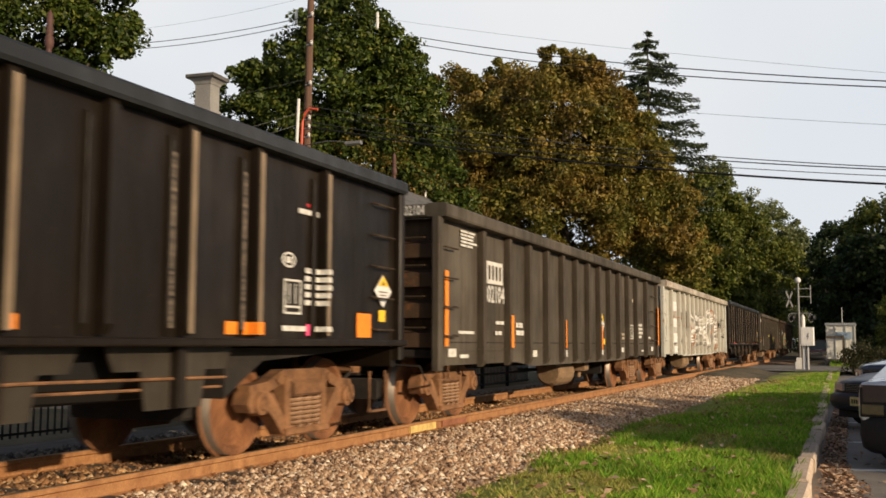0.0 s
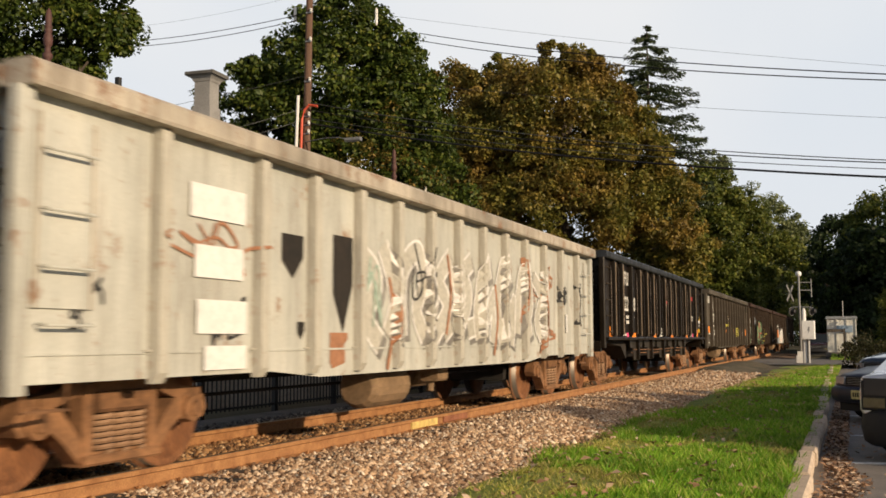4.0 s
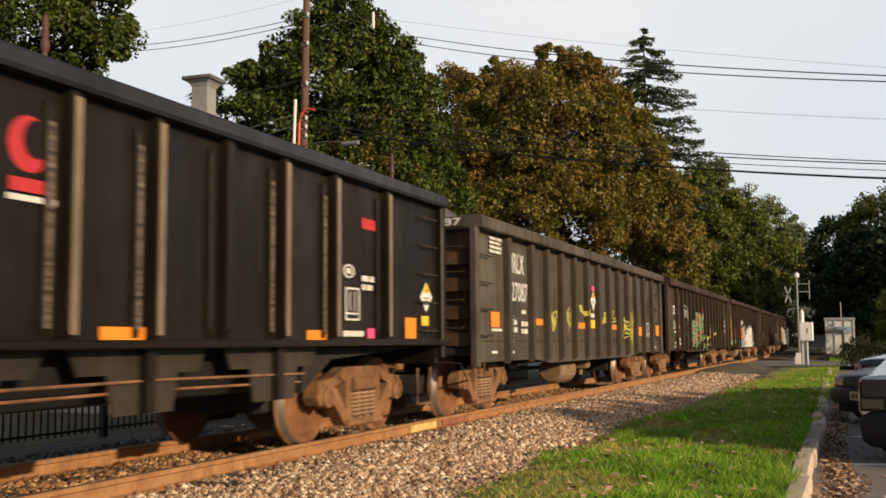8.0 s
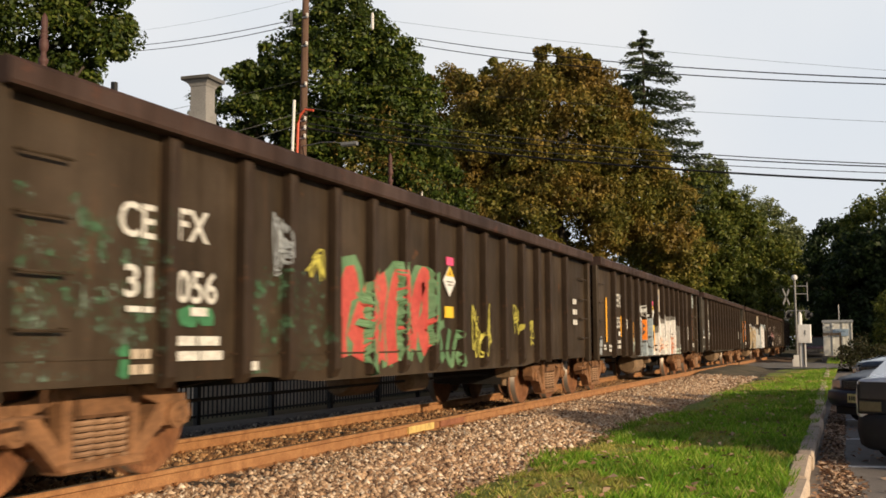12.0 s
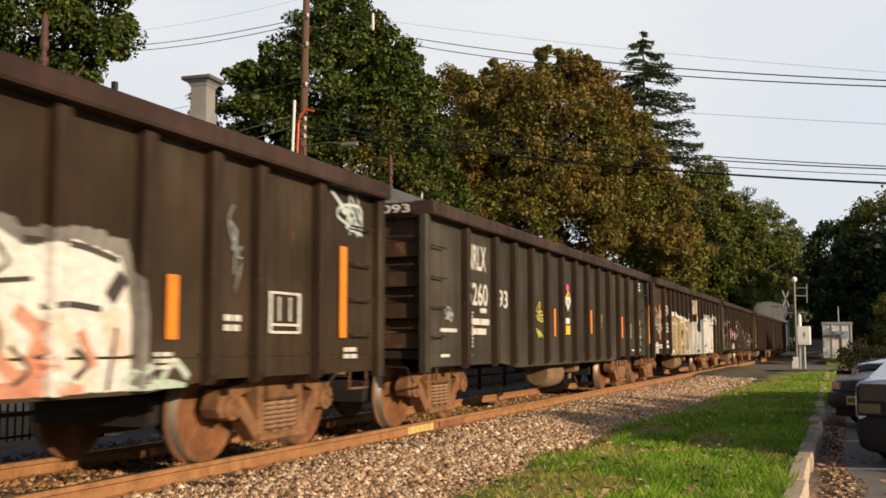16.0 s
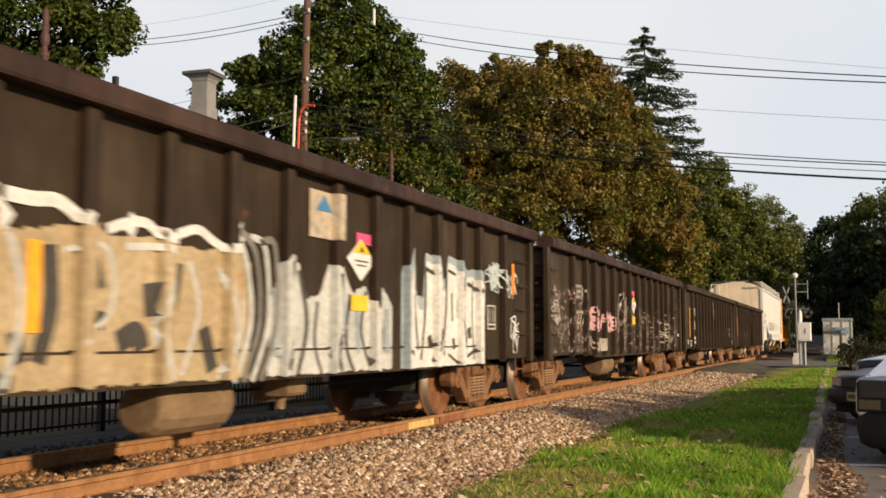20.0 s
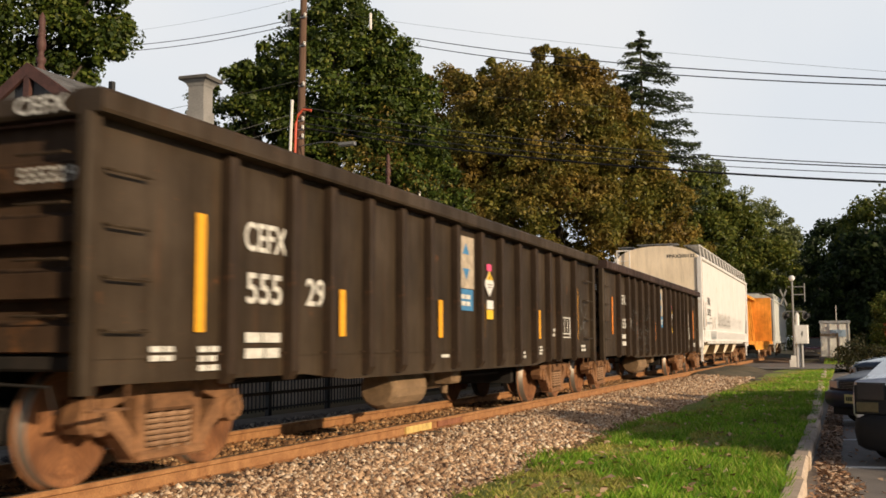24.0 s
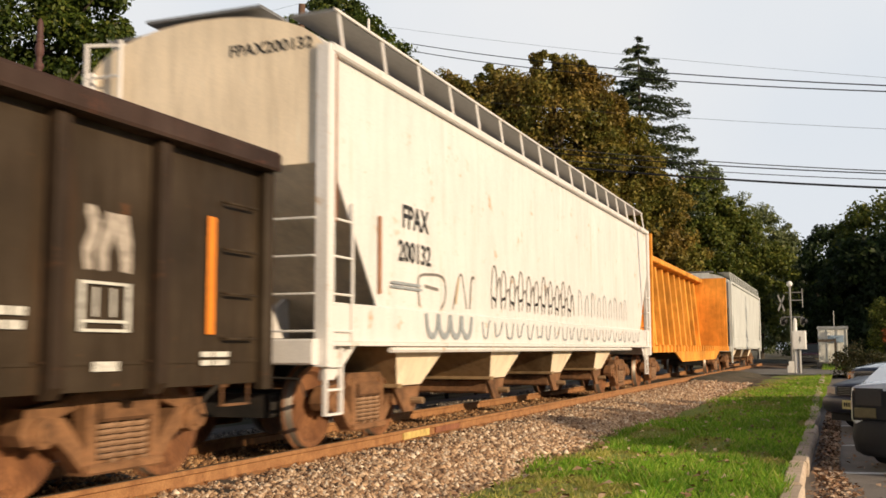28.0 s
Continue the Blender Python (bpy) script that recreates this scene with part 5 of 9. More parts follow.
def centre_beam(label, front, L):
    """A centre-beam lumber flatcar with solid bulkheads and a row of slanting uprights."""
    centre = front + L / 2
    car = thing("centerbeam_flatcar", label, "freight car", on_track(centre), "train cars")
    h, top = L / 2, 4.35
    part("deck", Mesh().box(-1.5, 1.5, -h, h, 1.0, 1.16, 0.02), M_FLATORANGE, car)
    for sx in (1, -1):
        part("side_sill", Mesh().prism([(-h, 1.16), (-h, 0.98), (-h + 4, 0.98), (-h + 5.5, 0.66), (h - 5.5, 0.66), (h - 4, 0.98), (h, 0.98), (h, 1.16)], 0, sx * 1.5 - 0.02, sx * 1.5 + 0.02), M_FLATORANGE, car)
        for k in range(28):
            part("winch", Mesh().box(sx * 1.52 - 0.06, sx * 1.52 + 0.06, -h + 0.9 + k * (L - 1.8) / 27 - 0.09, -h + 0.9 + k * (L - 1.8) / 27 + 0.09, 1.0, 1.2, 0.015), M_FLATORANGE, car)
    for ey in (-1, 1):
        b = part("bulkhead", Mesh().box(-1.5, 1.5, ey * (h - 0.35) - 0.06, ey * (h - 0.35) + 0.06, 1.16, top, 0.02), M_FLATORANGE, car, "tall orange bulkhead")
        for xx in (-1.1, -0.4, 0.4, 1.1):
            part("bulkhead_post", Mesh().prism([(ey * (h - 0.29), 1.16), (ey * (h - 0.02), 1.16), (ey * (h - 0.20), top), (ey * (h - 0.29), top)], 0, xx - 0.06, xx + 0.06), M_FLATORANGE, b)
        part("brace", Mesh().prism([(ey * (h - 0.42), top - 0.2), (ey * (h - 0.42), 1.16), (ey * (h - 3.4), 1.16)], 0, -0.04, 0.04), M_FLATORANGE, car)
    part("top_beam", Mesh().box(-0.42, 0.42, -h + 0.35, h - 0.35, top - 0.22, top - 0.02, 0.03), M_FLATORANGE, car)
    for k in range(13):
        y = -h + 1.4 + k * (L - 2.8) / 12
        part("upright", Mesh().prism([(-0.40, 1.16), (0.40, 1.16), (0.16, top - 0.2), (-0.16, top - 0.2)], 1, y - 0.16, y + 0.16), M_FLATORANGE, car)
    part("centre_sill", Mesh().box(-0.26, 0.26, -h + 0.2, h - 0.2, 0.7, 1.0), M_UNDER, car)
    running_gear(car, L, centre, 2.0)
    MOVING.append((car, centre))
    return car, h


MOVING = []
POSTS_A = [1.45, 2.70, 3.62, 4.56, 5.52, 6.50, 7.46, 8.44, 9.42, 10.42, 11.44, 12.46, 13.60]
POSTS_B = [1.74, 2.79, 3.56, 4.46, 5.34, 6.22, 7.15, 8.13, 9.06, 9.97, 10.88, 11.75, 12.46, 13.57]
POSTS_C = [1.42, 2.84, 3.80, 4.80, 5.78, 6.77, 7.73, 8.70, 9.70, 10.70, 11.78, 12.86, 14.0]
POSTS_D = [1.65, 2.85, 3.90, 4.95, 5.97, 6.94, 7.90, 8.84, 9.80, 10.78, 11.76, 12.78, 14.07]
POSTS_T = [1.00, 1.80, 2.87, 3.88, 4.79, 5.68, 6.56, 7.46, 8.36, 9.27, 10.20, 11.13, 12.13, 13.38]
car_0 = tub_car("black coal gondola with scuffed side posts", -4.55, 15.2, POSTS_T)
car_1 = gondola("grey-brown gondola car with orange reflective stripes", 11.86, 15.6, M_GREYCAR, M_GREYCAR, POSTS_D, tank=-0.25)
car_2 = gondola("battered dirty-white gondola car with scrawled paint", 28.50, 15.02, M_DIRTYWHITE, M_DIRTYRIM, POSTS_C)
car_3 = tub_car("black coal gondola with large white lettering", 44.70, 15.05, POSTS_T)
car_4 = gondola("grey-brown gondola car with yellow scrawls", 61.05, 14.86, M_GREYCAR, M_GREYCAR, POSTS_A)
car_5 = gondola("dark gondola car with red and green scrawls", 77.15, 15.3, M_BROWNCAR, M_REDRIM, POSTS_B, tank=2.2)
car_6 = gondola("dark brown gondola car with white painted scrawl", 93.20, 14.95, M_BROWNCAR, M_REDRIM, POSTS_B, 0.72, 0.80)
car_7 = gondola("dark grey-brown gondola car with white lettering", 109.50, 15.0, M_OLIVECAR, M_REDRIM, POSTS_A, tank=-0.2)
car_8 = gondola("brown gondola car covered in cream and white scrawl", 125.40, 14.93, M_BROWNCAR, M_REDRIM, POSTS_B, 0.72, 0.80)
car_9 = gondola("brown gondola car with faded pink and white scrawls", 141.40, 14.95, M_BROWNCAR, M_REDRIM, POSTS_B, 0.72, 0.80)
car_10 = gondola("clean dark brown gondola car with amber stripes", 157.40, 15.1, M_BROWNCAR, M_BROWNCAR, POSTS_B, 0.72, 0.80)
car_11 = gondola("dark brown gondola car with orange stripes", 173.40, 15.1, M_BROWNCAR, M_REDRIM, POSTS_B, 0.72, 0.80)
car_12 = covered_hopper("white covered hopper car with rust streaks", 189.60, 18.4, M_HOPPERWHITE)
car_13 = centre_beam("orange centerbeam flatcar, empty", 208.8, 20.2)
car_14 = covered_hopper("light grey covered hopper car at the train's end", 230.0, 17.6, M_HOPPERGREY, 3)


# ---- station roof beyond the fence ----
def station():
    st = thing("station_building", "station house with grey shingled roof and red-brown finials", "building", (-16.0, 27.3, -0.35))
    L, rz, ez, w = 11.0, 7.40, 4.35, 4.6
    part("wall", Mesh().box(-3.9, 3.9, -L + 0.7, L - 0.7, 0.0, 4.5), M_WALL, st)
    gable = Mesh().prism([(-w, ez), (0, rz - 0.06), (w, ez), (w, ez - 0.12), (-w, ez - 0.12)], 1, -L, L)
    roof = part("roof", gable, M_SHINGLE, st, "grey shingle roof")
    for sx in (1, -1):
        for k in range(22):
            f0, f1 = k / 22, (k + 1) / 22
            a = (sx * w * (1 - f0) + sx * 0.05, ez + (rz - ez) * f0 - 0.03)
            b = (sx * w * (1 - f1), ez + (rz - ez) * f1)
            part("shingle_course", Mesh().prism([a, b, (b[0], b[1] + 0.03), (a[0], a[1] + 0.05)], 1, -L - 0.05 * (k % 2), L + 0.05 * (k % 2)), M_SHINGLE, roof)
    for sx in (1, -1):
        for ey in (-1, 1):
            part("barge_board", Mesh().prism([(sx * (w + 0.1), ez - 0.22), (0, rz - 0.22), (0, rz + 0.06), (sx * (w + 0.1), ez + 0.08)], 1, ey * (L + 0.12) - 0.04, ey * (L + 0.12) + 0.04), M_TERRACOTTA, roof, "red-brown barge board")
    for ey in (-1, 1):
        part("gable_tie", Mesh().box(-1.9, 1.9, ey * (L + 0.10) - 0.04, ey * (L + 0.10) + 0.04, 5.95, 6.15), M_TERRACOTTA, roof, "red-brown gable tie beam")
        part("king_post", Mesh().box(-0.08, 0.08, ey * (L + 0.10) - 0.05, ey * (L + 0.10) + 0.05, 6.15, 7.25), M_TERRACOTTA, roof)
    part("ridge_cap", Mesh().prism([(-0.16, rz - 0.10), (0, rz + 0.03), (0.16, rz - 0.10)], 1, -L, L), M_SHINGLE, roof)
    fin = Mesh().lathe([(0.17, -0.1), (0.19, 0.08), (0.13, 0.12), (0.12, 0.2), (0.17, 0.25), (0.18, 0.33), (0.11, 0.38), (0.10, 0.52), (0.15, 0.56), (0.17, 0.68), (0.15, 0.80), (0.10, 0.85), (0.14, 0.88), (0.14, 0.93), (0.10, 0.96), (0.14, 0.99), (0.14, 1.03), (0.10, 1.06), (0.115, 1.12), (0.12, 1.24), (0.09, 1.38), (0.0, 1.48)], 14).data("finial", M_TERRACOTTA)
    for p in fin.polygons:
        p.use_smooth = len(p.vertices) == 4
    for y in (16.65 - 27.3, 34.45 - 27.3):
        part("finial", fin, None, roof, "turned red-brown roof finial", Matrix.Translation((-0.10 if y < 0 else 0.0, y, rz - 0.02)) @ Matrix.Diagonal((0.62, 0.62, 0.92, 1)))
    part("vent_pipe", Mesh().tube((-0.1, 18.95 - 27.3, rz - 0.3), (-0.1, 18.95 - 27.3, rz + 0.33), 0.08), M_BLACKIRON, roof, "black vent pipe")
    part("vent_cap", Mesh().tube((0, 37.5 - 27.3, rz - 0.1), (0, 37.5 - 27.3, rz + 0.22), 0.05).lathe([(0.09, rz + 0.2), (0.09, rz + 0.26), (0.0, rz + 0.34)], 8, (0, 37.5 - 27.3, 0)), M_WHITE, roof, "white vent cap")
    ch = part("chimney", Mesh().box(-0.27, 0.27, -0.27, 0.27, -0.8, 0.42).box(-0.235, 0.235, -0.235, 0.235, 0.42, 1.12).add([(sx * w, sy * w, z) for z, w in ((1.10, 0.25), (1.17, 0.28), (1.26, 0.37)) for sx, sy in ((-1, -1), (1, -1), (1, 1), (-1, 1))], [(r * 4 + i, r * 4 + (i + 1) % 4, r * 4 + 4 + (i + 1) % 4, r * 4 + 4 + i) for r in (0, 1) for i in range(4)] + [(8, 9, 10, 11)]), M_STUCCO, st, "pale stuccoed square chimney", (-0.06, 22.45 - 27.3, rz - 0.08, 0, 0, 4))
    part("chimney_cap", Mesh().box(-0.43, 0.43, -0.43, 0.43, 1.26, 1.36, 0.02), grained("capping_stone", (0.075, 0.072, 0.068), (0.12, 0.115, 0.105), 2, 0.9, 30, 0.4, 0.01), ch, "flat capping slab")
    for k in range(6):
        y = -L + 2 + k * 3.6
        wn_ = part("window", Mesh().box(3.88, 3.95, y - 0.55, y + 0.55, 1.0, 3.0), M_GLASS, st)
        part("window_frame", Mesh().box(3.94, 3.98, y - 0.65, y - 0.55, 0.9, 3.1).box(3.94, 3.98, y + 0.55, y + 0.65, 0.9, 3.1).box(3.94, 3.98, y - 0.55, y + 0.55, 3.0, 3.1).box(3.94, 4.02, y - 0.55, y + 0.55, 0.9, 1.0), M_WHITE, wn_)


station()


# ---- utility pole and overhead wires ----
pole = thing("utility_pole", "leaning brown wooden utility pole with white conduit", "pole", (-17.04, 29.4, -0.35))
lean = 0.0155
part("shaft", Mesh().tube((0, 0, 0), (lean * 11.6, 0, 13.3), 0.165, 0.115, 14), M_POLE, pole)
part("conduit", Mesh().tube((-0.42, -0.22, 0.2), (-0.11, -0.22, 9.72), 0.055, 0.055, 8), M_WHITE, pole, "white plastic conduit")
part("guard_strip", Mesh().chain([(-0.10, -0.19, 2.0), (0.0, -0.19, 7.8), (0.03, -0.19, 8.9), (0.12, -0.19, 9.2), (0.30, -0.19, 9.36), (0.62, -0.19, 9.30)], 0.045, 7), plain("red_guard", (0.62, 0.10, 0.05), 0.6), pole, "red-orange guard strip with an arm")
for z in (12.6, 11.6, 10.2, 9.0, 8.7, 8.4):
    xx = lean * 11.6 * z / 13.3
    part("bracket", Mesh().box(xx - 0.05, xx + 0.16, -0.15, -0.09, z - 0.02, z + 0.02), M_GALV, pole)
    part("insulator", Mesh().lathe([(0.03, z), (0.06, z + 0.03), (0.035, z + 0.07), (0.06, z + 0.1), (0.02, z + 0.14)], 8, (xx + 0.15, -0.15, 0)), M_WHITE, pole)


def wire(a, b, sag, r, label="thin black overhead wire", over=1.0):
    """A hanging wire from a to b, carried on past b by the factor over."""
    a, b = Vector(a), Vector(b)
    b = a + (b - a) * over
    lift = 4 * sag * (1 / over) * (1 - 1 / over)
    pts = [a.lerp(b, k / 20) + Vector((0, 0, lift * over * k / 20)) + Vector((0, 0, -4 * sag * (k / 20) * (1 - k / 20))) for k in range(21)]
    tagged(part("overhead_wire", Mesh().chain(pts, r, 5), M_CABLE if r > 0.0125 else M_WIRE), label, "wire", "overhead wires")


PT = (-16.95, 29.4)
wire((*PT, 12.62), (1.08, 26.0, 7.62), 0.25, 0.004, over=1.25)
wire((-15.9, 36.7, 13.55), (1.07, 26.0, 7.42), 0.35, 0.016, over=1.25)
wire((-15.9, 36.7, 13.25), (1.08, 26.0, 7.27), 0.40, 0.016, over=1.25)
wire((*PT, 10.25), (1.0, 25.0, 6.15), 0.25, 0.0045, over=1.2)
wire((*PT, 9.18), (0.92, 24.0, 5.00), 0.42, 0.012, over=1.2)
wire((*PT, 8.92), (0.92, 24.0, 4.94), 0.40, 0.014, over=1.2)
wire((*PT, 8.62), (0.92, 24.0, 4.80), 0.36, 0.010, over=1.2)
wire((*PT, 8.46), (0.91, 24.0, 4.62), 0.36, 0.026, "thick black telephone cable", over=1.2)
wire((*PT, 12.3), (-27.0, 31.0, 12.85), 0.3, 0.014, over=1.3)
wire((*PT, 12.12), (-27.0, 31.0, 12.65), 0.35, 0.014, over=1.3)
wire((*PT, 13.0), (-27.0, 31.0, 13.4), 0.3, 0.004, over=1.3)
wire((*PT, 10.1), (-24.0, 28.0, 9.0), 0.1, 0.008, over=1.3)
wire((*PT, 9.0), (-21.0, 25.0, 6.9), 0.1, 0.008)
wire((*PT, 8.6), (-21.0, 25.0, 6.5), 0.1, 0.008)
for p, ln in (((-17.55, 29.6, 12.1), 0.55), ((-14.6, 30.0, 11.75), 0.6)):
    tagged(part("cable_tag", Mesh().lathe([(0.02, 0), (0.05, 0.05), (0.05, ln - 0.05), (0.02, ln)], 7), M_WHITE, None, "", p), "white plastic sleeve hanging on a wire", "wire sleeve")
lamp = thing("street_lamp", "grey street lamp head on a thin arm", "street lamp", (-14.74, 28.6, 7.57))
part("arm", Mesh().chain([(-2.25, 0.7, 0.20), (-1.2, 0.35, 0.20), (-0.6, 0.1, 0.12), (-0.25, 0, 0.02)], 0.018), M_AGED, lamp)
part("head", Mesh().box(-0.28, 0.28, -0.1, 0.1, -0.07, 0.05, 0.03), M_AGED, lamp)

# ---- crossing signal, cabinet, hut ----
def far_scale(ob, k):
    ob.matrix_basis = ob.matrix_basis @ Matrix.Diagonal((k, k, k, 1))


sig = thing("crossing_signal", "silver railroad crossing signal with white ball top", "signal", (-2.52, 56.6, -0.24))
part("mast", Mesh().tube((0, 0, 0), (0, 0, 3.95), 0.052, 0.045, 12), M_AGED, sig)
part("ball", Mesh().lathe([(0.0, 3.94), (0.07, 3.95), (0.12, 4.00), (0.135, 4.07), (0.12, 4.14), (0.07, 4.19), (0.0, 4.20)], 14), M_WHITE, sig, smooth=True)
part("base", Mesh().box(-0.22, 0.22, -0.22, 0.22, -0.1, 0.35, 0.03).box(-0.15, 0.15, -0.15, 0.15, 0.35, 0.55), M_WHITE, sig)
M_BUCK = plain("crossbuck_back", (0.16, 0.16, 0.155), 0.6)
for a in (45, -45):
    part("crossbuck_board", Mesh().box(-0.50, 0.50, -0.012, 0.012, -0.065, 0.065), M_BUCK, sig, at=pose(-0.40, 0.1, 3.20, 0, 0, 70) @ pose(0, 0, 0, 0, a, 0))
part("crossarm", Mesh().tube((-0.35, 0, 2.55), (0.5, 0, 2.55), 0.028), M_AGED, sig)
part("upper_arm", Mesh().tube((-0.18, 0.0, 3.68), (0.55, 0.2, 3.68), 0.022).tube((0.52, 0.19, 3.0), (0.52, 0.19, 3.85), 0.025).tube((0, 0, 3.32), (0.52, 0.19, 3.32), 0.022), M_AGED, sig)
for xx, yy in ((-0.36, 0.0), (0.50, 0.0)):
    lm = part("flasher", Mesh().lathe([(0.0, 0.0), (0.17, 0.0), (0.18, 0.03), (0.17, 0.05), (0.11, 0.06), (0.10, 0.22), (0.0, 0.24)], 18), M_BLACKIRON, sig, "black round flasher target", pose(xx, yy, 2.36, 90, 0, 55))
    part("lens", Mesh().lathe([(0.0, -0.02), (0.1, -0.015), (0.1, 0.0), (0.0, 0.001)], 14), plain("dark_red_lens", (0.16, 0.01, 0.01), 0.2), lm)
    part("hood_edge", Mesh().lathe([(0.165, -0.005), (0.19, -0.005), (0.19, 0.03), (0.165, 0.03)], 18), M_AGED, lm, "pale worn target edge")
for xx in (-0.36, 0.50):
    part("lamp_bracket", Mesh().tube((xx, 0, 2.36), (xx, 0, 2.57), 0.024), M_BLACKIRON, sig)
box_ = thing("signal_cabinet", "white control box on a post beside the crossing", "cabinet", (-2.10, 55.9, -0.36))
part("post", Mesh().tube((0, 0, 0), (0, 0, 1.3), 0.06), M_GALV, box_)
part("box", Mesh().box(-0.29, 0.29, -0.25, 0.25, 1.20, 2.02, 0.03), M_WHITE, box_)
part("door", Mesh().box(-0.25, 0.25, -0.27, -0.252, 1.26, 1.98), M_WHITE, box_)
part("marking", Mesh().prism([(0.02, 1.75), (0.08, 1.75), (0.05, 1.62), (0.09, 1.62), (-0.01, 1.46), (0.02, 1.58), (-0.03, 1.58)], 1, -0.276, -0.271), M_AGED, box_, "grey worn warning mark")
gate = thing("gate_mechanism", "short white post with a rounded cap", "post", (-2.30, 56.0, -0.24))
part("post", Mesh().lathe([(0.09, 0), (0.09, 2.35), (0.05, 2.47), (0, 2.5)], 10), M_WHITE, gate)
for ob_ in (sig, box_, gate):
    far_scale(ob_, 1.168)
M_HUTPAINT = plain("pale_hut_paint", (0.66, 0.65, 0.60), 0.5, 0, 0.25, 3)
hut = thing("equipment_hut", "pale sheet-metal equipment hut beyond the road", "hut", (-0.58, 70.0, -0.30))
part("body", Mesh().box(-0.88, 0.88, -0.9, 0.9, 0.5, 2.65, 0.04), M_HUTPAINT, hut)
part("plinth", Mesh().box(-1.0, 1.0, -1.0, 1.0, -0.1, 0.5), M_PATH, hut, "dark concrete plinth")
part("roof", Mesh().prism([(-0.95, 2.62), (0.95, 2.62), (0.92, 2.78), (-0.92, 2.78)], 1, -1.0, 1.0), M_GALV, hut)
for xx in (-0.84, -0.3, 0.3, 0.84):
    part("rib", Mesh().box(xx - 0.04, xx + 0.04, -0.95, -0.90, 0.5, 2.6), M_HUTPAINT, hut)
part("sign", Mesh().box(-0.3, 0.65, -0.99, -0.96, 1.75, 2.2), plain("pale_blue_sign", (0.30, 0.40, 0.52), 0.6), hut, "pale blue notice")
part("aerial", Mesh().tube((0.1, 0, 2.7), (0.1, 0, 3.8), 0.03), M_GALV, hut)
sp = thing("sign_post", "dark wooden post with a crossbar", "post", (-0.62, 64.0, -0.3))
part("post", Mesh().box(0.15, 0.27, -0.06, 0.06, 0, 1.95), M_BARK, sp)
part("crossbar", Mesh().box(-0.75, 0.27, -0.04, 0.04, 1.75, 1.92), M_BARK, sp)

# ---- parked vehicles ----
M_DARKLAMP, M_CLEARLAMP = plain("dark_headlight_glass", (0.07, 0.072, 0.075), 0.15, 0.2, 0.1), plain("headlight_glass", (0.62, 0.62, 0.62), 0.15, 0.3, 0.1)
def vehicle(name, label, at, W, L, paint, hood_z, hood_front, belt, roof_z, wind, lamp_z, bumper, boxy, turn=0.0, plate=True):
    """A parked car that faces down the y axis; heights are over the ground."""
    car = thing(name, label, "car", (at[0], at[1], at[2], 0, 0, turn), "parked cars")
    hw = W / 2
    st = [(0.0, 0.50, 0.44, hood_front - 0.13), (0.03, 0.70, 0.36, hood_front - 0.07), (0.10, 0.84, 0.30, hood_front - 0.03), (0.22, 0.93, 0.25, hood_front), (0.42, 0.98, 0.22, hood_front + 0.03), (0.85, 1.0, 0.20, (hood_front + hood_z) / 2 + 0.04), (wind, 1.0, 0.20, hood_z), (L * 0.75, 1.0, 0.20, belt), (L - 0.15, 0.97, 0.25, belt - 0.05), (L, 0.86, 0.35, belt - 0.22)]
    if boxy:
        st[0:3] = [(0.0, 0.86, 0.45, hood_front - 0.07), (0.05, 0.93, 0.44, hood_front - 0.02)]
        st = [(y, k, max(z0, 0.46) if y < 0.5 else z0, z1) for y, k, z0, z1 in st]
    m = Mesh()
    ring = 12
    for y, k, z0, z1 in st:
        w = hw * k
        e = 0.05 if boxy else 0.12
        for x, z in ((-w * 0.9, z0), (-w, z0 + 0.12), (-w, z0 + (z1 - z0) * 0.6), (-w + 0.02, z1 - e), (-w + e, z1 - 0.02), (-w * 0.4, z1 + 0.02)):
            m.v.append((x, y, z))
        for x, z in ((w * 0.4, z1 + 0.02), (w - e, z1 - 0.02), (w - 0.02, z1 - e), (w, z0 + (z1 - z0) * 0.6), (w, z0 + 0.12), (w * 0.9, z0)):
            m.v.append((x, y, z))
    n = len(st)
    m.f = [(r * ring + i, r * ring + (i + 1) % ring, (r + 1) * ring + (i + 1) % ring, (r + 1) * ring + i) for r in range(n - 1) for i in range(ring)]
    m.f += [tuple(range(ring - 1, -1, -1)), tuple(range((n - 1) * ring, n * ring))]
    part("body", m, paint, car, smooth=True)
    g = Mesh()
    gs = [(wind - 0.05, 0.86, hood_z - 0.02), (wind + 0.75, 0.70, roof_z - 0.04), (L * 0.62, 0.70, roof_z - 0.02), (L * 0.80, 0.84, belt - 0.02)]
    for y, k, z in gs:
        g.v += [(-hw * k, y, z), (hw * k, y, z)]
    low = len(g.v)
    g.v += [(-hw * 0.92, wind - 0.05, hood_z - 0.05), (hw * 0.92, wind - 0.05, hood_z - 0.05), (hw * 0.92, L * 0.82, belt - 0.06), (-hw * 0.92, L * 0.82, belt - 0.06)]
    g.f = [(0, 1, 3, 2), (2, 3, 5, 4), (4, 5, 7, 6), (0, 2, 4, 6, low + 3, low), (1, low + 1, low + 2, 7, 5, 3), (0, low, low + 1, 1), (6, 7, low + 2, low + 3), (low, low + 3, low + 2, low + 1)]
    part("greenhouse", g, M_GLASS, car, "dark glass")
    part("roof", Mesh().box(-hw * 0.71, hw * 0.71, wind + 0.7, L * 0.63, roof_z - 0.04, roof_z + 0.01, 0.02), paint, car)
    curve = [(-0.99, 0.42), (-0.985, 0.22), (-0.93, 0.06), (-0.80, -0.05), (-0.5, -0.12), (0.0, -0.15), (0.5, -0.12), (0.80, -0.05), (0.93, 0.06), (0.985, 0.22), (0.99, 0.42)]
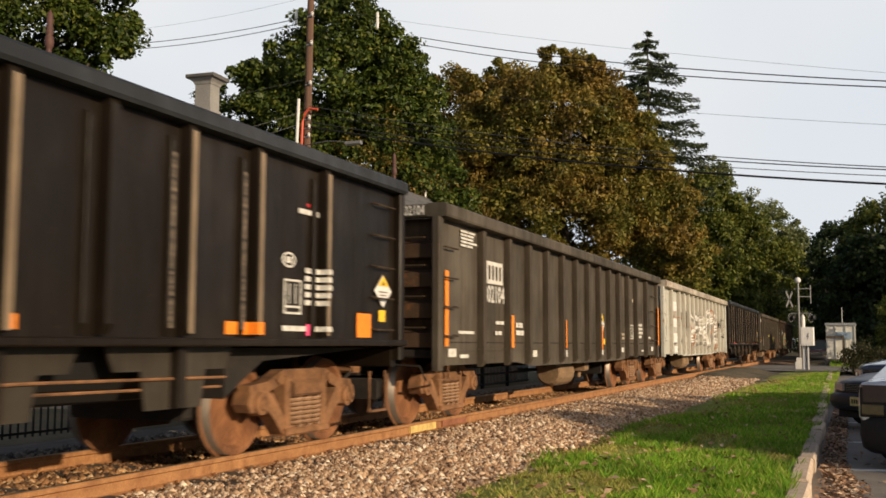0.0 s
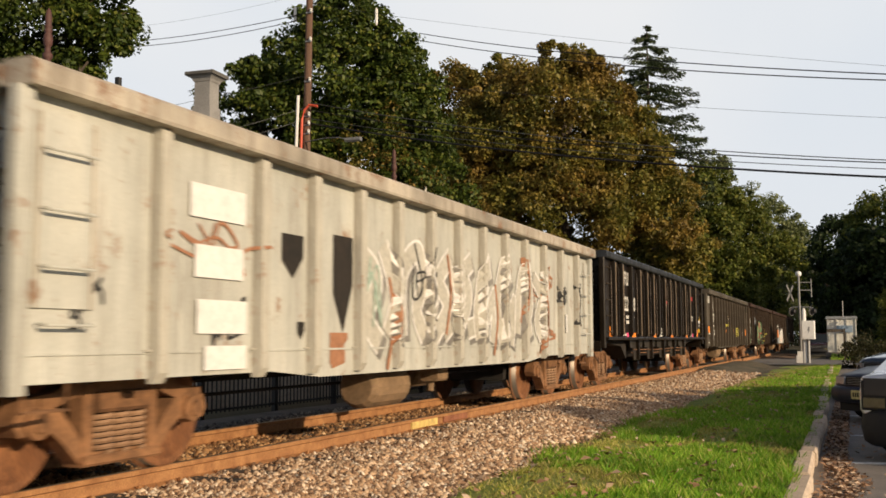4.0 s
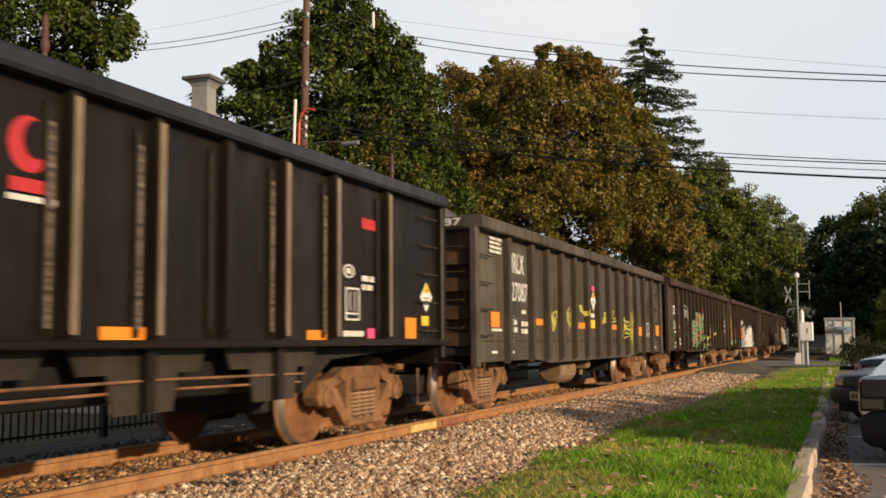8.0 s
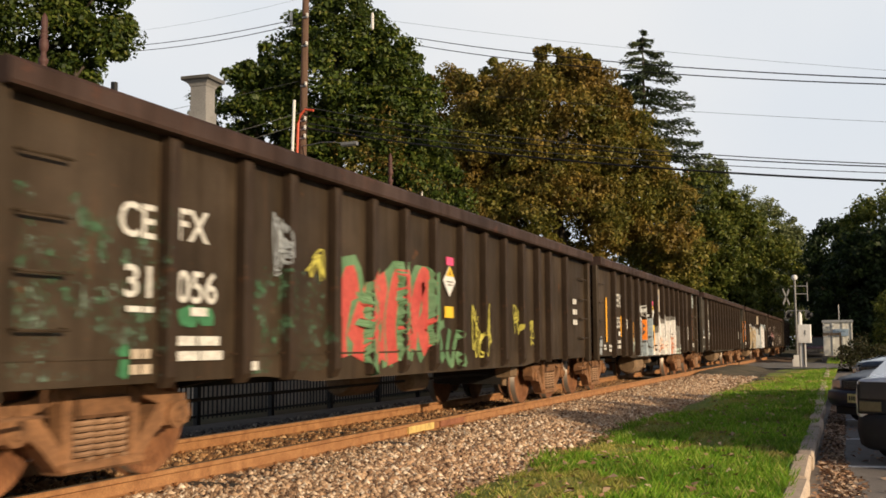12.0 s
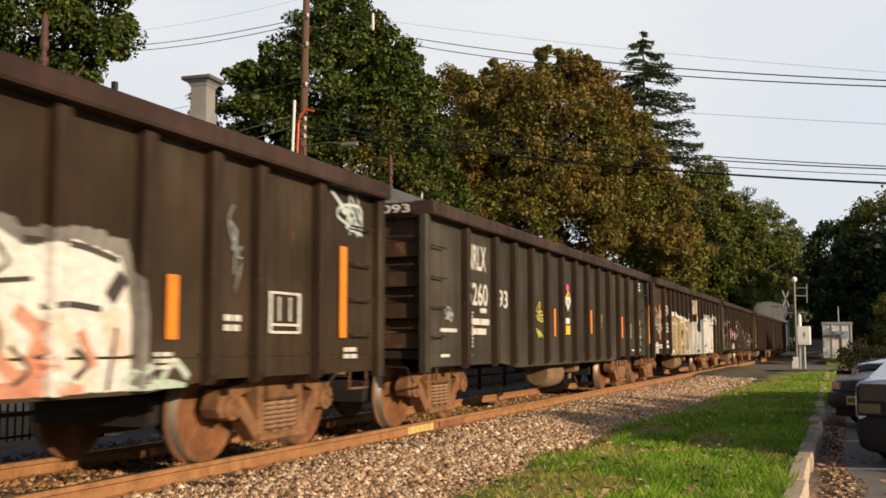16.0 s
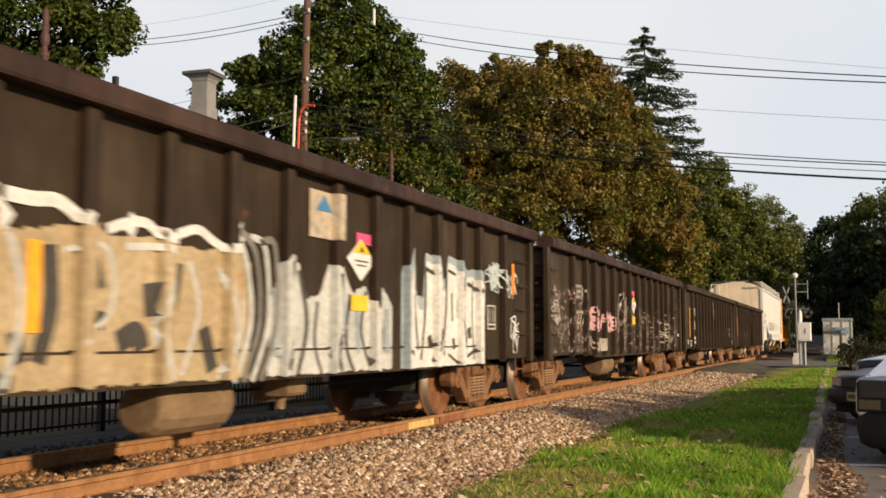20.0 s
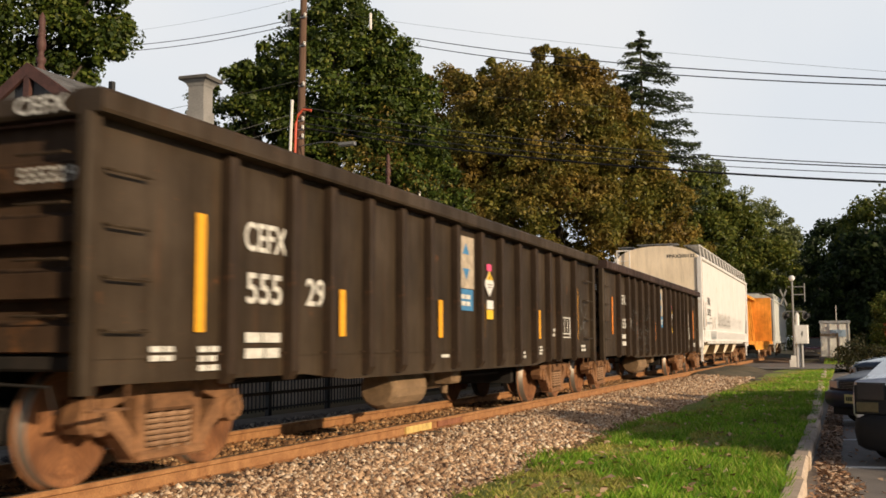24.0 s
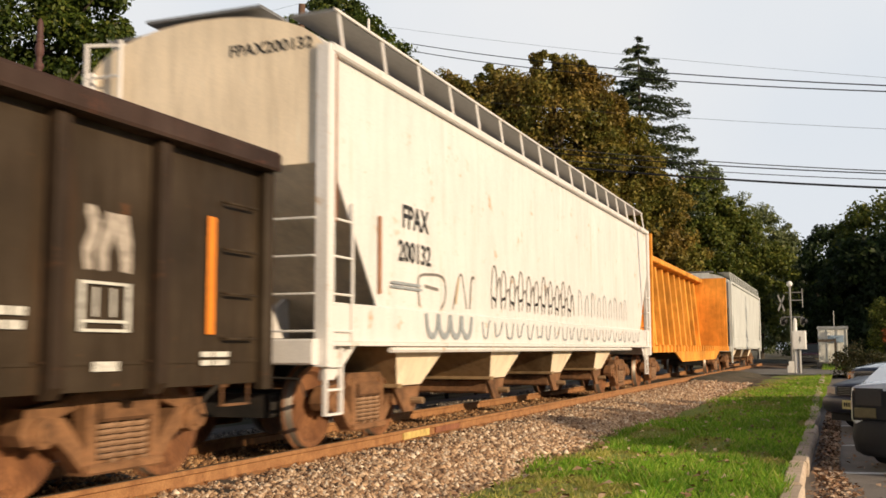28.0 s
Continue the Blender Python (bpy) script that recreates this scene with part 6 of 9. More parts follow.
    bm_ = Mesh()
    rows_ = [(bumper[0], 0.90, 0.07), (bumper[0] + 0.05, 0.97, 0.02), ((bumper[0] + bumper[1]) / 2, 1.0, 0.0), (bumper[1] - 0.04, 0.985, 0.01), (bumper[1], 0.94, 0.05)]
    for z, k, back in rows_:
        bm_.v += [(x * hw * k, y + back, z) for x, y in curve]
    nc = len(curve)
    bm_.f = [(r * nc + i, r * nc + i + 1, (r + 1) * nc + i + 1, (r + 1) * nc + i) for r in range(4) for i in range(nc - 1)] + [tuple(range(nc - 1, -1, -1)), tuple(range(4 * nc, 5 * nc)), (0, nc, 2 * nc, 3 * nc, 4 * nc, 5 * nc - 1, 4 * nc - 1, 3 * nc - 1, 2 * nc - 1, nc - 1)]
    part("bumper", bm_, M_TRIM if boxy else paint, car, "black plastic bumper" if boxy else "", smooth=True)
    part("lower_valance", Mesh().prism([(-hw * 0.86, 0.30), (-hw * 0.7, 0.06), (hw * 0.7, 0.06), (hw * 0.86, 0.30)], 2, 0.18, bumper[0] + 0.03), M_TRIM, car, "black lower valance")
    if boxy:
        part("fascia", Mesh().box(-hw * 0.87, hw * 0.87, -0.025, 0.05, bumper[1], hood_front - 0.09, 0.015), M_TRIM, car, "black front fascia")
    gr = part("grille", Mesh().box(-hw * 0.42, hw * 0.42, -0.04, 0.06, lamp_z - 0.085, lamp_z + 0.07, 0.02), M_TRIM, car, "dark grille")
    for k in range(5):
        part("grille_bar", Mesh().box(-hw * 0.40, hw * 0.40, -0.045, -0.036, lamp_z - 0.07 + k * 0.028, lamp_z - 0.065 + k * 0.028), M_GALV, gr)
    for sx in (-1, 1):
        hl = Mesh().prism([(sx * hw * 0.48, -0.045 if boxy else -0.03), (sx * hw * 0.82, -0.045 if boxy else 0.09), (sx * hw * 0.93, 0.10 if boxy else 0.24), (sx * hw * 0.88, 0.30), (sx * hw * 0.46, 0.1)], 2, lamp_z - (0.10 if boxy else 0.07), lamp_z + (0.10 if boxy else 0.055))
        part("headlight", hl, M_DARKLAMP if boxy else M_CLEARLAMP, car, "dark headlight glass" if boxy else "clear headlight")
        if boxy:
            part("turn_signal", Mesh().box(sx * hw * 0.70 - 0.13, sx * hw * 0.70 + 0.13, -0.04, 0.05, lamp_z - 0.25, lamp_z - 0.13, 0.01), plain("smoked_lens", (0.17, 0.145, 0.085), 0.25), car, "pale indicator lens")
        part("mirror", Mesh().box(sx * (hw + 0.07) - 0.08, sx * (hw + 0.07) + 0.08, wind + 0.35, wind + 0.43, belt - 0.04, belt + 0.07, 0.02), paint, car)
        for y in (0.85, L - 1.0):
            wh = part("wheel", Mesh().lathe([(0.0, 0.02), (0.19, 0.03), (0.21, 0.0), (0.21, -0.02), (0.31, -0.02), (0.335, -0.05), (0.335, -0.19), (0.0, -0.2)], 22, axis=0), M_TYRE, car, at=(sx * (hw - 0.0), y, 0.335, 0, 0, 0 if sx > 0 else 180))
            part("rim", Mesh().lathe([(0.0, 0.03), (0.06, 0.035), (0.17, 0.02), (0.2, 0.03), (0.2, 0.0), (0.0, 0.0)], 16, axis=0), M_GALV, wh)
    if not plate:
        return
    pl = part("number_plate", Mesh().box(-0.16, 0.16, -0.150, -0.132, bumper[1] - 0.20, bumper[1] - 0.05), plain("plate_yellow", (0.62, 0.55, 0.25), 0.5), car, "pale yellow plate")
    for k in range(5):
        part("plate_bar", Mesh().box(-0.12 + k * 0.05, -0.09 + k * 0.05, -0.154, -0.1505, bumper[1] - 0.16, bumper[1] - 0.09), M_TRIM, pl)


def car_paint(name, c, rough=0.25, coat=0.8):
    m, nt, p = nodes_of(name)
    n = noise_tex(nt, 60, 3)
    nt.links.new(mix(nt, 1.0, c, ramp(nt, n, [(0.2, (0.9, 0.9, 0.9)), (0.8, (1.05, 1.05, 1.05))]), "MULTIPLY"), p.inputs["Base Color"])
    p.inputs["Roughness"].default_value, p.inputs["Coat Weight"].default_value = rough, coat
    return m


M_NAVY, M_SILVER, M_CHARCOAL = car_paint("navy_car_paint", (0.022, 0.024, 0.045), 0.42, 0.15), car_paint("pale_silver_paint", (0.78, 0.80, 0.84), 0.2), car_paint("charcoal_car_paint", (0.05, 0.055, 0.06))
vehicle("utility_vehicle", "pale silver utility vehicle with black bumper by the kerb", (0.81, 12.75, -0.35), 1.86, 4.6, M_SILVER, 1.31, 1.02, 1.27, 1.78, 1.25, 0.86, (0.16, 0.58), True, -27)
vehicle("sedan", "dark navy sedan with oval grille parked at the kerb", (0.17, 18.65, -0.35), 1.84, 5.0, M_NAVY, 0.98, 0.82, 1.0, 1.42, 1.45, 0.71, (0.32, 0.60), False, -46)
vehicle("sedan", "charcoal sedan parked behind the navy one", (0.52, 24.2, -0.35), 1.80, 4.8, M_CHARCOAL, 1.14, 1.0, 1.14, 1.58, 1.40, 0.82, (0.38, 0.68), False, -46)
vehicle("pickup_truck", "dark maroon pickup waiting beyond the crossing", (-2.45, 78.0, -0.30), 1.95, 5.2, car_paint("maroon_paint", (0.030, 0.010, 0.014)), 1.1, 1.0, 1.12, 1.75, 1.3, 0.78, (0.36, 0.6), True, 0.0, False)

# unseen trees on the right, set to shade lawn, far track and wood
for x, y, h, w, s in ((20.0, 7.5, 6.9, 2.5, 51), (20.0, 10.1, 7.0, 2.5, 52), (20.5, 13.5, 6.9, 2.5, 53), (20.0, 16.9, 6.5, 2.4, 54), (18.0, 82.0, 15.0, 5.0, 56), (29.0, 89.0, 19.0, 6.0, 58), (29.0, 100.0, 19.5, 6.0, 59), (29.0, 111.0, 19.5, 6.0, 60)):
    shade_tree(x, y, h, w, s)


# ---- markings and scrawls on the cars' near sides ----
M_YELPAINT = plain("yellow_spray", (0.54, 0.49, 0.09), 0.6, 0, 0.3)
M_GREENPAINT = plain("green_spray", (0.05, 0.20, 0.085), 0.65, 0, 0.45)
M_GREYPAINT = plain("grey_blue_spray", (0.34, 0.37, 0.39), 0.65, 0, 0.45)
M_ICEPAINT = plain("pale_ice_spray", (0.55, 0.63, 0.62), 0.65, 0, 0.35)
M_ROSEPAINT = plain("faded_rose_spray", (0.36, 0.23, 0.21), 0.7, 0, 0.5)
M_FADEPAINT = plain("faded_white_spray", (0.45, 0.39, 0.33), 0.7, 0, 0.55)
M_RUSTPAINT = plain("rust_orange_paint", (0.36, 0.17, 0.09), 0.7, 0, 0.4)
M_RUSTBLEED = plain("rust_bleed", (0.60, 0.44, 0.26), 0.7, 0, 0.35)
M_DRAWN = plain("thin_grey_marker", (0.22, 0.20, 0.18), 0.7, 0, 0.4)
M_TEALPAINT = plain("faded_teal_paint", (0.36, 0.46, 0.38), 0.7, 0, 0.4)

M_SPRAYWHITE = grained("sprayed_white", (0.66, 0.64, 0.60), (0.76, 0.74, 0.71), 1.4, 0.65, 14, 0.05, 0.002)
M_SPRAYPEACH = grained("sprayed_peach", (0.70, 0.50, 0.36), (0.74, 0.68, 0.60), 1.4, 0.65, 14, 0.05, 0.002)
M_SPRAYTAN = grained("sprayed_tan", (0.38, 0.28, 0.155), (0.50, 0.39, 0.24), 1.4, 0.65, 14, 0.05, 0.002)
M_SPRAYBLUE = grained("sprayed_blue_grey", (0.28, 0.335, 0.36), (0.40, 0.455, 0.475), 1.4, 0.65, 14, 0.05, 0.002)
M_SPRAYRED = grained("sprayed_red", (0.44, 0.05, 0.04), (0.55, 0.10, 0.075), 1.4, 0.65, 14, 0.05, 0.002)
M_SPRAYGREEN = grained("sprayed_green", (0.07, 0.17, 0.075), (0.15, 0.27, 0.13), 1.4, 0.65, 14, 0.05, 0.002)
M_SPRAYDARK = grained("sprayed_dark", (0.035, 0.03, 0.025), (0.08, 0.07, 0.06), 1.4, 0.65, 14, 0.05, 0.002)
M_SPRAYPALE = grained("sprayed_pale_grey", (0.46, 0.47, 0.45), (0.60, 0.60, 0.57), 1.4, 0.65, 14, 0.05, 0.002)
M_SPRAYPINK = grained("sprayed_pink", (0.55, 0.28, 0.29), (0.66, 0.42, 0.42), 1.4, 0.65, 14, 0.05, 0.002)
M_SPRAYBEIGE = grained("sprayed_beige", (0.40, 0.375, 0.31), (0.50, 0.48, 0.42), 1.4, 0.65, 14, 0.05, 0.002)
M_SPRAYCORAL = grained("sprayed_coral", (0.50, 0.19, 0.11), (0.62, 0.36, 0.25), 1.4, 0.65, 14, 0.05, 0.002)
M_SPRAYMINT = grained("sprayed_mint", (0.36, 0.46, 0.38), (0.48, 0.56, 0.48), 1.4, 0.65, 14, 0.05, 0.002)
M_SPRAYSHADE = grained("sprayed_shade", (0.15, 0.14, 0.125), (0.25, 0.235, 0.21), 1.4, 0.65, 14, 0.05, 0.002)

CAR_POSTS = {}
for c_, p_, deep_, half_ in ((car_0, POSTS_T, 0.115, 0.06), (car_1, POSTS_D, 0.105, 0.085), (car_2, POSTS_C, 0.105, 0.085), (car_3, POSTS_T, 0.115, 0.06), (car_4, POSTS_A, 0.105, 0.085),
                             (car_5, POSTS_B, 0.105, 0.085), (car_6, POSTS_B, 0.105, 0.085), (car_7, POSTS_A, 0.105, 0.085), (car_8, POSTS_B, 0.105, 0.085), (car_9, POSTS_B, 0.105, 0.085),
                             (car_10, POSTS_B, 0.105, 0.085), (car_11, POSTS_B, 0.105, 0.085), (car_12, [], 0, 0)):
    CAR_POSTS[c_[0].name] = (p_, deep_, half_, 1.5 if c_ is not car_12 else 1.55)
LAYER = [0]


def skin(car, d):
    """How far out the car's side lies at d metres from its near end: the sheet, or a post's flank or face."""
    ps, deep, half, base = CAR_POSTS[car[0].name]
    w = 0.05 if half < 0.07 else 0.07
    for p in ps:
        a = abs(d - p)
        if a < w:
            return base + 0.006 + np.interp(a, [0, w * 0.76, w * 0.88, w], [deep, deep, deep * 0.93, 0.0])
    return base + 0.006


def cuts_of(car, d0, d1):
    """Where a strip from d0 to d1 must bend to follow the posts."""
    ps, _, half, _ = CAR_POSTS[car[0].name]
    w = 0.05 if half < 0.07 else 0.07
    return sorted({d0, d1} | {p + s * w * k for p in ps for s in (-1, 1) for k in (0.76, 0.88, 1.0) if d0 < p + s * w * k < d1})


def flat(name, car, polys, mat, lift=0.0, label="", stiff=False, layer=None):
    """Thin paint or sticker: polygons of (d, z), bent over the posts that they cross unless stiff."""
    LAYER[0] = (LAYER[0] + 1) % 12
    m, h = Mesh(), car[1]
    up = lift + (LAYER[0] * 0.0004 if layer is None else layer)
    for poly in polys:
        ds, zs = sorted({p[0] for p in poly}), sorted({p[1] for p in poly})
        if stiff:
            x = skin(car, sum(p[0] for p in poly) / len(poly)) + up
            m.add([(x, d - h, z) for d, z in poly], [tuple(range(len(poly)))])
        elif len(poly) == 4 and len(ds) == 2 and len(zs) == 2:
            c = cuts_of(car, ds[0], ds[1])
            for a, b in zip(c, c[1:]):
                m.add([(skin(car, d) + up, d - h, z) for d, z in ((a, zs[0]), (b, zs[0]), (b, zs[1]), (a, zs[1]))], [(0, 1, 2, 3)])
        else:
            m.add([(skin(car, d) + up, d - h, z) for d, z in poly], [tuple(range(len(poly)))])
    me = m.data(name, mat)
    for p in me.polygons:
        if p.normal.x < 0:
            p.flip()
    return part(name, me, None, car[0], label)


def decal(car, d0, d1, z0, z1, mat, name="sticker"):
    return flat(name, car, [[(d0, z0), (d1, z0), (d1, z1), (d0, z1)]], mat, 0.014)


def placard(car, d0, d1, z0, z1, mat):
    dm, zm = (d0 + d1) / 2, (z0 + z1) / 2
    w = (d1 - d0) / 2
    p = flat("placard", car, [[(dm - w, zm), (dm, z0), (dm + w, zm), (dm, z1)]], mat, 0.020, "white diamond placard", True)
    x, y, up = skin(car, dm), dm - car[1], z1 - zm
    part("placard_top", Mesh().prism([(y - w * 0.62, zm + up * 0.30), (y + w * 0.62, zm + up * 0.30), (y, zm + up * 0.94)], 0, x + 0.027, x + 0.030), M_YELLOW, p)
    part("placard_mark", Mesh().prism([(y - w * 0.16, zm + up * 0.36), (y + w * 0.14, zm + up * 0.36), (y + w * 0.06, zm + up * 0.62), (y - w * 0.08, zm + up * 0.54)], 0, x + 0.0305, x + 0.032), M_BLACKTEXT, p)
    for k in (0, 1):
        part("small_print", Mesh().box(x + 0.027, x + 0.029, y - w * (0.5 - k * 0.15), y + w * (0.5 - k * 0.15), zm - up * (0.10 + k * 0.2), zm - up * (0.02 + k * 0.2)), M_DRAWN, p)


def triangle(car, d0, d1, z0, z1, mat):
    flat("triangle_mark", car, [[(d0, z0), (d1, z0), ((d0 + d1) / 2, z1)]], mat, 0.021, "", True)


def triangle_down(car, d0, d1, z0, z1, mat):
    flat("triangle_mark", car, [[((d0 + d1) / 2, z0), (d1, z1), (d0, z1)]], mat, 0.021, "", True)


def wedge_mark(car, d0, d1, z0, z1, mat):
    flat("dark_patch", car, [[((d0 + d1) / 2, z0), (d1, z0 + (z1 - z0) * 0.5), (d1, z1), (d0, z1), (d0, z0 + (z1 - z0) * 0.4)]], mat)


def ring_mark(car, d0, d1, z0, z1, mat):
    dm, zm, r, q = (d0 + d1) / 2, (z0 + z1) / 2, (d1 - d0) / 2, (z1 - z0) / 2
    pts = [(math.cos(k * math.tau / 16), math.sin(k * math.tau / 16)) for k in range(17)]
    flat("round_mark", car, [[(dm + a[0] * r, zm + a[1] * q), (dm + b[0] * r, zm + b[1] * q), (dm + b[0] * r * 0.75, zm + b[1] * q * 0.75), (dm + a[0] * r * 0.75, zm + a[1] * q * 0.75)] for a, b in zip(pts, pts[1:])]
         + [[(dm - r * 0.4, zm - q * 0.4), (dm + r * 0.4, zm - q * 0.4), (dm + r * 0.4, zm + q * 0.4), (dm - r * 0.4, zm + q * 0.4)]], mat)


def disc_mark(car, d0, d1, z0, z1, mat):
    dm, zm, r, q = (d0 + d1) / 2, (z0 + z1) / 2, (d1 - d0) / 2, (z1 - z0) / 2
    flat("round_mark", car, [[(dm + math.cos(k * math.tau / 16) * r, zm + math.sin(k * math.tau / 16) * q) for k in range(16)]], mat)


def frame_mark(car, d0, d1, z0, z1, mat):
    w, v = (d1 - d0) * 0.09, (z1 - z0) * 0.06
    ob = flat("data_box", car, [[(d0, z0), (d1, z0), (d1, z0 + v), (d0, z0 + v)], [(d0, z1 - v), (d1, z1 - v), (d1, z1), (d0, z1)], [(d0, z0 + v), (d0 + w, z0 + v), (d0 + w, z1 - v), (d0, z1 - v)],
                                [(d1 - w, z0 + v), (d1, z0 + v), (d1, z1 - v), (d1 - w, z1 - v)], [(d0 + w, z0 + 3 * v), (d1 - w, z0 + 3 * v), (d1 - w, z0 + 4 * v), (d0 + w, z0 + 4 * v)]], mat, 0.021)
    for f0, f1 in ((0.28, 0.34), (0.62, 0.68)):
        flat("data_column", car, [[(d0 + (d1 - d0) * f0, z0 + 5 * v), (d0 + (d1 - d0) * f1, z0 + 5 * v), (d0 + (d1 - d0) * f1, z1 - 2 * v), (d0 + (d1 - d0) * f0, z1 - 2 * v)]], mat, 0.021)


def text_bars(car, d0, d1, z0, z1, mat, rows):
    g = random.Random(int(d0 * 1000) + rows)
    step = (z1 - z0) / rows
    for k in range(rows):
        a, b = d0, d1 - (d1 - d0) * g.uniform(0, 0.25)
        cut = a + (b - a) * g.uniform(0.4, 0.6)
        zz = z1 - (k + 0.5) * step
        hgt = min(0.05, step * 0.32)
        for p, q in ((a, cut - 0.012), (cut + 0.012, b)):
            flat("small_print", car, [[(p, zz - hgt), (q, zz - hgt), (q, zz + hgt), (p, zz + hgt)]], mat, 0.021)


def text_column(car, d0, d1, z0, z1, mat, rows):
    step = (z1 - z0) / rows
    for k in range(rows):
        d2 = d1 - (k % 3) * 0.01
        flat("small_print", car, [[(d0, z0 + k * step), (d2, z0 + k * step), (d2, z0 + (k + 0.62) * step), (d0, z0 + (k + 0.62) * step)]], mat, 0.021)


def words(name, text, mat, parent, at, width, height):
    """Painted lettering of a given size, in the built-in font."""
    cu = bpy.data.curves.new(name, "FONT")
    cu.body, cu.resolution_u, cu.offset = text, 3, 0.018
    tmp = bpy.data.objects.new(name, cu)
    me = bpy.data.meshes.new_from_object(tmp)
    bpy.data.objects.remove(tmp)
    co = np.array([v.co[:] for v in me.vertices])
    lo, hi = co.min(0), co.max(0)
    co[:, 0] = (co[:, 0] - lo[0]) / (hi[0] - lo[0]) * width
    co[:, 1] = (co[:, 1] - lo[1]) / (hi[1] - lo[1]) * height
    co[:, 2] = 0
    me.vertices.foreach_set("co", co.astype(np.float32).ravel())
    me.materials.append(mat)
    me.update()
    return part(name, me, None, parent, at=at)


SIDEWAYS = Matrix(((0, 0, 1, 0), (1, 0, 0, 0), (0, 1, 0, 0), (0, 0, 0, 1)))
ENDWAYS = Matrix(((1, 0, 0, 0), (0, 0, -1, 0), (0, 1, 0, 0), (0, 0, 0, 1)))


def lettering(car, d0, d1, z0, z1, mat, text):
    words("lettering", text, mat, car[0], Matrix.Translation((CAR_POSTS[car[0].name][3] + 0.012, d0 - car[1], z0)) @ SIDEWAYS, d1 - d0, z1 - z0)


def end_lettering(car, x0, x1, z0, z1, mat, text, out):
    words("end_lettering", text, mat, car[0], Matrix.Translation((x0, -car[1] - out, z0)) @ ENDWAYS, x1 - x0, z1 - z0)


def ribbon(pts, w, taper=True):
    """Quads along a smooth path of (d, z) points."""
    path = []
    n = len(pts)
    for i in range(n - 1):
        p0, p1, p2, p3 = pts[max(0, i - 1)], pts[i], pts[i + 1], pts[min(n - 1, i + 2)]
        for k in range(7):
            t = k / 7
            path.append(tuple(0.5 * (2 * p1[a] + (p2[a] - p0[a]) * t + (2 * p0[a] - 5 * p1[a] + 4 * p2[a] - p3[a]) * t * t + (3 * p1[a] - p0[a] - 3 * p2[a] + p3[a]) * t ** 3) for a in (0, 1)))
    path.append(pts[-1])
    left, right = [], []
    m = len(path)
    for i, p in enumerate(path):
        a, b = path[max(0, i - 1)], path[min(m - 1, i + 1)]
        dx, dz = b[0] - a[0], b[1] - a[1]
        ln = math.hypot(dx, dz) or 1
        ww = w * (0.75 + 0.25 * math.sin(math.pi * i / m)) if taper else w
        left.append((p[0] - dz / ln * ww / 2, p[1] + dx / ln * ww / 2))
        right.append((p[0] + dz / ln * ww / 2, p[1] - dx / ln * ww / 2))
    return [[left[i], right[i], right[i + 1], left[i + 1]] for i in range(m - 1)]


def inside(q, d0, d1, z0, z1):
    return [[(min(max(d, d0), d1), min(max(z, z0), z1)) for d, z in poly] for poly in q]


def scrawl(car, d0, d1, z0, z1, mat, count, seed):
    """Thin hurried spray-can strokes that cannot be read."""
    g = random.Random(seed)
    for k in range(count):
        a = d0 + (d1 - d0) * g.uniform(0, 0.55)
        wid = (d1 - d0) * g.uniform(0.4, 0.8)
        b0 = z0 + (z1 - z0) * g.uniform(0, 0.2)
        hgt = (z1 - z0) * g.uniform(0.6, 0.95)
        pts = [(a + wid * g.uniform(0, 1), b0 + hgt * g.uniform(0, 1)) for _ in range(g.randint(5, 8))]
        flat("spray_stroke", car, inside(ribbon(pts, min(g.uniform(0.022, 0.038), 0.035 * (d1 - d0) + 0.010)), d0, d1, z0, z1), mat, 0.007)


def paint_patch(car, d0, d1, z0, z1, mat, count, seed):
    """Broad uneven dabs of paint."""
    g = random.Random(seed)
    cell = (d1 - d0) / count
    for k in range(count):
        c = d0 + cell * (k + 0.5)
        pts = [(c + cell * g.uniform(-0.3, 0.3), z0 + (z1 - z0) * f) for f in (0.08, 0.35, 0.65, 0.92)]
        if g.random() < 0.4:
            pts += [(c + cell * 0.4, z0 + (z1 - z0) * g.uniform(0.5, 0.8))]
        flat("paint_patch", car, inside(ribbon(pts, cell * g.uniform(0.6, 1.0)), d0, d1, z0, z1), mat, 0.001)


def letter_paths(g, c0, c1, z0, z1):
    """The bones of one swollen sprayed shape: a bent upright and a hooked tail, no letter that can be read."""
    w, h = c1 - c0, z1 - z0
    j = lambda: g.uniform(-0.12, 0.12)
    forms = [
        [[(0.2, 0.05), (0.1, 0.45), (0.35, 0.95), (0.6, 0.7)], [(0.5, 0.3), (0.85, 0.55), (0.7, 0.05)]],
        [[(0.1, 0.9), (0.5, 0.6), (0.2, 0.3), (0.6, 0.05)], [(0.6, 0.95), (0.85, 0.5), (0.72, 0.1)]],
        [[(0.3, 0.95), (0.15, 0.4), (0.4, 0.08), (0.55, 0.5), (0.85, 0.9)], [(0.7, 0.35), (0.9, 0.05)]],
        [[(0.15, 0.1), (0.3, 0.7), (0.6, 0.95), (0.8, 0.6), (0.6, 0.35), (0.85, 0.08)]],
        [[(0.8, 0.95), (0.45, 0.75), (0.7, 0.45), (0.25, 0.1)], [(0.12, 0.85), (0.3, 0.5), (0.15, 0.3)], [(0.6, 0.12), (0.9, 0.25)]]]
    return [[(c0 + w * (u + j() * 0.7), z0 + h * min(1, max(0, v + j() * 0.5))) for u, v in path] for path in g.choice(forms)]


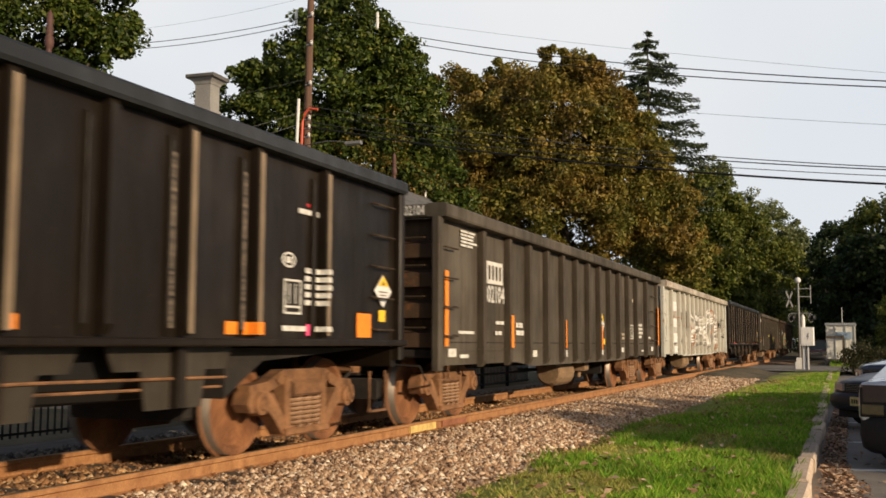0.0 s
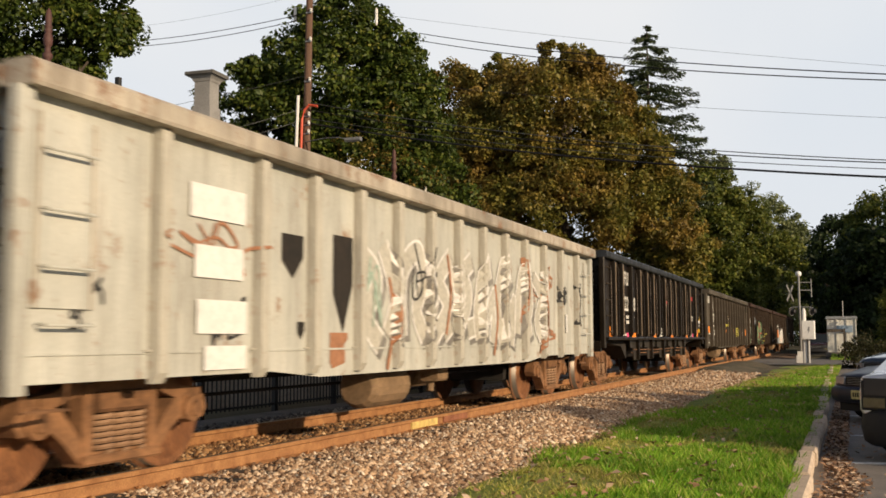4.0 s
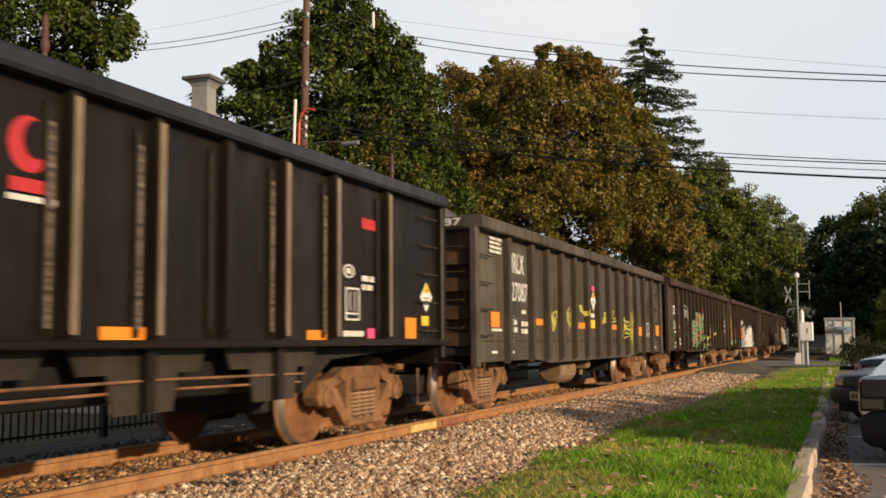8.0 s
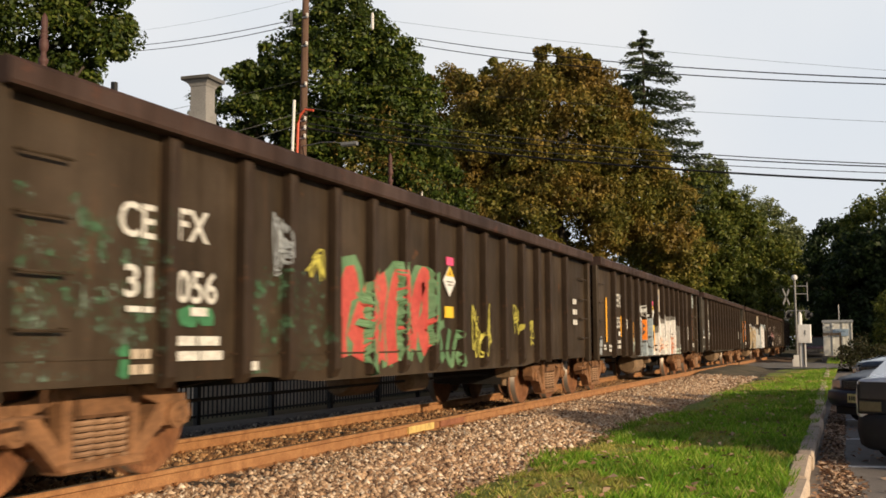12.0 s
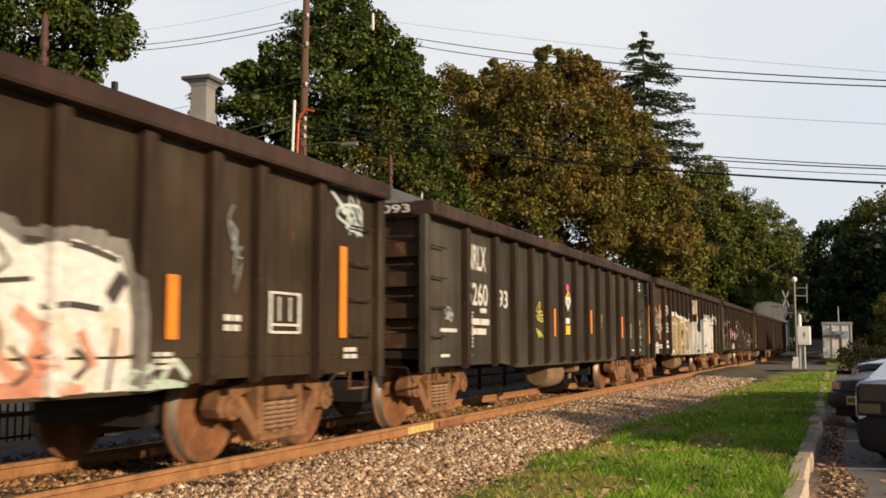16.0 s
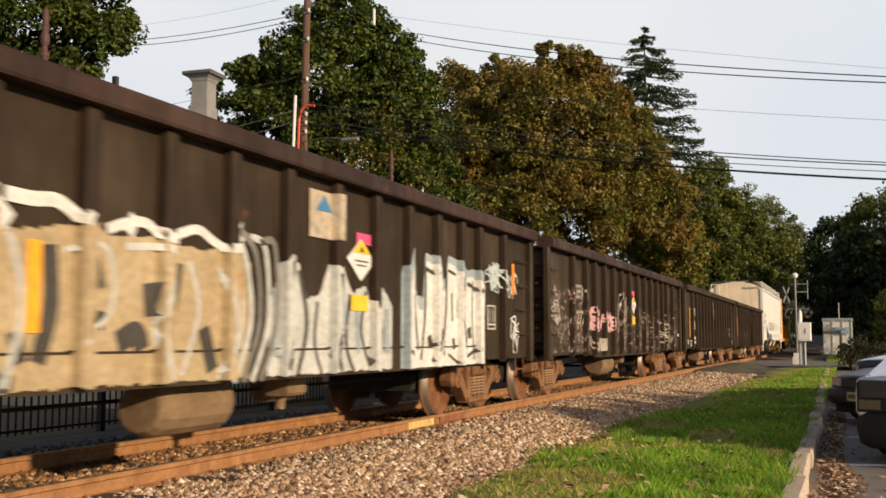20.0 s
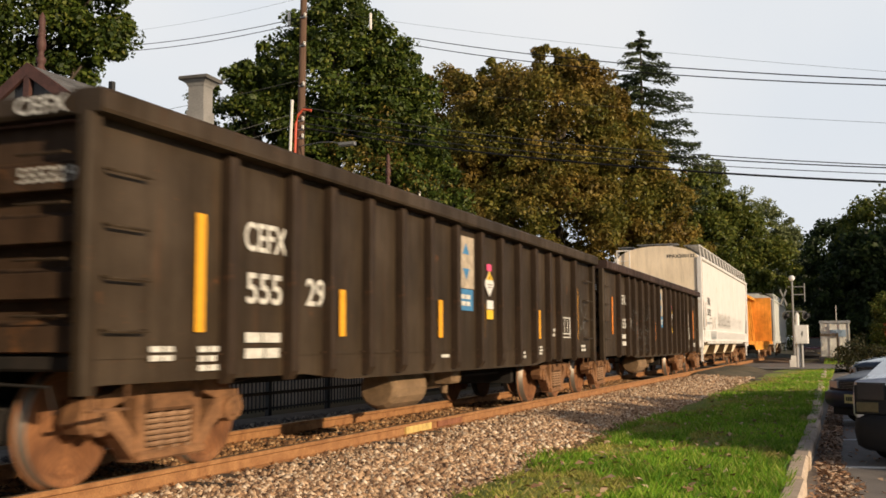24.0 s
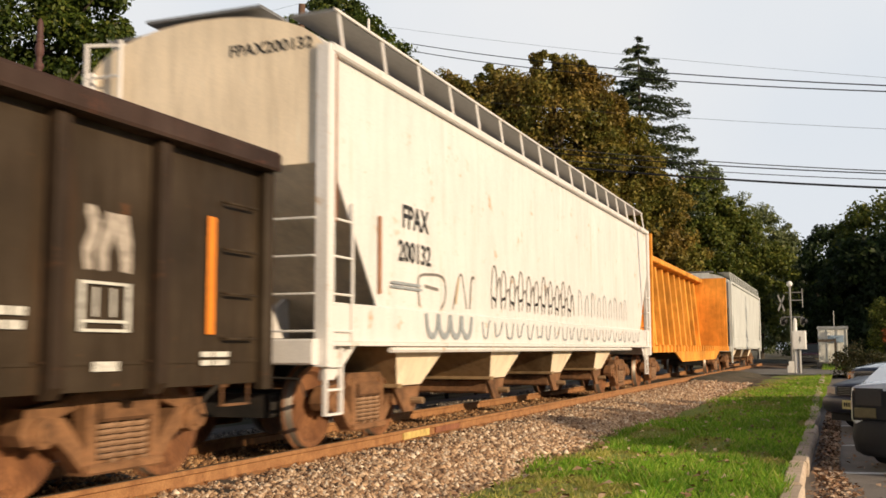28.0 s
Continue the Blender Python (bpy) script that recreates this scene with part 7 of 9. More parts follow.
def swath(pts, w, cell=0.055):
    """A broad band along a smooth path, cut into small cells that follow the posts."""
    out = []
    n = max(1, math.ceil(w / cell))
    for a, b, c, d in ribbon(pts, w, False):
        for k in range(n):
            f, g = k / n, (k + 1) / n
            out.append([tuple(a[i] + (b[i] - a[i]) * f for i in (0, 1)), tuple(a[i] + (b[i] - a[i]) * g for i in (0, 1)),
                        tuple(d[i] + (c[i] - d[i]) * g for i in (0, 1)), tuple(d[i] + (c[i] - d[i]) * f for i in (0, 1))])
    return out


def swollen(car, d0, d1, z0, z1, count, fills, edge, seed, glow=None, drop=None, w=0.36, rim=0.05, tall=0.12):
    """A row of fat sprayed letter shapes that cannot be read: a cloud behind, a shifted shade, an outline and a fill each."""
    g = random.Random(seed)
    cell = (d1 - d0) / count
    rows = []
    for k in range(count):
        c0, c1 = d0 + cell * (k - 0.06), d0 + cell * (k + 1.06)
        rows.append(letter_paths(g, c0, c1, z0 + (z1 - z0) * g.uniform(0.06, 0.12), z1 - (z1 - z0) * g.uniform(0.02, 0.02 + tall)))
    wide = cell * w
    lo, hi = max(z0, 0.74), z1 + 0.08
    if glow:
        flat("paint_cloud", car, inside([q for bones in rows for b in bones for q in swath(b, wide + 0.26)], d0 - 0.08, d1 + 0.08, lo, hi), glow, 0.0, "", False, 0.001)
    if drop:
        flat("paint_shade", car, inside([[(d + 0.09, z - 0.07) for d, z in q] for bones in rows for b in bones for q in swath(b, wide + 0.06)], d0 - 0.05, d1 + 0.1, lo, hi), drop, 0.0, "", False, 0.002)
    for k, bones in enumerate(rows):
        up = 0.003 + k * 0.0009
        flat("letter_edge", car, inside([q for b in bones for q in swath(b, wide + 2 * rim)], d0 - 0.1, d1 + 0.1, lo, hi), edge, 0.0, "", False, up)
        flat("letter_fill", car, inside([q for b in bones for q in swath(b, wide)], d0 - 0.1, d1 + 0.1, lo + 0.02, hi), fills[k % len(fills)], 0.0, "", False, up + 0.00045)


def wave(car, d0, d1, z, amp, mat, w, seed, step=0.22):
    """One wavering sprayed line along the car."""
    g = random.Random(seed)
    n = max(2, round((d1 - d0) / step))
    flat("spray_line", car, swath([(d0 + (d1 - d0) * k / n, z + amp * g.uniform(-1, 1)) for k in range(n + 1)], w), mat, 0.0, "", False, 0.0125)


def field(car, d0, d1, z0, z1, tops, mat, up, wob=0.0):
    """A broad ground of spray paint with an uneven top given as fractions of the panel."""
    g = random.Random(round(d0 * 100))
    z0 = max(z0, 0.74)
    n = round((d1 - d0) / 0.05)
    stops = {d0 + (d1 - d0) * k / n for k in range(n + 1)} | set(cuts_of(car, d0, d1))
    cols = []
    for d in sorted(stops):
        f = min(1.0, (d - d0) / (d1 - d0))
        for (a, p), (b, q) in zip(tops, tops[1:]):
            if a <= f <= b:
                cols.append((d, z0 + (z1 - z0) * (p + (q - p) * (f - a) / (b - a)) + g.uniform(-wob, wob) * 0.4, z0 + g.uniform(0, wob) * 0.6))
                break
    flat("paint_ground", car, [[(a[0], a[2]), (b[0], b[2]), (b[0], b[1]), (a[0], a[1])] for a, b in zip(cols, cols[1:])], mat, 0.0, "", False, up)


def drawn(car, d0, d1, z0, z1, mat, w, lines, up=0.006):
    """Hand-drawn spray lines, their points given as fractions of the panel."""
    for k, pts in enumerate(lines):
        path = [(d0 + (d1 - d0) * u, z0 + (z1 - z0) * v) for u, v in pts]
        flat("spray_line", car, inside(swath(path, w * (1 + 0.2 * math.sin(k * 2.4))), d0 - 0.1, d1 + 0.1, max(z0, 0.75), z1 + 0.1), mat, 0.0, "", False, up + 0.00015 * k)


GREY_LETTERS = [
    [(0.05, 0.72), (0.22, 0.70), (0.29, 0.55), (0.22, 0.38), (0.06, 0.34)], [(0.28, 0.38), (0.22, 0.2), (0.17, 0.02)], [(0.08, 0.56), (0.18, 0.55)],
    [(0.40, 0.74), (0.36, 0.4), (0.32, 0.05)], [(0.33, 0.34), (0.44, 0.33), (0.52, 0.38)], [(0.47, 0.92), (0.45, 0.66), (0.54, 0.52), (0.60, 0.3), (0.55, 0.06)],
    [(0.55, 0.88), (0.66, 0.78), (0.74, 0.66)], [(0.64, 0.52), (0.70, 0.60), (0.73, 0.5), (0.66, 0.44)], [(0.80, 0.82), (0.77, 0.5), (0.80, 0.24), (0.94, 0.18)], [(0.78, 0.42), (0.92, 0.46)]]
WHITE_LETTERS = [
    [(0.13, 0.72), (0.15, 0.4), (0.10, 0.2), (0.16, 0.04)], [(0.20, 0.66), (0.21, 0.4), (0.26, 0.22)], [(0.27, 0.86), (0.29, 0.5), (0.34, 0.3), (0.32, 0.06)], [(0.36, 0.7), (0.37, 0.4)],
    [(0.47, 0.6), (0.48, 0.3), (0.44, 0.04)], [(0.52, 0.84), (0.53, 0.5), (0.50, 0.25)], [(0.60, 0.7), (0.58, 0.4), (0.66, 0.5), (0.70, 0.3), (0.62, 0.06)],
    [(0.66, 0.88), (0.71, 0.72), (0.67, 0.62), (0.76, 0.64)], [(0.74, 0.84), (0.86, 0.84), (0.96, 0.78)], [(0.78, 0.5), (0.84, 0.52), (0.92, 0.5)], [(0.72, 0.3), (0.76, 0.18), (0.73, 0.1)], [(0.86, 0.28), (0.89, 0.2), (0.86, 0.12)], [(0.96, 0.4), (0.94, 0.05)]]


def calc(nt, op, a, b):
    m = nt.nodes.new("ShaderNodeMath")
    m.operation = op
    for sock, v in zip(m.inputs, (a, b)):
        if isinstance(v, (int, float)):
            sock.default_value = v
        else:
            nt.links.new(v, sock)
    return m.outputs[0]


def spray_paint(name, box, fills, edge, low, cell, seed, line=0.05, dabs=0.64, cover=0.12):
    """Sprayed lettering that cannot be read: swollen cells with drawn edges, dark dabs and a ragged border."""
    m, nt, p = nodes_of(name)
    y0, y1, z0, z1 = box
    tc = nt.nodes.new("ShaderNodeTexCoord")
    sp_ = nt.nodes.new("ShaderNodeSeparateXYZ")
    nt.links.new(tc.outputs["Object"], sp_.inputs[0])
    y, z = sp_.outputs["Y"], sp_.outputs["Z"]
    wob = noise_tex(nt, 1.7, 2, 0.5)
    wob2 = noise_tex(nt, 2.3, 2, 0.5, "Object", (1, 1.3, 0.9))
    co = nt.nodes.new("ShaderNodeCombineXYZ")
    nt.links.new(calc(nt, "ADD", calc(nt, "DIVIDE", y, cell), calc(nt, "MULTIPLY", wob, 1.1)), co.inputs[0])
    nt.links.new(calc(nt, "ADD", calc(nt, "DIVIDE", z, (z1 - z0) * 0.8), calc(nt, "MULTIPLY", wob2, 1.3)), co.inputs[1])
    co.inputs[2].default_value = seed * 0.77
    out = []
    for feature in ("DISTANCE_TO_EDGE", "F1"):
        v = nt.nodes.new("ShaderNodeTexVoronoi")
        v.feature = feature
        v.inputs["Scale"].default_value = 1.25
        nt.links.new(co.outputs[0], v.inputs["Vector"])
        out.append(v.outputs["Distance" if feature == "DISTANCE_TO_EDGE" else "Color"])
    one = nt.nodes.new("ShaderNodeSeparateXYZ")
    nt.links.new(out[1], one.inputs[0])
    n = len(fills)
    col = ramp(nt, one.outputs[0], [(k / max(1, n - 1), c) for k, c in enumerate(fills)])
    up = calc(nt, "DIVIDE", calc(nt, "SUBTRACT", z, z0), z1 - z0)
    col = mix(nt, ramp(nt, calc(nt, "ADD", up, calc(nt, "MULTIPLY", calc(nt, "SUBTRACT", wob, 0.5), 0.8)), [(0.18, (0.9, 0.9, 0.9)), (0.42, (0, 0, 0))]), col, low)
    col = mix(nt, ramp(nt, out[0], [(line + 0.05, (1, 1, 1)), (line + 0.065, (0, 0, 0))]), col, edge)
    col = mix(nt, 0.6, col, ramp(nt, noise_tex(nt, 16, 5, 0.7, "Object", (1, 1, 0.3)), [(0.3, (0.62, 0.6, 0.58)), (0.6, (1.05, 1.05, 1.05))]), "MULTIPLY")
    nt.links.new(col, p.inputs["Base Color"])
    p.inputs["Roughness"].default_value = 0.65
    p.inputs["Specular IOR Level"].default_value = 0.2
    near = calc(nt, "MINIMUM", calc(nt, "MINIMUM", calc(nt, "SUBTRACT", y, y0), calc(nt, "SUBTRACT", y1, y)), calc(nt, "MINIMUM", calc(nt, "MULTIPLY", calc(nt, "SUBTRACT", z, z0), 3.0), calc(nt, "SUBTRACT", z1, z)))
    rag = calc(nt, "ADD", near, calc(nt, "MULTIPLY", calc(nt, "SUBTRACT", noise_tex(nt, 2.2, 4, 0.6, "Object", (1, 1.4, 0.5)), 0.5), 1.1))
    worn = ramp(nt, noise_tex(nt, 9, 6, 0.75), [(cover, (0, 0, 0)), (cover + 0.14, (1, 1, 1))])
    gaps = calc(nt, "MULTIPLY", ramp(nt, out[0], [(line, (0, 0, 0)), (line + 0.02, (1, 1, 1))]), ramp(nt, noise_tex(nt, 3.0, 3, 0.55, "Object", (1, 1, 0.6)), [(dabs, (1, 1, 1)), (dabs + 0.025, (0, 0, 0))]))
    worn = calc(nt, "MULTIPLY", worn, gaps)
    al = calc(nt, "MULTIPLY", ramp(nt, rag, [(0.10, (0, 0, 0)), (0.16, (1, 1, 1))]), worn)
    nt.links.new(al, p.inputs["Alpha"])
    return m


def sprayed(car, d0, d1, z0, z1, fills, edge, low, cell, seed, line=0.05, dabs=0.64, cover=0.12):
    h = car[1]
    mat = spray_paint("sprayed_lettering", (d0 - h - 0.15, d1 - h + 0.15, z0 - 0.12, z1 + 0.2), fills, edge, low, cell, seed, line, dabs, cover)
    flat("sprayed_lettering", car, [[(d0 - 0.1, z0), (d1 + 0.1, z0), (d1 + 0.1, z1 + 0.15), (d0 - 0.1, z1 + 0.15)]], mat, 0.0, "faded sprayed lettering, not readable")


decal(car_0, 9.32, 9.44, 1.17, 1.27, M_ORANGE)
decal(car_0, 11.74, 12.20, 1.16, 1.27, M_ORANGE)
decal(car_0, 14.19, 14.53, 1.15, 1.41, M_ORANGE)
disc_mark(car_0, 13.10, 13.26, 2.42, 2.46, M_RED)
decal(car_0, 12.93, 13.32, 2.34, 2.39, M_STENCIL)
ring_mark(car_0, 12.66, 12.91, 1.80, 1.95, M_STENCIL)
frame_mark(car_0, 12.67, 12.99, 1.36, 1.69, M_STENCIL)
text_bars(car_0, 13.06, 13.43, 1.44, 1.83, M_STENCIL, 5)
decal(car_0, 12.66, 13.54, 1.20, 1.25, M_STENCIL)
decal(car_0, 13.10, 13.25, 1.16, 1.27, M_PINK)
placard(car_0, 14.59, 15.04, 1.49, 1.86, M_WHITE)
decal(car_0, 14.72, 14.89, 1.33, 1.46, M_YELLOW)
lettering(car_3, 2.37, 2.82, 2.34, 2.67, M_STENCIL, "FU")
lettering(car_3, 3.02, 3.43, 2.31, 2.66, M_STENCIL, "RX")
lettering(car_3, 2.16, 2.80, 1.74, 2.09, M_STENCIL, "322")
lettering(car_3, 3.02, 3.61, 1.75, 2.09, M_STENCIL, "338")
ring_mark(car_3, 1.93, 2.16, 1.50, 1.68, M_CREAM)
text_bars(car_3, 2.45, 2.77, 1.42, 1.66, M_STENCIL, 2)
text_bars(car_3, 3.00, 3.36, 1.41, 1.66, M_STENCIL, 2)
decal(car_3, 1.97, 2.47, 1.16, 1.21, M_STENCIL)
decal(car_3, 2.50, 2.72, 1.13, 1.23, M_PINK)
decal(car_3, 3.10, 3.57, 1.12, 1.23, M_ORANGE)
decal(car_3, 6.01, 6.38, 1.11, 1.22, M_ORANGE)
decal(car_3, 8.73, 9.21, 1.10, 1.22, M_ORANGE)
decal(car_3, 11.65, 12.04, 1.10, 1.22, M_ORANGE)
text_bars(car_3, 6.84, 7.27, 1.13, 1.39, M_STENCIL, 3)
disc_mark(car_3, 7.85, 8.22, 2.21, 2.59, M_RED)
flat("round_mark", car_3, [[(8.09 + math.cos(k * math.tau / 14) * 0.12, 2.44 + math.sin(k * math.tau / 14) * 0.13) for k in range(14)]], M_BLACKCAR, 0.010)
decal(car_3, 7.86, 8.23, 2.08, 2.17, M_RED)
decal(car_3, 7.85, 8.27, 2.02, 2.06, M_STENCIL)
decal(car_3, 12.84, 13.26, 2.34, 2.46, M_RED)
ring_mark(car_3, 12.43, 12.69, 1.78, 1.93, M_STENCIL)
frame_mark(car_3, 12.44, 12.77, 1.33, 1.68, M_STENCIL)
text_bars(car_3, 12.82, 13.16, 1.65, 1.84, M_STENCIL, 2)
decal(car_3, 12.40, 12.88, 1.16, 1.22, M_STENCIL)
decal(car_3, 12.97, 13.14, 1.14, 1.25, M_PINK)
decal(car_3, 13.99, 14.31, 1.14, 1.39, M_ORANGE)
placard(car_3, 14.42, 14.81, 1.47, 1.84, M_WHITE)
decal(car_3, 14.48, 14.70, 1.30, 1.42, M_YELLOW)
decal(car_1, 0.31, 0.44, 1.05, 2.05, M_ORANGE)
text_bars(car_1, 0.86, 1.49, 2.41, 2.65, M_STENCIL, 5)
decal(car_1, 1.93, 2.66, 1.97, 2.30, M_STENCIL)
lettering(car_1, 1.84, 2.77, 1.69, 1.95, M_STENCIL, "802104")
text_bars(car_1, 2.33, 2.73, 1.36, 1.44, M_STENCIL, 1)
text_bars(car_1, 2.29, 2.67, 1.20, 1.29, M_STENCIL, 1)
text_bars(car_1, 3.29, 3.72, 1.20, 1.44, M_STENCIL, 2)
decal(car_1, 2.79, 2.91, 1.03, 1.52, M_ORANGE)
decal(car_1, 0.43, 0.72, 0.91, 1.02, M_STENCIL)
decal(car_1, 0.86, 1.19, 0.89, 0.94, M_STENCIL)
decal(car_1, 0.80, 1.41, 1.22, 1.26, M_STENCIL)
text_column(car_1, 1.73, 1.85, 1.01, 1.52, M_STENCIL, 12)
decal(car_1, 4.20, 4.47, 0.87, 0.98, M_STENCIL)
decal(car_1, 5.95, 6.035, 1.01, 1.52, M_ORANGE)
decal(car_1, 6.12, 6.43, 0.85, 0.97, M_STENCIL)
decal(car_1, 8.80, 8.89, 0.98, 1.47, M_ORANGE)
decal(car_1, 9.08, 9.36, 0.86, 0.97, M_STENCIL)
text_bars(car_1, 11.22, 11.51, 1.18, 1.35, M_CREAM, 2)
decal(car_1, 11.84, 11.98, 1.05, 1.55, M_ORANGE)
frame_mark(car_1, 12.06, 12.54, 1.21, 1.55, M_STENCIL)
decal(car_1, 11.16, 11.46, 0.90, 1.01, M_STENCIL)
text_bars(car_1, 13.23, 13.72, 1.22, 1.61, M_STENCIL, 4)
decal(car_1, 13.04, 13.25, 0.86, 0.91, M_STENCIL)
decal(car_1, 13.59, 13.88, 0.90, 0.94, M_STENCIL)
decal(car_1, 14.33, 14.84, 1.23, 1.28, M_STENCIL)
text_column(car_1, 14.26, 14.37, 1.00, 1.50, M_STENCIL, 10)
decal(car_1, 14.90, 15.21, 0.91, 1.02, M_STENCIL)
part("sticker", Mesh().box(1.603, 1.606, 15.50 - car_1[1], 15.64 - car_1[1], 1.06, 2.07), M_ORANGE, car_1[0])
disc_mark(car_1, 12.54, 12.67, 2.09, 2.19, M_CREAM)
placard(car_1, 9.02, 9.46, 1.27, 1.74, M_STENCIL)
decal(car_1, 9.38, 9.52, 1.08, 1.20, M_YELLOW)
decal(car_2, 1.82, 2.62, 2.09, 2.37, M_WHITE)
decal(car_2, 1.89, 2.59, 1.60, 1.87, M_WHITE)
decal(car_2, 1.93, 2.65, 1.14, 1.42, M_WHITE)
decal(car_2, 2.04, 2.65, 0.84, 1.04, M_WHITE)
lettering(car_2, 2.13, 2.59, 2.13, 2.35, M_DIRTYWHITE, "FX")
wedge_mark(car_2, 3.25, 3.65, 1.67, 2.09, M_UNDER)
wedge_mark(car_2, 3.55, 3.68, 1.09, 1.26, M_UNDER)
wedge_mark(car_2, 4.26, 4.70, 1.16, 2.17, M_UNDER)
scrawl(car_2, 0.34, 0.88, 1.09, 1.61, M_BLACKTEXT, 3, 1)
scrawl(car_2, 1.93, 2.65, 0.90, 1.62, M_BLACKTEXT, 3, 2)
scrawl(car_2, 1.22, 3.13, 1.46, 2.21, M_RUSTPAINT, 3, 3)
scrawl(car_2, 4.92, 5.70, 1.08, 2.35, M_TEALPAINT, 2, 4)
scrawl(car_2, 6.07, 6.86, 1.42, 2.36, M_BLACKTEXT, 2, 5)
scrawl(car_2, 10.4, 12.1, 1.5, 2.5, M_RUSTPAINT, 2, 7)
swollen(car_2, 4.9, 12.15, 0.86, 2.42, 8, [M_SPRAYBEIGE], M_SPRAYWHITE, 8, None, M_SPRAYSHADE, 0.26, 0.035)
for k, (a_, b_) in enumerate(((5.6, 1.1), (7.4, 1.5), (9.3, 1.2), (10.6, 1.7), (11.7, 1.2))):
    flat("spray_line", car_2, swath([(a_, b_ + 0.7), (a_ + 0.12, b_ + 0.2), (a_ - 0.05, b_ - 0.35)], 0.07), M_RUSTPAINT, 0.0, "", False, 0.0125)
paint_patch(car_2, 4.20, 4.59, 0.79, 1.16, M_RUSTPAINT, 1, 9)
lettering(car_4, 1.61, 2.41, 2.18, 2.50, M_STENCIL, "NRLX")
lettering(car_4, 1.58, 2.59, 1.73, 2.04, M_STENCIL, "527087")
decal(car_4, 0.73, 1.12, 1.31, 1.54, M_ORANGE)
decal(car_4, 0.75, 1.22, 1.25, 1.29, M_STENCIL)
decal(car_4, 0.74, 1.00, 0.92, 0.96, M_STENCIL)
decal(car_4, 1.53, 1.82, 0.91, 0.95, M_STENCIL)
text_bars(car_4, 0.68, 1.30, 2.41, 2.67, M_STENCIL, 4)
text_bars(car_4, 1.60, 2.03, 1.22, 1.46, M_STENCIL, 2)
text_bars(car_4, 2.18, 2.55, 1.20, 1.44, M_STENCIL, 2)
decal(car_4, 2.22, 2.45, 1.54, 1.60, M_STENCIL)
text_column(car_4, 1.50, 1.59, 1.02, 1.53, M_STENCIL, 10)
decal(car_4, 2.98, 3.42, 1.37, 1.48, M_ORANGE)
decal(car_4, 5.89, 6.39, 1.34, 1.46, M_ORANGE)
decal(car_4, 8.89, 9.34, 1.35, 1.46, M_ORANGE)
decal(car_4, 11.91, 12.33, 1.22, 1.44, M_ORANGE)
decal(car_4, 14.29, 14.80, 1.23, 1.51, M_ORANGE)
frame_mark(car_4, 12.92, 13.32, 1.21, 1.55, M_STENCIL)
scrawl(car_4, 3.86, 4.45, 1.11, 1.75, M_YELPAINT, 3, 10)
scrawl(car_4, 4.90, 5.45, 1.25, 1.75, M_YELPAINT, 3, 11)
scrawl(car_4, 5.89, 6.51, 1.54, 1.86, M_YELPAINT, 3, 12)
placard(car_4, 6.89, 7.35, 1.72, 2.13, M_WHITE)
decal(car_4, 7.03, 7.27, 2.13, 2.23, M_PINK)
decal(car_4, 6.93, 7.21, 1.58, 1.66, M_WHITE)
decal(car_4, 6.91, 7.26, 1.36, 1.53, M_YELLOW)
scrawl(car_4, 7.86, 8.40, 1.38, 1.73, M_YELPAINT, 3, 13)
scrawl(car_4, 8.90, 9.42, 1.45, 1.77, M_YELPAINT, 2, 14)
scrawl(car_4, 9.83, 10.45, 1.09, 1.77, M_YELPAINT, 3, 15)
scrawl(car_4, 10.86, 11.36, 0.89, 1.85, M_YELPAINT, 3, 16)
decal(car_4, 14.80, 15.15, 0.88, 0.93, M_STENCIL)
decal(car_4, 13.96, 14.26, 0.90, 0.95, M_STENCIL)
text_bars(car_4, 11.70, 11.99, 1.25, 1.36, M_CREAM, 2)
lettering(car_5, 1.20, 1.61, 1.89, 2.16, M_STENCIL, "CE")
lettering(car_5, 1.89, 2.31, 1.92, 2.18, M_STENCIL, "FX")
lettering(car_5, 1.27, 1.58, 1.44, 1.69, M_STENCIL, "31")
lettering(car_5, 1.89, 2.44, 1.42, 1.69, M_STENCIL, "056")
text_bars(car_5, 1.89, 2.65, 0.94, 1.18, M_STENCIL, 2)
text_bars(car_5, 1.28, 1.60, 1.32, 1.39, M_STENCIL, 1)
paint_patch(car_5, 1.20, 1.34, 0.83, 1.10, M_GREENPAINT, 1, 17)
paint_patch(car_5, 1.91, 2.45, 1.23, 1.41, M_GREENPAINT, 2, 18)
decal(car_5, 2.06, 2.29, 1.32, 1.39, M_STENCIL)
text_bars(car_5, 1.34, 1.61, 0.85, 1.08, M_CREAM, 2)
scrawl(car_5, 3.25, 3.53, 1.72, 2.38, M_GREYPAINT, 5, 23)
scrawl(car_5, 3.78, 4.31, 1.70, 2.05, M_YELPAINT, 3, 24)
swollen(car_5, 4.62, 7.12, 0.74, 1.98, 4, [M_SPRAYRED], M_SPRAYGREEN, 25, M_SPRAYGREEN, None, 0.46, 0.035, 0.06)
sprayed(car_5, 0.30, 1.60, 0.85, 2.0, [(0.06, 0.15, 0.08), (0.10, 0.17, 0.11)], (0.17, 0.24, 0.19), (0.12, 0.17, 0.13), 0.45, 26, 0.03, 0.54, 0.50)
sprayed(car_5, 2.98, 4.35, 0.83, 1.65, [(0.06, 0.15, 0.08), (0.07, 0.12, 0.07)], (0.12, 0.20, 0.14), (0.07, 0.14, 0.08), 0.4, 27, 0.03, 0.54, 0.50)
swollen(car_5, 7.15, 8.12, 0.72, 1.45, 2, [M_SPRAYGREEN], M_SPRAYGREEN, 28, None, None, 0.22, 0.0, 0.3)
placard(car_5, 7.51, 7.96, 1.71, 2.13, M_WHITE)
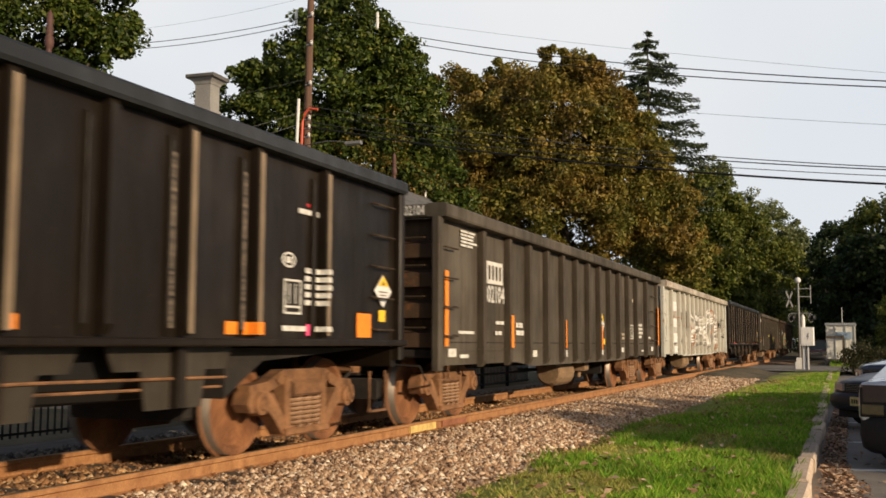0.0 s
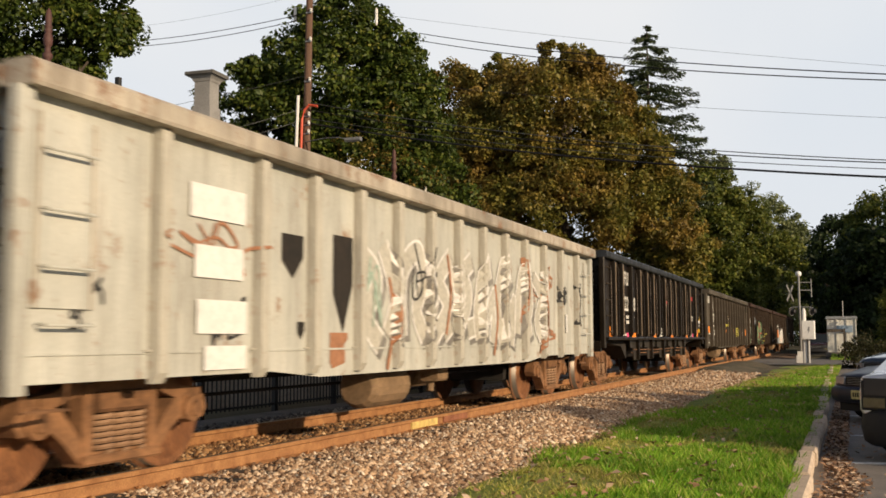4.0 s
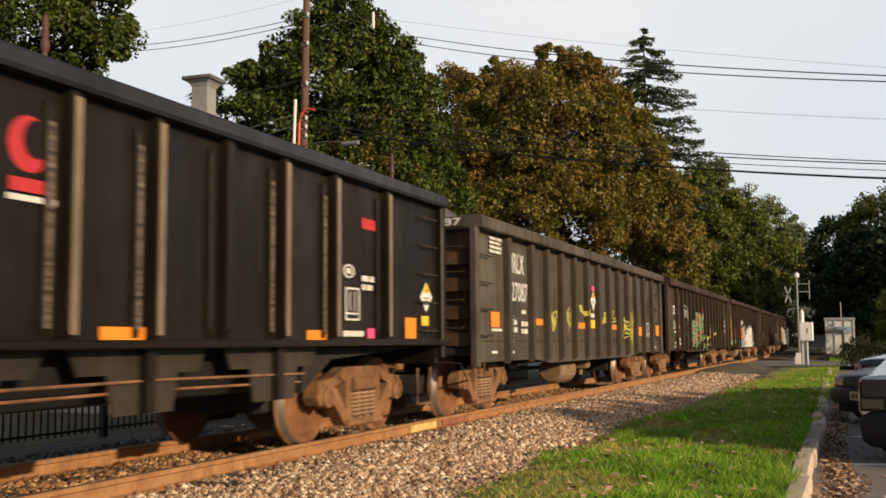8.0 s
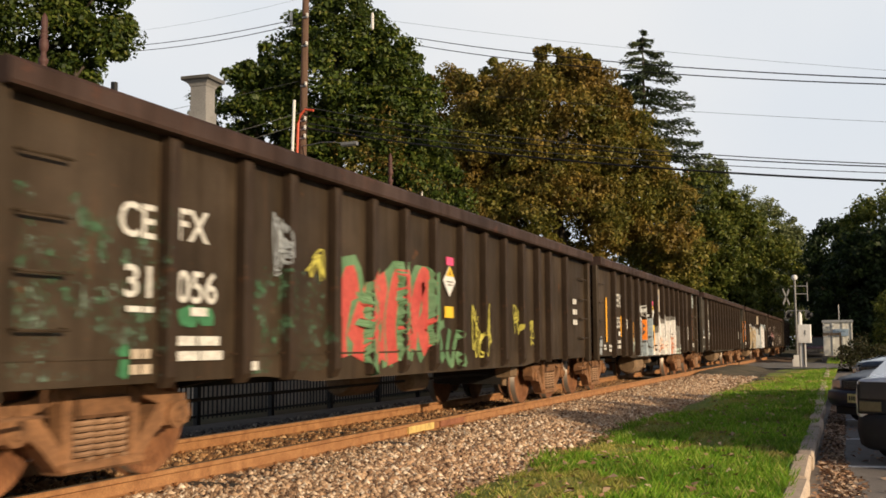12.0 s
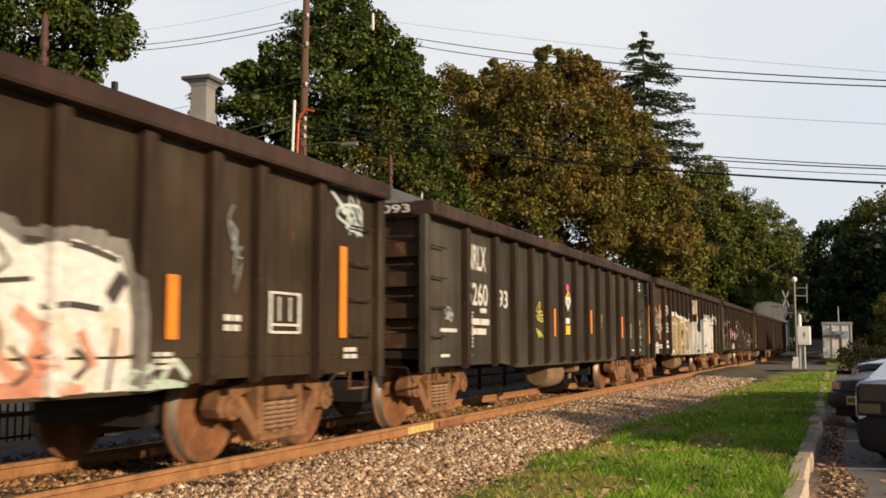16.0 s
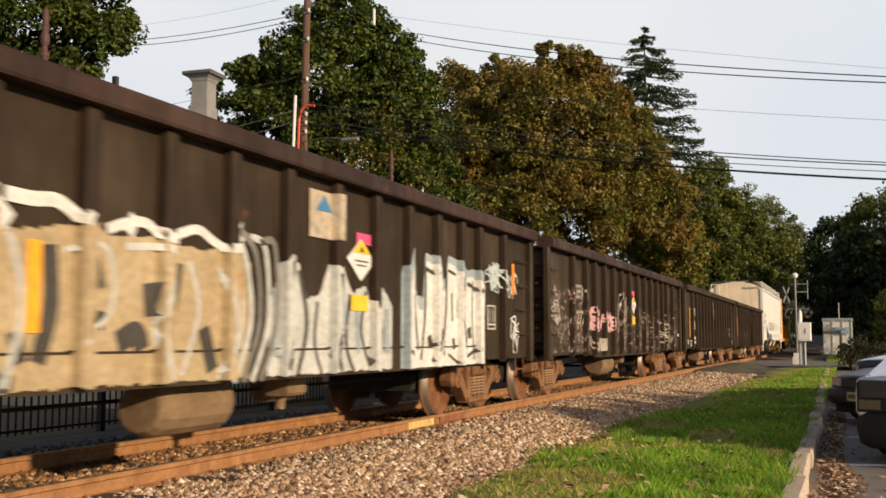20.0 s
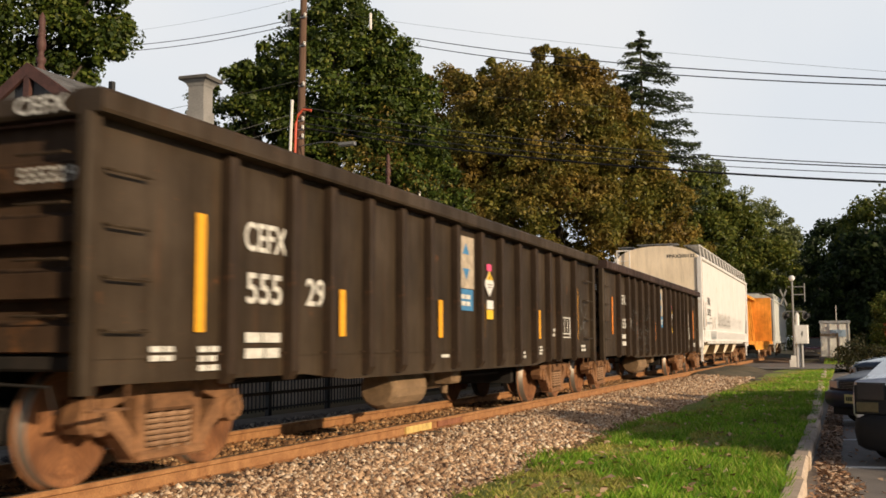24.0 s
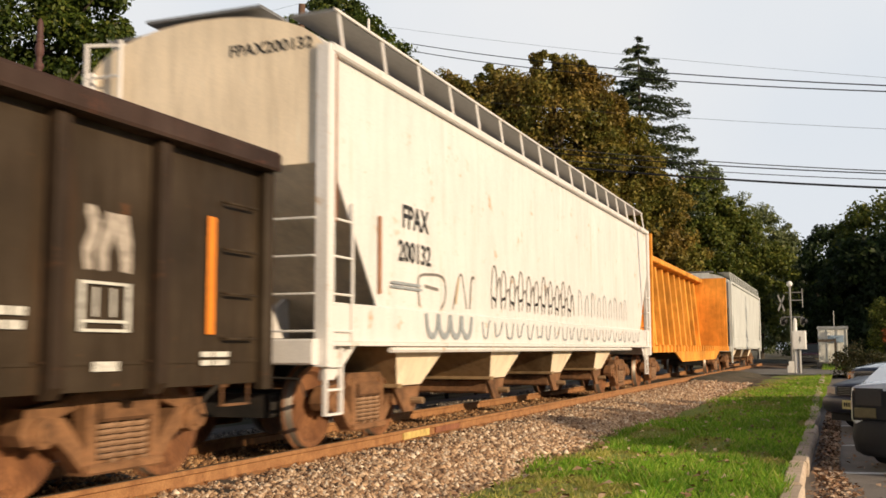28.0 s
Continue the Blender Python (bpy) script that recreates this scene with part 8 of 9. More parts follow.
decal(car_5, 7.65, 7.90, 2.13, 2.24, M_PINK)
decal(car_5, 7.58, 7.89, 1.43, 1.58, M_YELLOW)
scrawl(car_5, 8.52, 9.53, 0.75, 1.91, M_YELPAINT, 5, 28)
scrawl(car_5, 10.38, 10.82, 1.11, 1.83, M_YELPAINT, 2, 29)
scrawl(car_5, 11.31, 11.70, 1.05, 1.52, M_YELPAINT, 2, 30)
decal(car_5, 2.94, 3.08, 0.86, 0.94, M_STENCIL)
text_bars(car_5, 14.21, 14.56, 1.39, 1.99, M_STENCIL, 3)
lettering(car_6, 1.90, 2.66, 1.91, 2.22, M_STENCIL, "CEFX")
lettering(car_6, 1.99, 2.54, 1.42, 1.68, M_STENCIL, "555")
lettering(car_6, 3.04, 3.42, 1.41, 1.66, M_STENCIL, "28")
decal(car_6, 1.02, 1.15, 1.11, 2.08, M_AMBER)
decal(car_6, 2.54, 2.64, 1.23, 1.71, M_AMBER)
decal(car_6, 3.95, 4.06, 1.12, 1.60, M_AMBER)
text_bars(car_6, 0.76, 1.04, 0.93, 1.06, M_STENCIL, 2)
text_bars(car_6, 1.29, 1.57, 0.88, 1.06, M_STENCIL, 2)
text_bars(car_6, 1.80, 2.64, 0.94, 1.17, M_STENCIL, 2)
decal(car_6, 2.32, 2.49, 1.25, 1.35, M_WHITE)
scrawl(car_6, 3.03, 3.20, 1.67, 1.96, M_STENCIL, 2, 31)
paint_patch(car_6, 0.32, 0.72, 0.81, 1.23, M_GREYPAINT, 3, 32)
flat("spray_haze", car_6, swath([(4.62, 1.86), (4.9, 2.0), (5.2, 1.9), (5.45, 1.78)], 0.20), M_SPRAYSHADE, 0.0, "", False, 0.001)
scrawl(car_6, 4.70, 5.40, 1.80, 2.12, M_SPRAYPALE, 4, 135)
for k in range(9):
    d = 3.62 + 0.062 * k
    flat("spray_stroke", car_6, swath([(d, 0.80 + 0.03 * (k % 3)), (d + 0.01 * k - 0.02, 1.0), (d - 0.05 + 0.022 * k, 1.12 + 0.09 * (k % 2))], 0.05), M_SPRAYMINT if k % 3 else M_SPRAYPALE, 0.0, "", False, 0.001 + 0.0006 * k)
field(car_6, 4.50, 6.50, 0.72, 1.92, [(0, 0.8), (0.06, 0.9), (0.25, 0.82), (0.36, 0.72), (0.44, 0.8), (0.5, 0.98), (0.6, 1.0), (0.7, 0.78), (0.8, 0.86), (1, 0.74)], M_SPRAYBLUE, 0.001, 0.05)
drawn(car_6, 4.50, 6.50, 0.72, 1.92, M_SPRAYDARK, 0.052, GREY_LETTERS)
drawn(car_6, 4.50, 6.50, 0.74, 1.96, M_SPRAYPALE, 0.07, [[(0.02, 0.84), (0.1, 0.9), (0.2, 0.82), (0.36, 0.76)], [(0.42, 0.84), (0.48, 0.98), (0.58, 1.0), (0.66, 0.86)], [(0.7, 0.82), (0.8, 0.88), (0.98, 0.76)], [(0.12, 0.05), (0.16, 0.3)], [(0.62, 0.06), (0.66, 0.3), (0.62, 0.42)]], 0.009)
field(car_6, 6.58, 10.88, 0.70, 2.04, [(0, 0.2), (0.10, 0.42), (0.13, 0.74), (0.2, 0.72), (0.26, 0.9), (0.33, 0.86), (0.38, 0.62), (0.46, 0.64), (0.5, 0.9), (0.57, 0.84), (0.62, 0.72), (0.68, 0.92), (0.74, 0.86), (0.86, 0.9), (0.97, 0.86), (1, 0.45)], M_SPRAYSHADE, 0.001, 0.06)
field(car_6, 6.62, 10.80, 0.70, 1.98, [(0, 0.2), (0.10, 0.40), (0.14, 0.72), (0.2, 0.70), (0.26, 0.88), (0.33, 0.8), (0.38, 0.56), (0.46, 0.6), (0.5, 0.86), (0.57, 0.8), (0.62, 0.66), (0.68, 0.88), (0.74, 0.8), (0.86, 0.86), (0.97, 0.8), (1, 0.45)], M_SPRAYWHITE, 0.003, 0.04)
drawn(car_6, 6.62, 10.80, 0.70, 1.98, M_SPRAYPEACH, 0.20, [[(0.02, 0.12), (0.12, 0.2), (0.2, 0.1)], [(0.24, 0.2), (0.32, 0.34), (0.38, 0.12)], [(0.52, 0.1), (0.58, 0.3), (0.66, 0.2)], [(0.68, 0.42), (0.72, 0.22), (0.70, 0.06)], [(0.80, 0.46), (0.86, 0.22), (0.9, 0.08)], [(0.94, 0.5), (0.97, 0.2)]], 0.005)
drawn(car_6, 6.62, 10.80, 0.70, 1.98, M_SPRAYCORAL, 0.10, [[(0.60, 0.2), (0.66, 0.32), (0.74, 0.14), (0.80, 0.22)], [(0.73, 0.48), (0.78, 0.36), (0.76, 0.2)], [(0.87, 0.38), (0.91, 0.18)], [(0.64, 0.06), (0.8, 0.08), (0.88, 0.04)], [(0.28, 0.1), (0.36, 0.26)]], 0.007)
drawn(car_6, 6.62, 10.80, 0.70, 1.98, M_SPRAYDARK, 0.040, WHITE_LETTERS, 0.009)
drawn(car_6, 6.62, 10.80, 0.70, 1.98, M_SPRAYDARK, 0.13, [[(0.94, 0.56), (0.975, 0.70)], [(0.235, 0.62), (0.25, 0.42)], [(0.40, 0.36), (0.43, 0.56)], [(0.61, 0.60), (0.625, 0.48)]], 0.010)
drawn(car_6, 10.70, 11.50, 0.72, 0.98, M_SPRAYMINT, 0.07, [[(0.0, 0.3), (0.3, 0.8), (0.5, 0.2), (0.75, 0.9), (1.0, 0.4)], [(0.1, 0.1), (0.6, 0.25), (0.95, 0.1)]], 0.011)
placard(car_6, 6.49, 6.94, 1.70, 2.11, M_WHITE)
decal(car_6, 6.59, 6.85, 2.10, 2.21, M_PINK)
decal(car_6, 6.58, 6.98, 1.41, 1.56, M_YELLOW)
decal(car_6, 6.64, 6.75, 1.08, 1.44, M_AMBER)
decal(car_6, 6.88, 6.99, 1.02, 1.42, M_AMBER)
decal(car_6, 5.22, 5.35, 1.16, 1.68, M_ORANGE)
decal(car_6, 7.30, 7.91, 1.95, 2.58, M_CREAM)
triangle(car_6, 7.46, 7.73, 2.31, 2.51, M_BLUE)
decal(car_6, 11.20, 11.34, 1.13, 1.64, M_ORANGE)
frame_mark(car_6, 12.68, 13.25, 1.19, 1.58, M_STENCIL)
decal(car_6, 14.07, 14.22, 1.16, 2.12, M_ORANGE)
scrawl(car_6, 13.82, 14.59, 2.14, 2.72, M_ICEPAINT, 5, 36)
text_bars(car_6, 10.92, 11.38, 0.89, 1.04, M_STENCIL, 3)
text_bars(car_6, 11.96, 12.22, 1.19, 1.36, M_STENCIL, 2)
text_bars(car_6, 14.15, 14.48, 0.93, 1.07, M_STENCIL, 2)
scrawl(car_6, 11.96, 12.24, 1.50, 2.39, M_GREYPAINT, 3, 37)
lettering(car_7, 1.61, 2.39, 2.15, 2.51, M_STENCIL, "NRLX")
lettering(car_7, 1.59, 2.46, 1.64, 1.97, M_STENCIL, "5260")
lettering(car_7, 2.95, 3.40, 1.64, 1.92, M_STENCIL, "93")
decal(car_7, 0.03, 0.19, 1.61, 2.01, M_ORANGE)
decal(car_7, 0.05, 0.15, 1.03, 1.57, M_ORANGE)
text_bars(car_7, 1.63, 2.51, 1.20, 1.48, M_STENCIL, 2)
decal(car_7, 2.11, 2.38, 1.54, 1.61, M_STENCIL)
decal(car_7, 0.57, 1.17, 1.25, 1.30, M_STENCIL)
scrawl(car_7, 0.58, 1.10, 1.36, 1.62, M_GREYPAINT, 3, 38)
text_column(car_7, 1.47, 1.58, 1.05, 1.56, M_STENCIL, 10)
decal(car_7, 0.58, 0.90, 0.92, 0.96, M_STENCIL)
decal(car_7, 1.50, 1.73, 0.91, 0.96, M_STENCIL)
decal(car_7, 2.86, 2.96, 1.43, 1.87, M_ORANGE)
scrawl(car_7, 4.86, 5.37, 1.45, 1.82, M_YELPAINT, 4, 39)
scrawl(car_7, 4.87, 5.35, 1.18, 1.38, M_YELPAINT, 3, 40)
decal(car_7, 6.05, 6.17, 1.23, 1.73, M_ORANGE)
placard(car_7, 6.80, 7.24, 1.70, 2.13, M_WHITE)
decal(car_7, 6.91, 7.12, 2.11, 2.22, M_PINK)
decal(car_7, 6.86, 7.17, 1.27, 1.44, M_YELLOW)
decal(car_7, 6.87, 7.15, 1.47, 1.58, M_WHITE)
decal(car_7, 8.84, 8.98, 1.30, 1.79, M_ORANGE)
scrawl(car_7, 9.58, 10.10, 1.31, 1.94, M_YELPAINT, 2, 41)
decal(car_7, 11.90, 12.05, 1.23, 1.73, M_ORANGE)
frame_mark(car_7, 12.52, 13.02, 1.23, 1.57, M_STENCIL)
part("sticker", Mesh().box(1.603, 1.606, 14.94 - car_7[1], 15.06 - car_7[1], 1.10, 2.10), M_ORANGE, car_7[0])
text_bars(car_7, 13.83, 14.27, 2.42, 2.66, M_STENCIL, 3)
scrawl(car_7, 13.80, 14.23, 1.40, 1.83, M_YELPAINT, 4, 42)
text_column(car_7, 13.62, 13.74, 1.06, 1.56, M_STENCIL, 10)
decal(car_7, 13.71, 14.27, 1.25, 1.30, M_STENCIL)
decal(car_7, 13.06, 13.37, 0.92, 0.96, M_STENCIL)
decal(car_7, 13.84, 14.17, 0.91, 0.96, M_STENCIL)
lettering(car_8, 2.07, 2.77, 1.92, 2.22, M_STENCIL, "CEFX")
lettering(car_8, 2.08, 2.71, 1.42, 1.71, M_STENCIL, "555")
lettering(car_8, 3.19, 3.58, 1.42, 1.69, M_STENCIL, "38")
text_bars(car_8, 2.06, 2.77, 0.95, 1.22, M_STENCIL, 2)
scrawl(car_8, 0.44, 1.60, 1.34, 2.16, M_GREYPAINT, 8, 43)
decal(car_8, 1.17, 1.30, 1.21, 2.19, M_ORANGE)
paint_patch(car_8, 0.41, 1.00, 0.80, 1.16, M_WHITE, 3, 44)
text_bars(car_8, 0.88, 1.69, 0.96, 1.09, M_STENCIL, 2)
field(car_8, 3.05, 6.6, 0.68, 1.95, [(0, 0.5), (0.05, 0.92), (0.12, 0.98), (0.2, 0.86), (0.3, 0.9), (0.42, 0.96), (0.5, 0.9), (0.62, 0.94), (0.8, 0.9), (0.92, 0.96), (1, 0.86)], M_SPRAYTAN, 0.0014, 0.05)
drawn(car_8, 3.1, 6.6, 0.68, 1.95, M_SPRAYDARK, 0.15, [[(0.42, 0.78), (0.44, 0.6)], [(0.60, 0.66), (0.61, 0.46)], [(0.22, 0.36), (0.24, 0.2)], [(0.06, 0.7), (0.08, 0.3)], [(0.30, 0.82), (0.31, 0.5), (0.28, 0.2)], [(0.40, 0.46), (0.46, 0.42)], [(0.50, 0.30), (0.56, 0.36), (0.58, 0.26)], [(0.70, 0.8), (0.68, 0.5)], [(0.80, 0.4), (0.84, 0.12)], [(0.12, 0.12), (0.22, 0.08)]], 0.004)
drawn(car_8, 3.1, 6.6, 0.68, 1.95, M_SPRAYPALE, 0.05, [[(0.02, 0.8), (0.1, 0.84), (0.16, 0.5), (0.1, 0.1)], [(0.2, 0.86), (0.24, 0.5), (0.2, 0.08)], [(0.34, 0.8), (0.46, 0.84), (0.48, 0.5), (0.38, 0.3)], [(0.52, 0.86), (0.66, 0.84), (0.62, 0.4), (0.66, 0.06)], [(0.74, 0.82), (0.78, 0.5), (0.72, 0.1)], [(0.86, 0.8), (0.9, 0.4), (0.86, 0.06)], [(0.92, 0.9), (0.96, 0.5), (0.92, 0.06)]], 0.006)
drawn(car_8, 3.1, 6.6, 0.68, 2.05, M_SPRAYWHITE, 0.14, [[(0.0, 0.88), (0.12, 0.96), (0.2, 0.84)], [(0.52, 0.94), (0.55, 0.9)]], 0.008)
wave(car_8, 3.75, 4.45, 1.97, 0.06, M_SPRAYWHITE, 0.10, 145)
wave(car_8, 4.70, 6.45, 1.93, 0.07, M_SPRAYWHITE, 0.08, 146)
for k in range(4):
    flat("spray_line", car_8, swath([(6.35 + k * 0.14, 0.72), (6.60 + k * 0.14, 1.25), (6.50 + k * 0.16, 1.80 + 0.05 * k), (6.25 + k * 0.16, 2.08 - 0.04 * k)], 0.07), M_SPRAYPALE if k % 2 == 0 else M_SPRAYSHADE, 0.0, "", False, 0.0128)
field(car_8, 6.9, 9.6, 0.68, 1.95, [(0, 0.5), (0.08, 0.95), (0.2, 0.9), (0.26, 0.62), (0.36, 0.66), (0.42, 0.92), (0.56, 0.88), (0.62, 0.7), (0.74, 0.78), (0.8, 0.55), (0.9, 0.8), (1, 0.6)], M_SPRAYPALE, 0.001, 0.05)
drawn(car_8, 6.9, 9.6, 0.68, 1.95, M_SPRAYDARK, 0.06, [[(0.1, 0.9), (0.14, 0.5), (0.08, 0.1)], [(0.2, 0.85), (0.26, 0.45), (0.2, 0.06)], [(0.34, 0.62), (0.32, 0.3), (0.38, 0.04)], [(0.46, 0.86), (0.50, 0.5), (0.44, 0.2), (0.5, 0.02)], [(0.6, 0.7), (0.57, 0.3), (0.64, 0.05)], [(0.74, 0.74), (0.70, 0.4), (0.78, 0.1)], [(0.86, 0.7), (0.90, 0.35), (0.86, 0.05)]])
drawn(car_8, 6.9, 9.6, 0.68, 1.95, M_SPRAYBLUE, 0.10, [[(0.04, 0.7), (0.05, 0.2)], [(0.53, 0.8), (0.55, 0.4)], [(0.66, 0.6), (0.68, 0.2)], [(0.94, 0.6), (0.95, 0.2)]], 0.009)
field(car_8, 9.85, 12.62, 0.66, 2.24, [(0, 0.75), (0.06, 0.98), (0.12, 0.96), (0.16, 0.6), (0.24, 0.58), (0.27, 0.97), (0.36, 0.95), (0.40, 0.74), (0.52, 0.78), (0.55, 0.98), (0.66, 0.96), (0.70, 0.86), (0.9, 0.9), (1, 0.84)], M_SPRAYBLUE, 0.001, 0.03)
field(car_8, 9.92, 12.54, 0.66, 2.16, [(0, 0.7), (0.06, 0.96), (0.12, 0.94), (0.16, 0.52), (0.24, 0.5), (0.27, 0.95), (0.36, 0.92), (0.40, 0.68), (0.52, 0.72), (0.55, 0.97), (0.66, 0.94), (0.70, 0.82), (0.9, 0.88), (1, 0.8)], M_SPRAYWHITE, 0.003, 0.03)
drawn(car_8, 9.92, 12.54, 0.66, 2.16, M_SPRAYDARK, 0.05, [[(0.14, 0.9), (0.13, 0.55), (0.17, 0.2)], [(0.26, 0.9), (0.25, 0.5), (0.2, 0.12)], [(0.38, 0.86), (0.39, 0.5), (0.34, 0.1)], [(0.53, 0.9), (0.52, 0.55), (0.48, 0.2)], [(0.60, 0.7), (0.61, 0.45)], [(0.69, 0.86), (0.68, 0.5), (0.72, 0.15)], [(0.80, 0.8), (0.81, 0.5), (0.78, 0.25)], [(0.91, 0.84), (0.90, 0.5), (0.93, 0.1)], [(0.05, 0.88), (0.12, 0.87)], [(0.27, 0.88), (0.36, 0.85)], [(0.55, 0.90), (0.66, 0.87)], [(0.72, 0.76), (0.85, 0.80), (0.98, 0.74)], [(0.0, 0.2), (0.1, 0.12)], [(0.3, 0.22), (0.42, 0.30)], [(0.4, 0.08), (0.5, 0.18)], [(0.55, 0.16), (0.68, 0.08)], [(0.70, 0.28), (0.84, 0.36)], [(0.8, 0.12), (0.96, 0.2)]], 0.006)
drawn(car_8, 9.92, 12.54, 0.66, 2.16, M_SPRAYDARK, 0.12, [[(0.44, 0.36), (0.46, 0.24)], [(0.30, 0.32), (0.32, 0.22)], [(0.62, 0.30), (0.63, 0.2)], [(0.85, 0.4), (0.86, 0.3)]], 0.008)
decal(car_8, 7.61, 8.20, 2.11, 2.59, M_CREAM)
triangle(car_8, 7.73, 8.07, 2.39, 2.55, M_BLUE)
placard(car_8, 8.41, 9.08, 1.72, 2.19, M_WHITE)
decal(car_8, 8.65, 8.99, 2.13, 2.25, M_PINK)
decal(car_8, 8.53, 8.93, 1.40, 1.57, M_YELLOW)
decal(car_8, 3.95, 4.08, 1.13, 1.74, M_AMBER)
decal(car_8, 6.28, 6.40, 1.15, 1.66, M_AMBER)
drawn(car_8, 12.60, 12.84, 0.95, 2.05, M_SPRAYMINT, 0.09, [[(0.2, 0.0), (0.35, 0.5), (0.5, 1.0)], [(0.7, 0.45), (0.8, 0.85)]], 0.002)
scrawl(car_8, 12.85, 13.62, 1.86, 2.28, M_ICEPAINT, 5, 47)
frame_mark(car_8, 12.88, 13.24, 1.24, 1.60, M_STENCIL)
decal(car_8, 14.07, 14.20, 1.80, 2.29, M_ORANGE)
scrawl(car_8, 13.84, 14.38, 1.64, 2.24, M_STENCIL, 4, 48)
scrawl(car_8, 13.97, 14.45, 0.88, 1.48, M_WHITE, 6, 49)
scrawl(car_8, 12.72, 13.64, 1.73, 2.28, M_ICEPAINT, 5, 50)
lettering(car_9, 1.98, 2.78, 1.90, 2.18, M_FADEPAINT, "CEFX")
lettering(car_9, 1.99, 2.81, 1.39, 1.67, M_FADEPAINT, "3272")
swollen(car_9, 3.08, 5.32, 1.22, 1.74, 4, [M_SPRAYPINK], M_SPRAYPINK, 52, None, None, 0.24, 0.0, 0.1)
sprayed(car_9, 0.35, 2.95, 0.85, 1.95, [(0.30, 0.25, 0.21), (0.40, 0.22, 0.20)], (0.42, 0.37, 0.33), (0.30, 0.25, 0.21), 0.6, 58, 0.05, 0.58, 0.46)
sprayed(car_9, 5.6, 14.3, 0.80, 1.75, [(0.24, 0.17, 0.13), (0.32, 0.27, 0.23)], (0.44, 0.40, 0.36), (0.30, 0.25, 0.21), 0.9, 59, 0.03, 0.56, 0.50)
paint_patch(car_9, 3.80, 4.43, 0.83, 1.12, M_FADEPAINT, 2, 53)
scrawl(car_9, 3.13, 3.80, 0.86, 1.18, M_FADEPAINT, 2, 54)
placard(car_9, 7.44, 8.09, 1.73, 2.18, M_WHITE)
decal(car_9, 7.60, 7.93, 2.18, 2.29, M_PINK)
decal(car_9, 7.56, 7.97, 1.47, 1.66, M_YELLOW)
scrawl(car_9, 9.78, 13.82, 0.70, 1.98, M_FADEPAINT, 6, 55)
scrawl(car_9, 5.70, 7.00, 0.80, 2.59, M_FADEPAINT, 6, 56)
scrawl(car_9, 0.35, 0.98, 1.31, 1.91, M_FADEPAINT, 5, 57)
scrawl(car_9, 11.76, 12.30, 0.78, 2.07, M_FADEPAINT, 6, 61)
scrawl(car_9, 13.58, 14.46, 0.88, 1.87, M_ROSEPAINT, 7, 62)
decal(car_9, 14.64, 14.88, 1.19, 1.28, M_STENCIL)
lettering(car_10, 2.03, 2.76, 1.92, 2.19, M_STENCIL, "CEFX")
lettering(car_10, 2.07, 2.67, 1.45, 1.73, M_STENCIL, "555")
lettering(car_10, 3.13, 3.51, 1.46, 1.74, M_STENCIL, "29")
decal(car_10, 1.30, 1.43, 1.19, 2.17, M_AMBER)
text_bars(car_10, 2.03, 2.74, 0.94, 1.22, M_STENCIL, 2)
text_bars(car_10, 0.73, 1.08, 0.95, 1.09, M_STENCIL, 2)
text_bars(car_10, 1.35, 1.64, 0.86, 1.09, M_STENCIL, 3)
decal(car_10, 3.82, 3.95, 1.17, 1.66, M_AMBER)
decal(car_10, 7.28, 7.93, 1.86, 2.59, M_CREAM)
triangle(car_10, 7.47, 7.74, 2.34, 2.50, M_BLUE)
triangle_down(car_10, 7.48, 7.75, 1.98, 2.14, M_BLUE)
decal(car_10, 7.30, 7.90, 1.55, 1.85, M_BLUE)
text_bars(car_10, 7.34, 7.85, 1.60, 1.79, M_STENCIL, 2)
decal(car_10, 6.59, 6.73, 1.17, 1.66, M_AMBER)
placard(car_10, 8.37, 8.81, 1.78, 2.17, M_WHITE)
decal(car_10, 8.50, 8.71, 2.17, 2.27, M_PINK)
decal(car_10, 8.49, 8.78, 1.60, 1.73, M_WHITE)
decal(car_10, 8.48, 8.77, 1.45, 1.59, M_YELLOW)
decal(car_10, 8.33, 8.43, 1.17, 1.67, M_AMBER)
decal(car_10, 11.19, 11.33, 1.17, 1.66, M_AMBER)
text_bars(car_10, 11.05, 11.42, 0.89, 1.05, M_STENCIL, 3)
text_bars(car_10, 11.94, 12.24, 1.20, 1.37, M_STENCIL, 2)
frame_mark(car_10, 12.71, 13.32, 1.19, 1.58, M_STENCIL)
decal(car_10, 13.83, 13.98, 1.15, 2.17, M_AMBER)
text_bars(car_10, 14.17, 14.58, 0.92, 1.07, M_STENCIL, 2)
text_bars(car_10, 10.16, 10.44, 0.84, 0.97, M_STENCIL, 2)
decal(car_10, 6.69, 6.96, 0.91, 0.95, M_STENCIL)
lettering(car_11, 1.91, 2.72, 2.01, 2.24, M_STENCIL, "CEFX")
lettering(car_11, 2.07, 2.70, 1.44, 1.67, M_STENCIL, "555")
lettering(car_11, 2.99, 3.34, 1.47, 1.71, M_STENCIL, "31")
decal(car_11, 1.12, 1.23, 1.30, 2.15, M_ORANGE)
text_bars(car_11, 1.95, 2.72, 1.00, 1.33, M_STENCIL, 2)
decal(car_11, 3.92, 4.06, 1.17, 1.63, M_ORANGE)
decal(car_11, 6.62, 6.77, 1.17, 1.66, M_ORANGE)
decal(car_11, 11.24, 11.35, 1.19, 1.68, M_ORANGE)
frame_mark(car_11, 12.72, 13.26, 1.22, 1.58, M_STENCIL)
paint_patch(car_11, 12.75, 13.29, 1.62, 2.13, M_FADEPAINT, 3, 63)
decal(car_11, 14.24, 14.35, 1.22, 2.21, M_ORANGE)
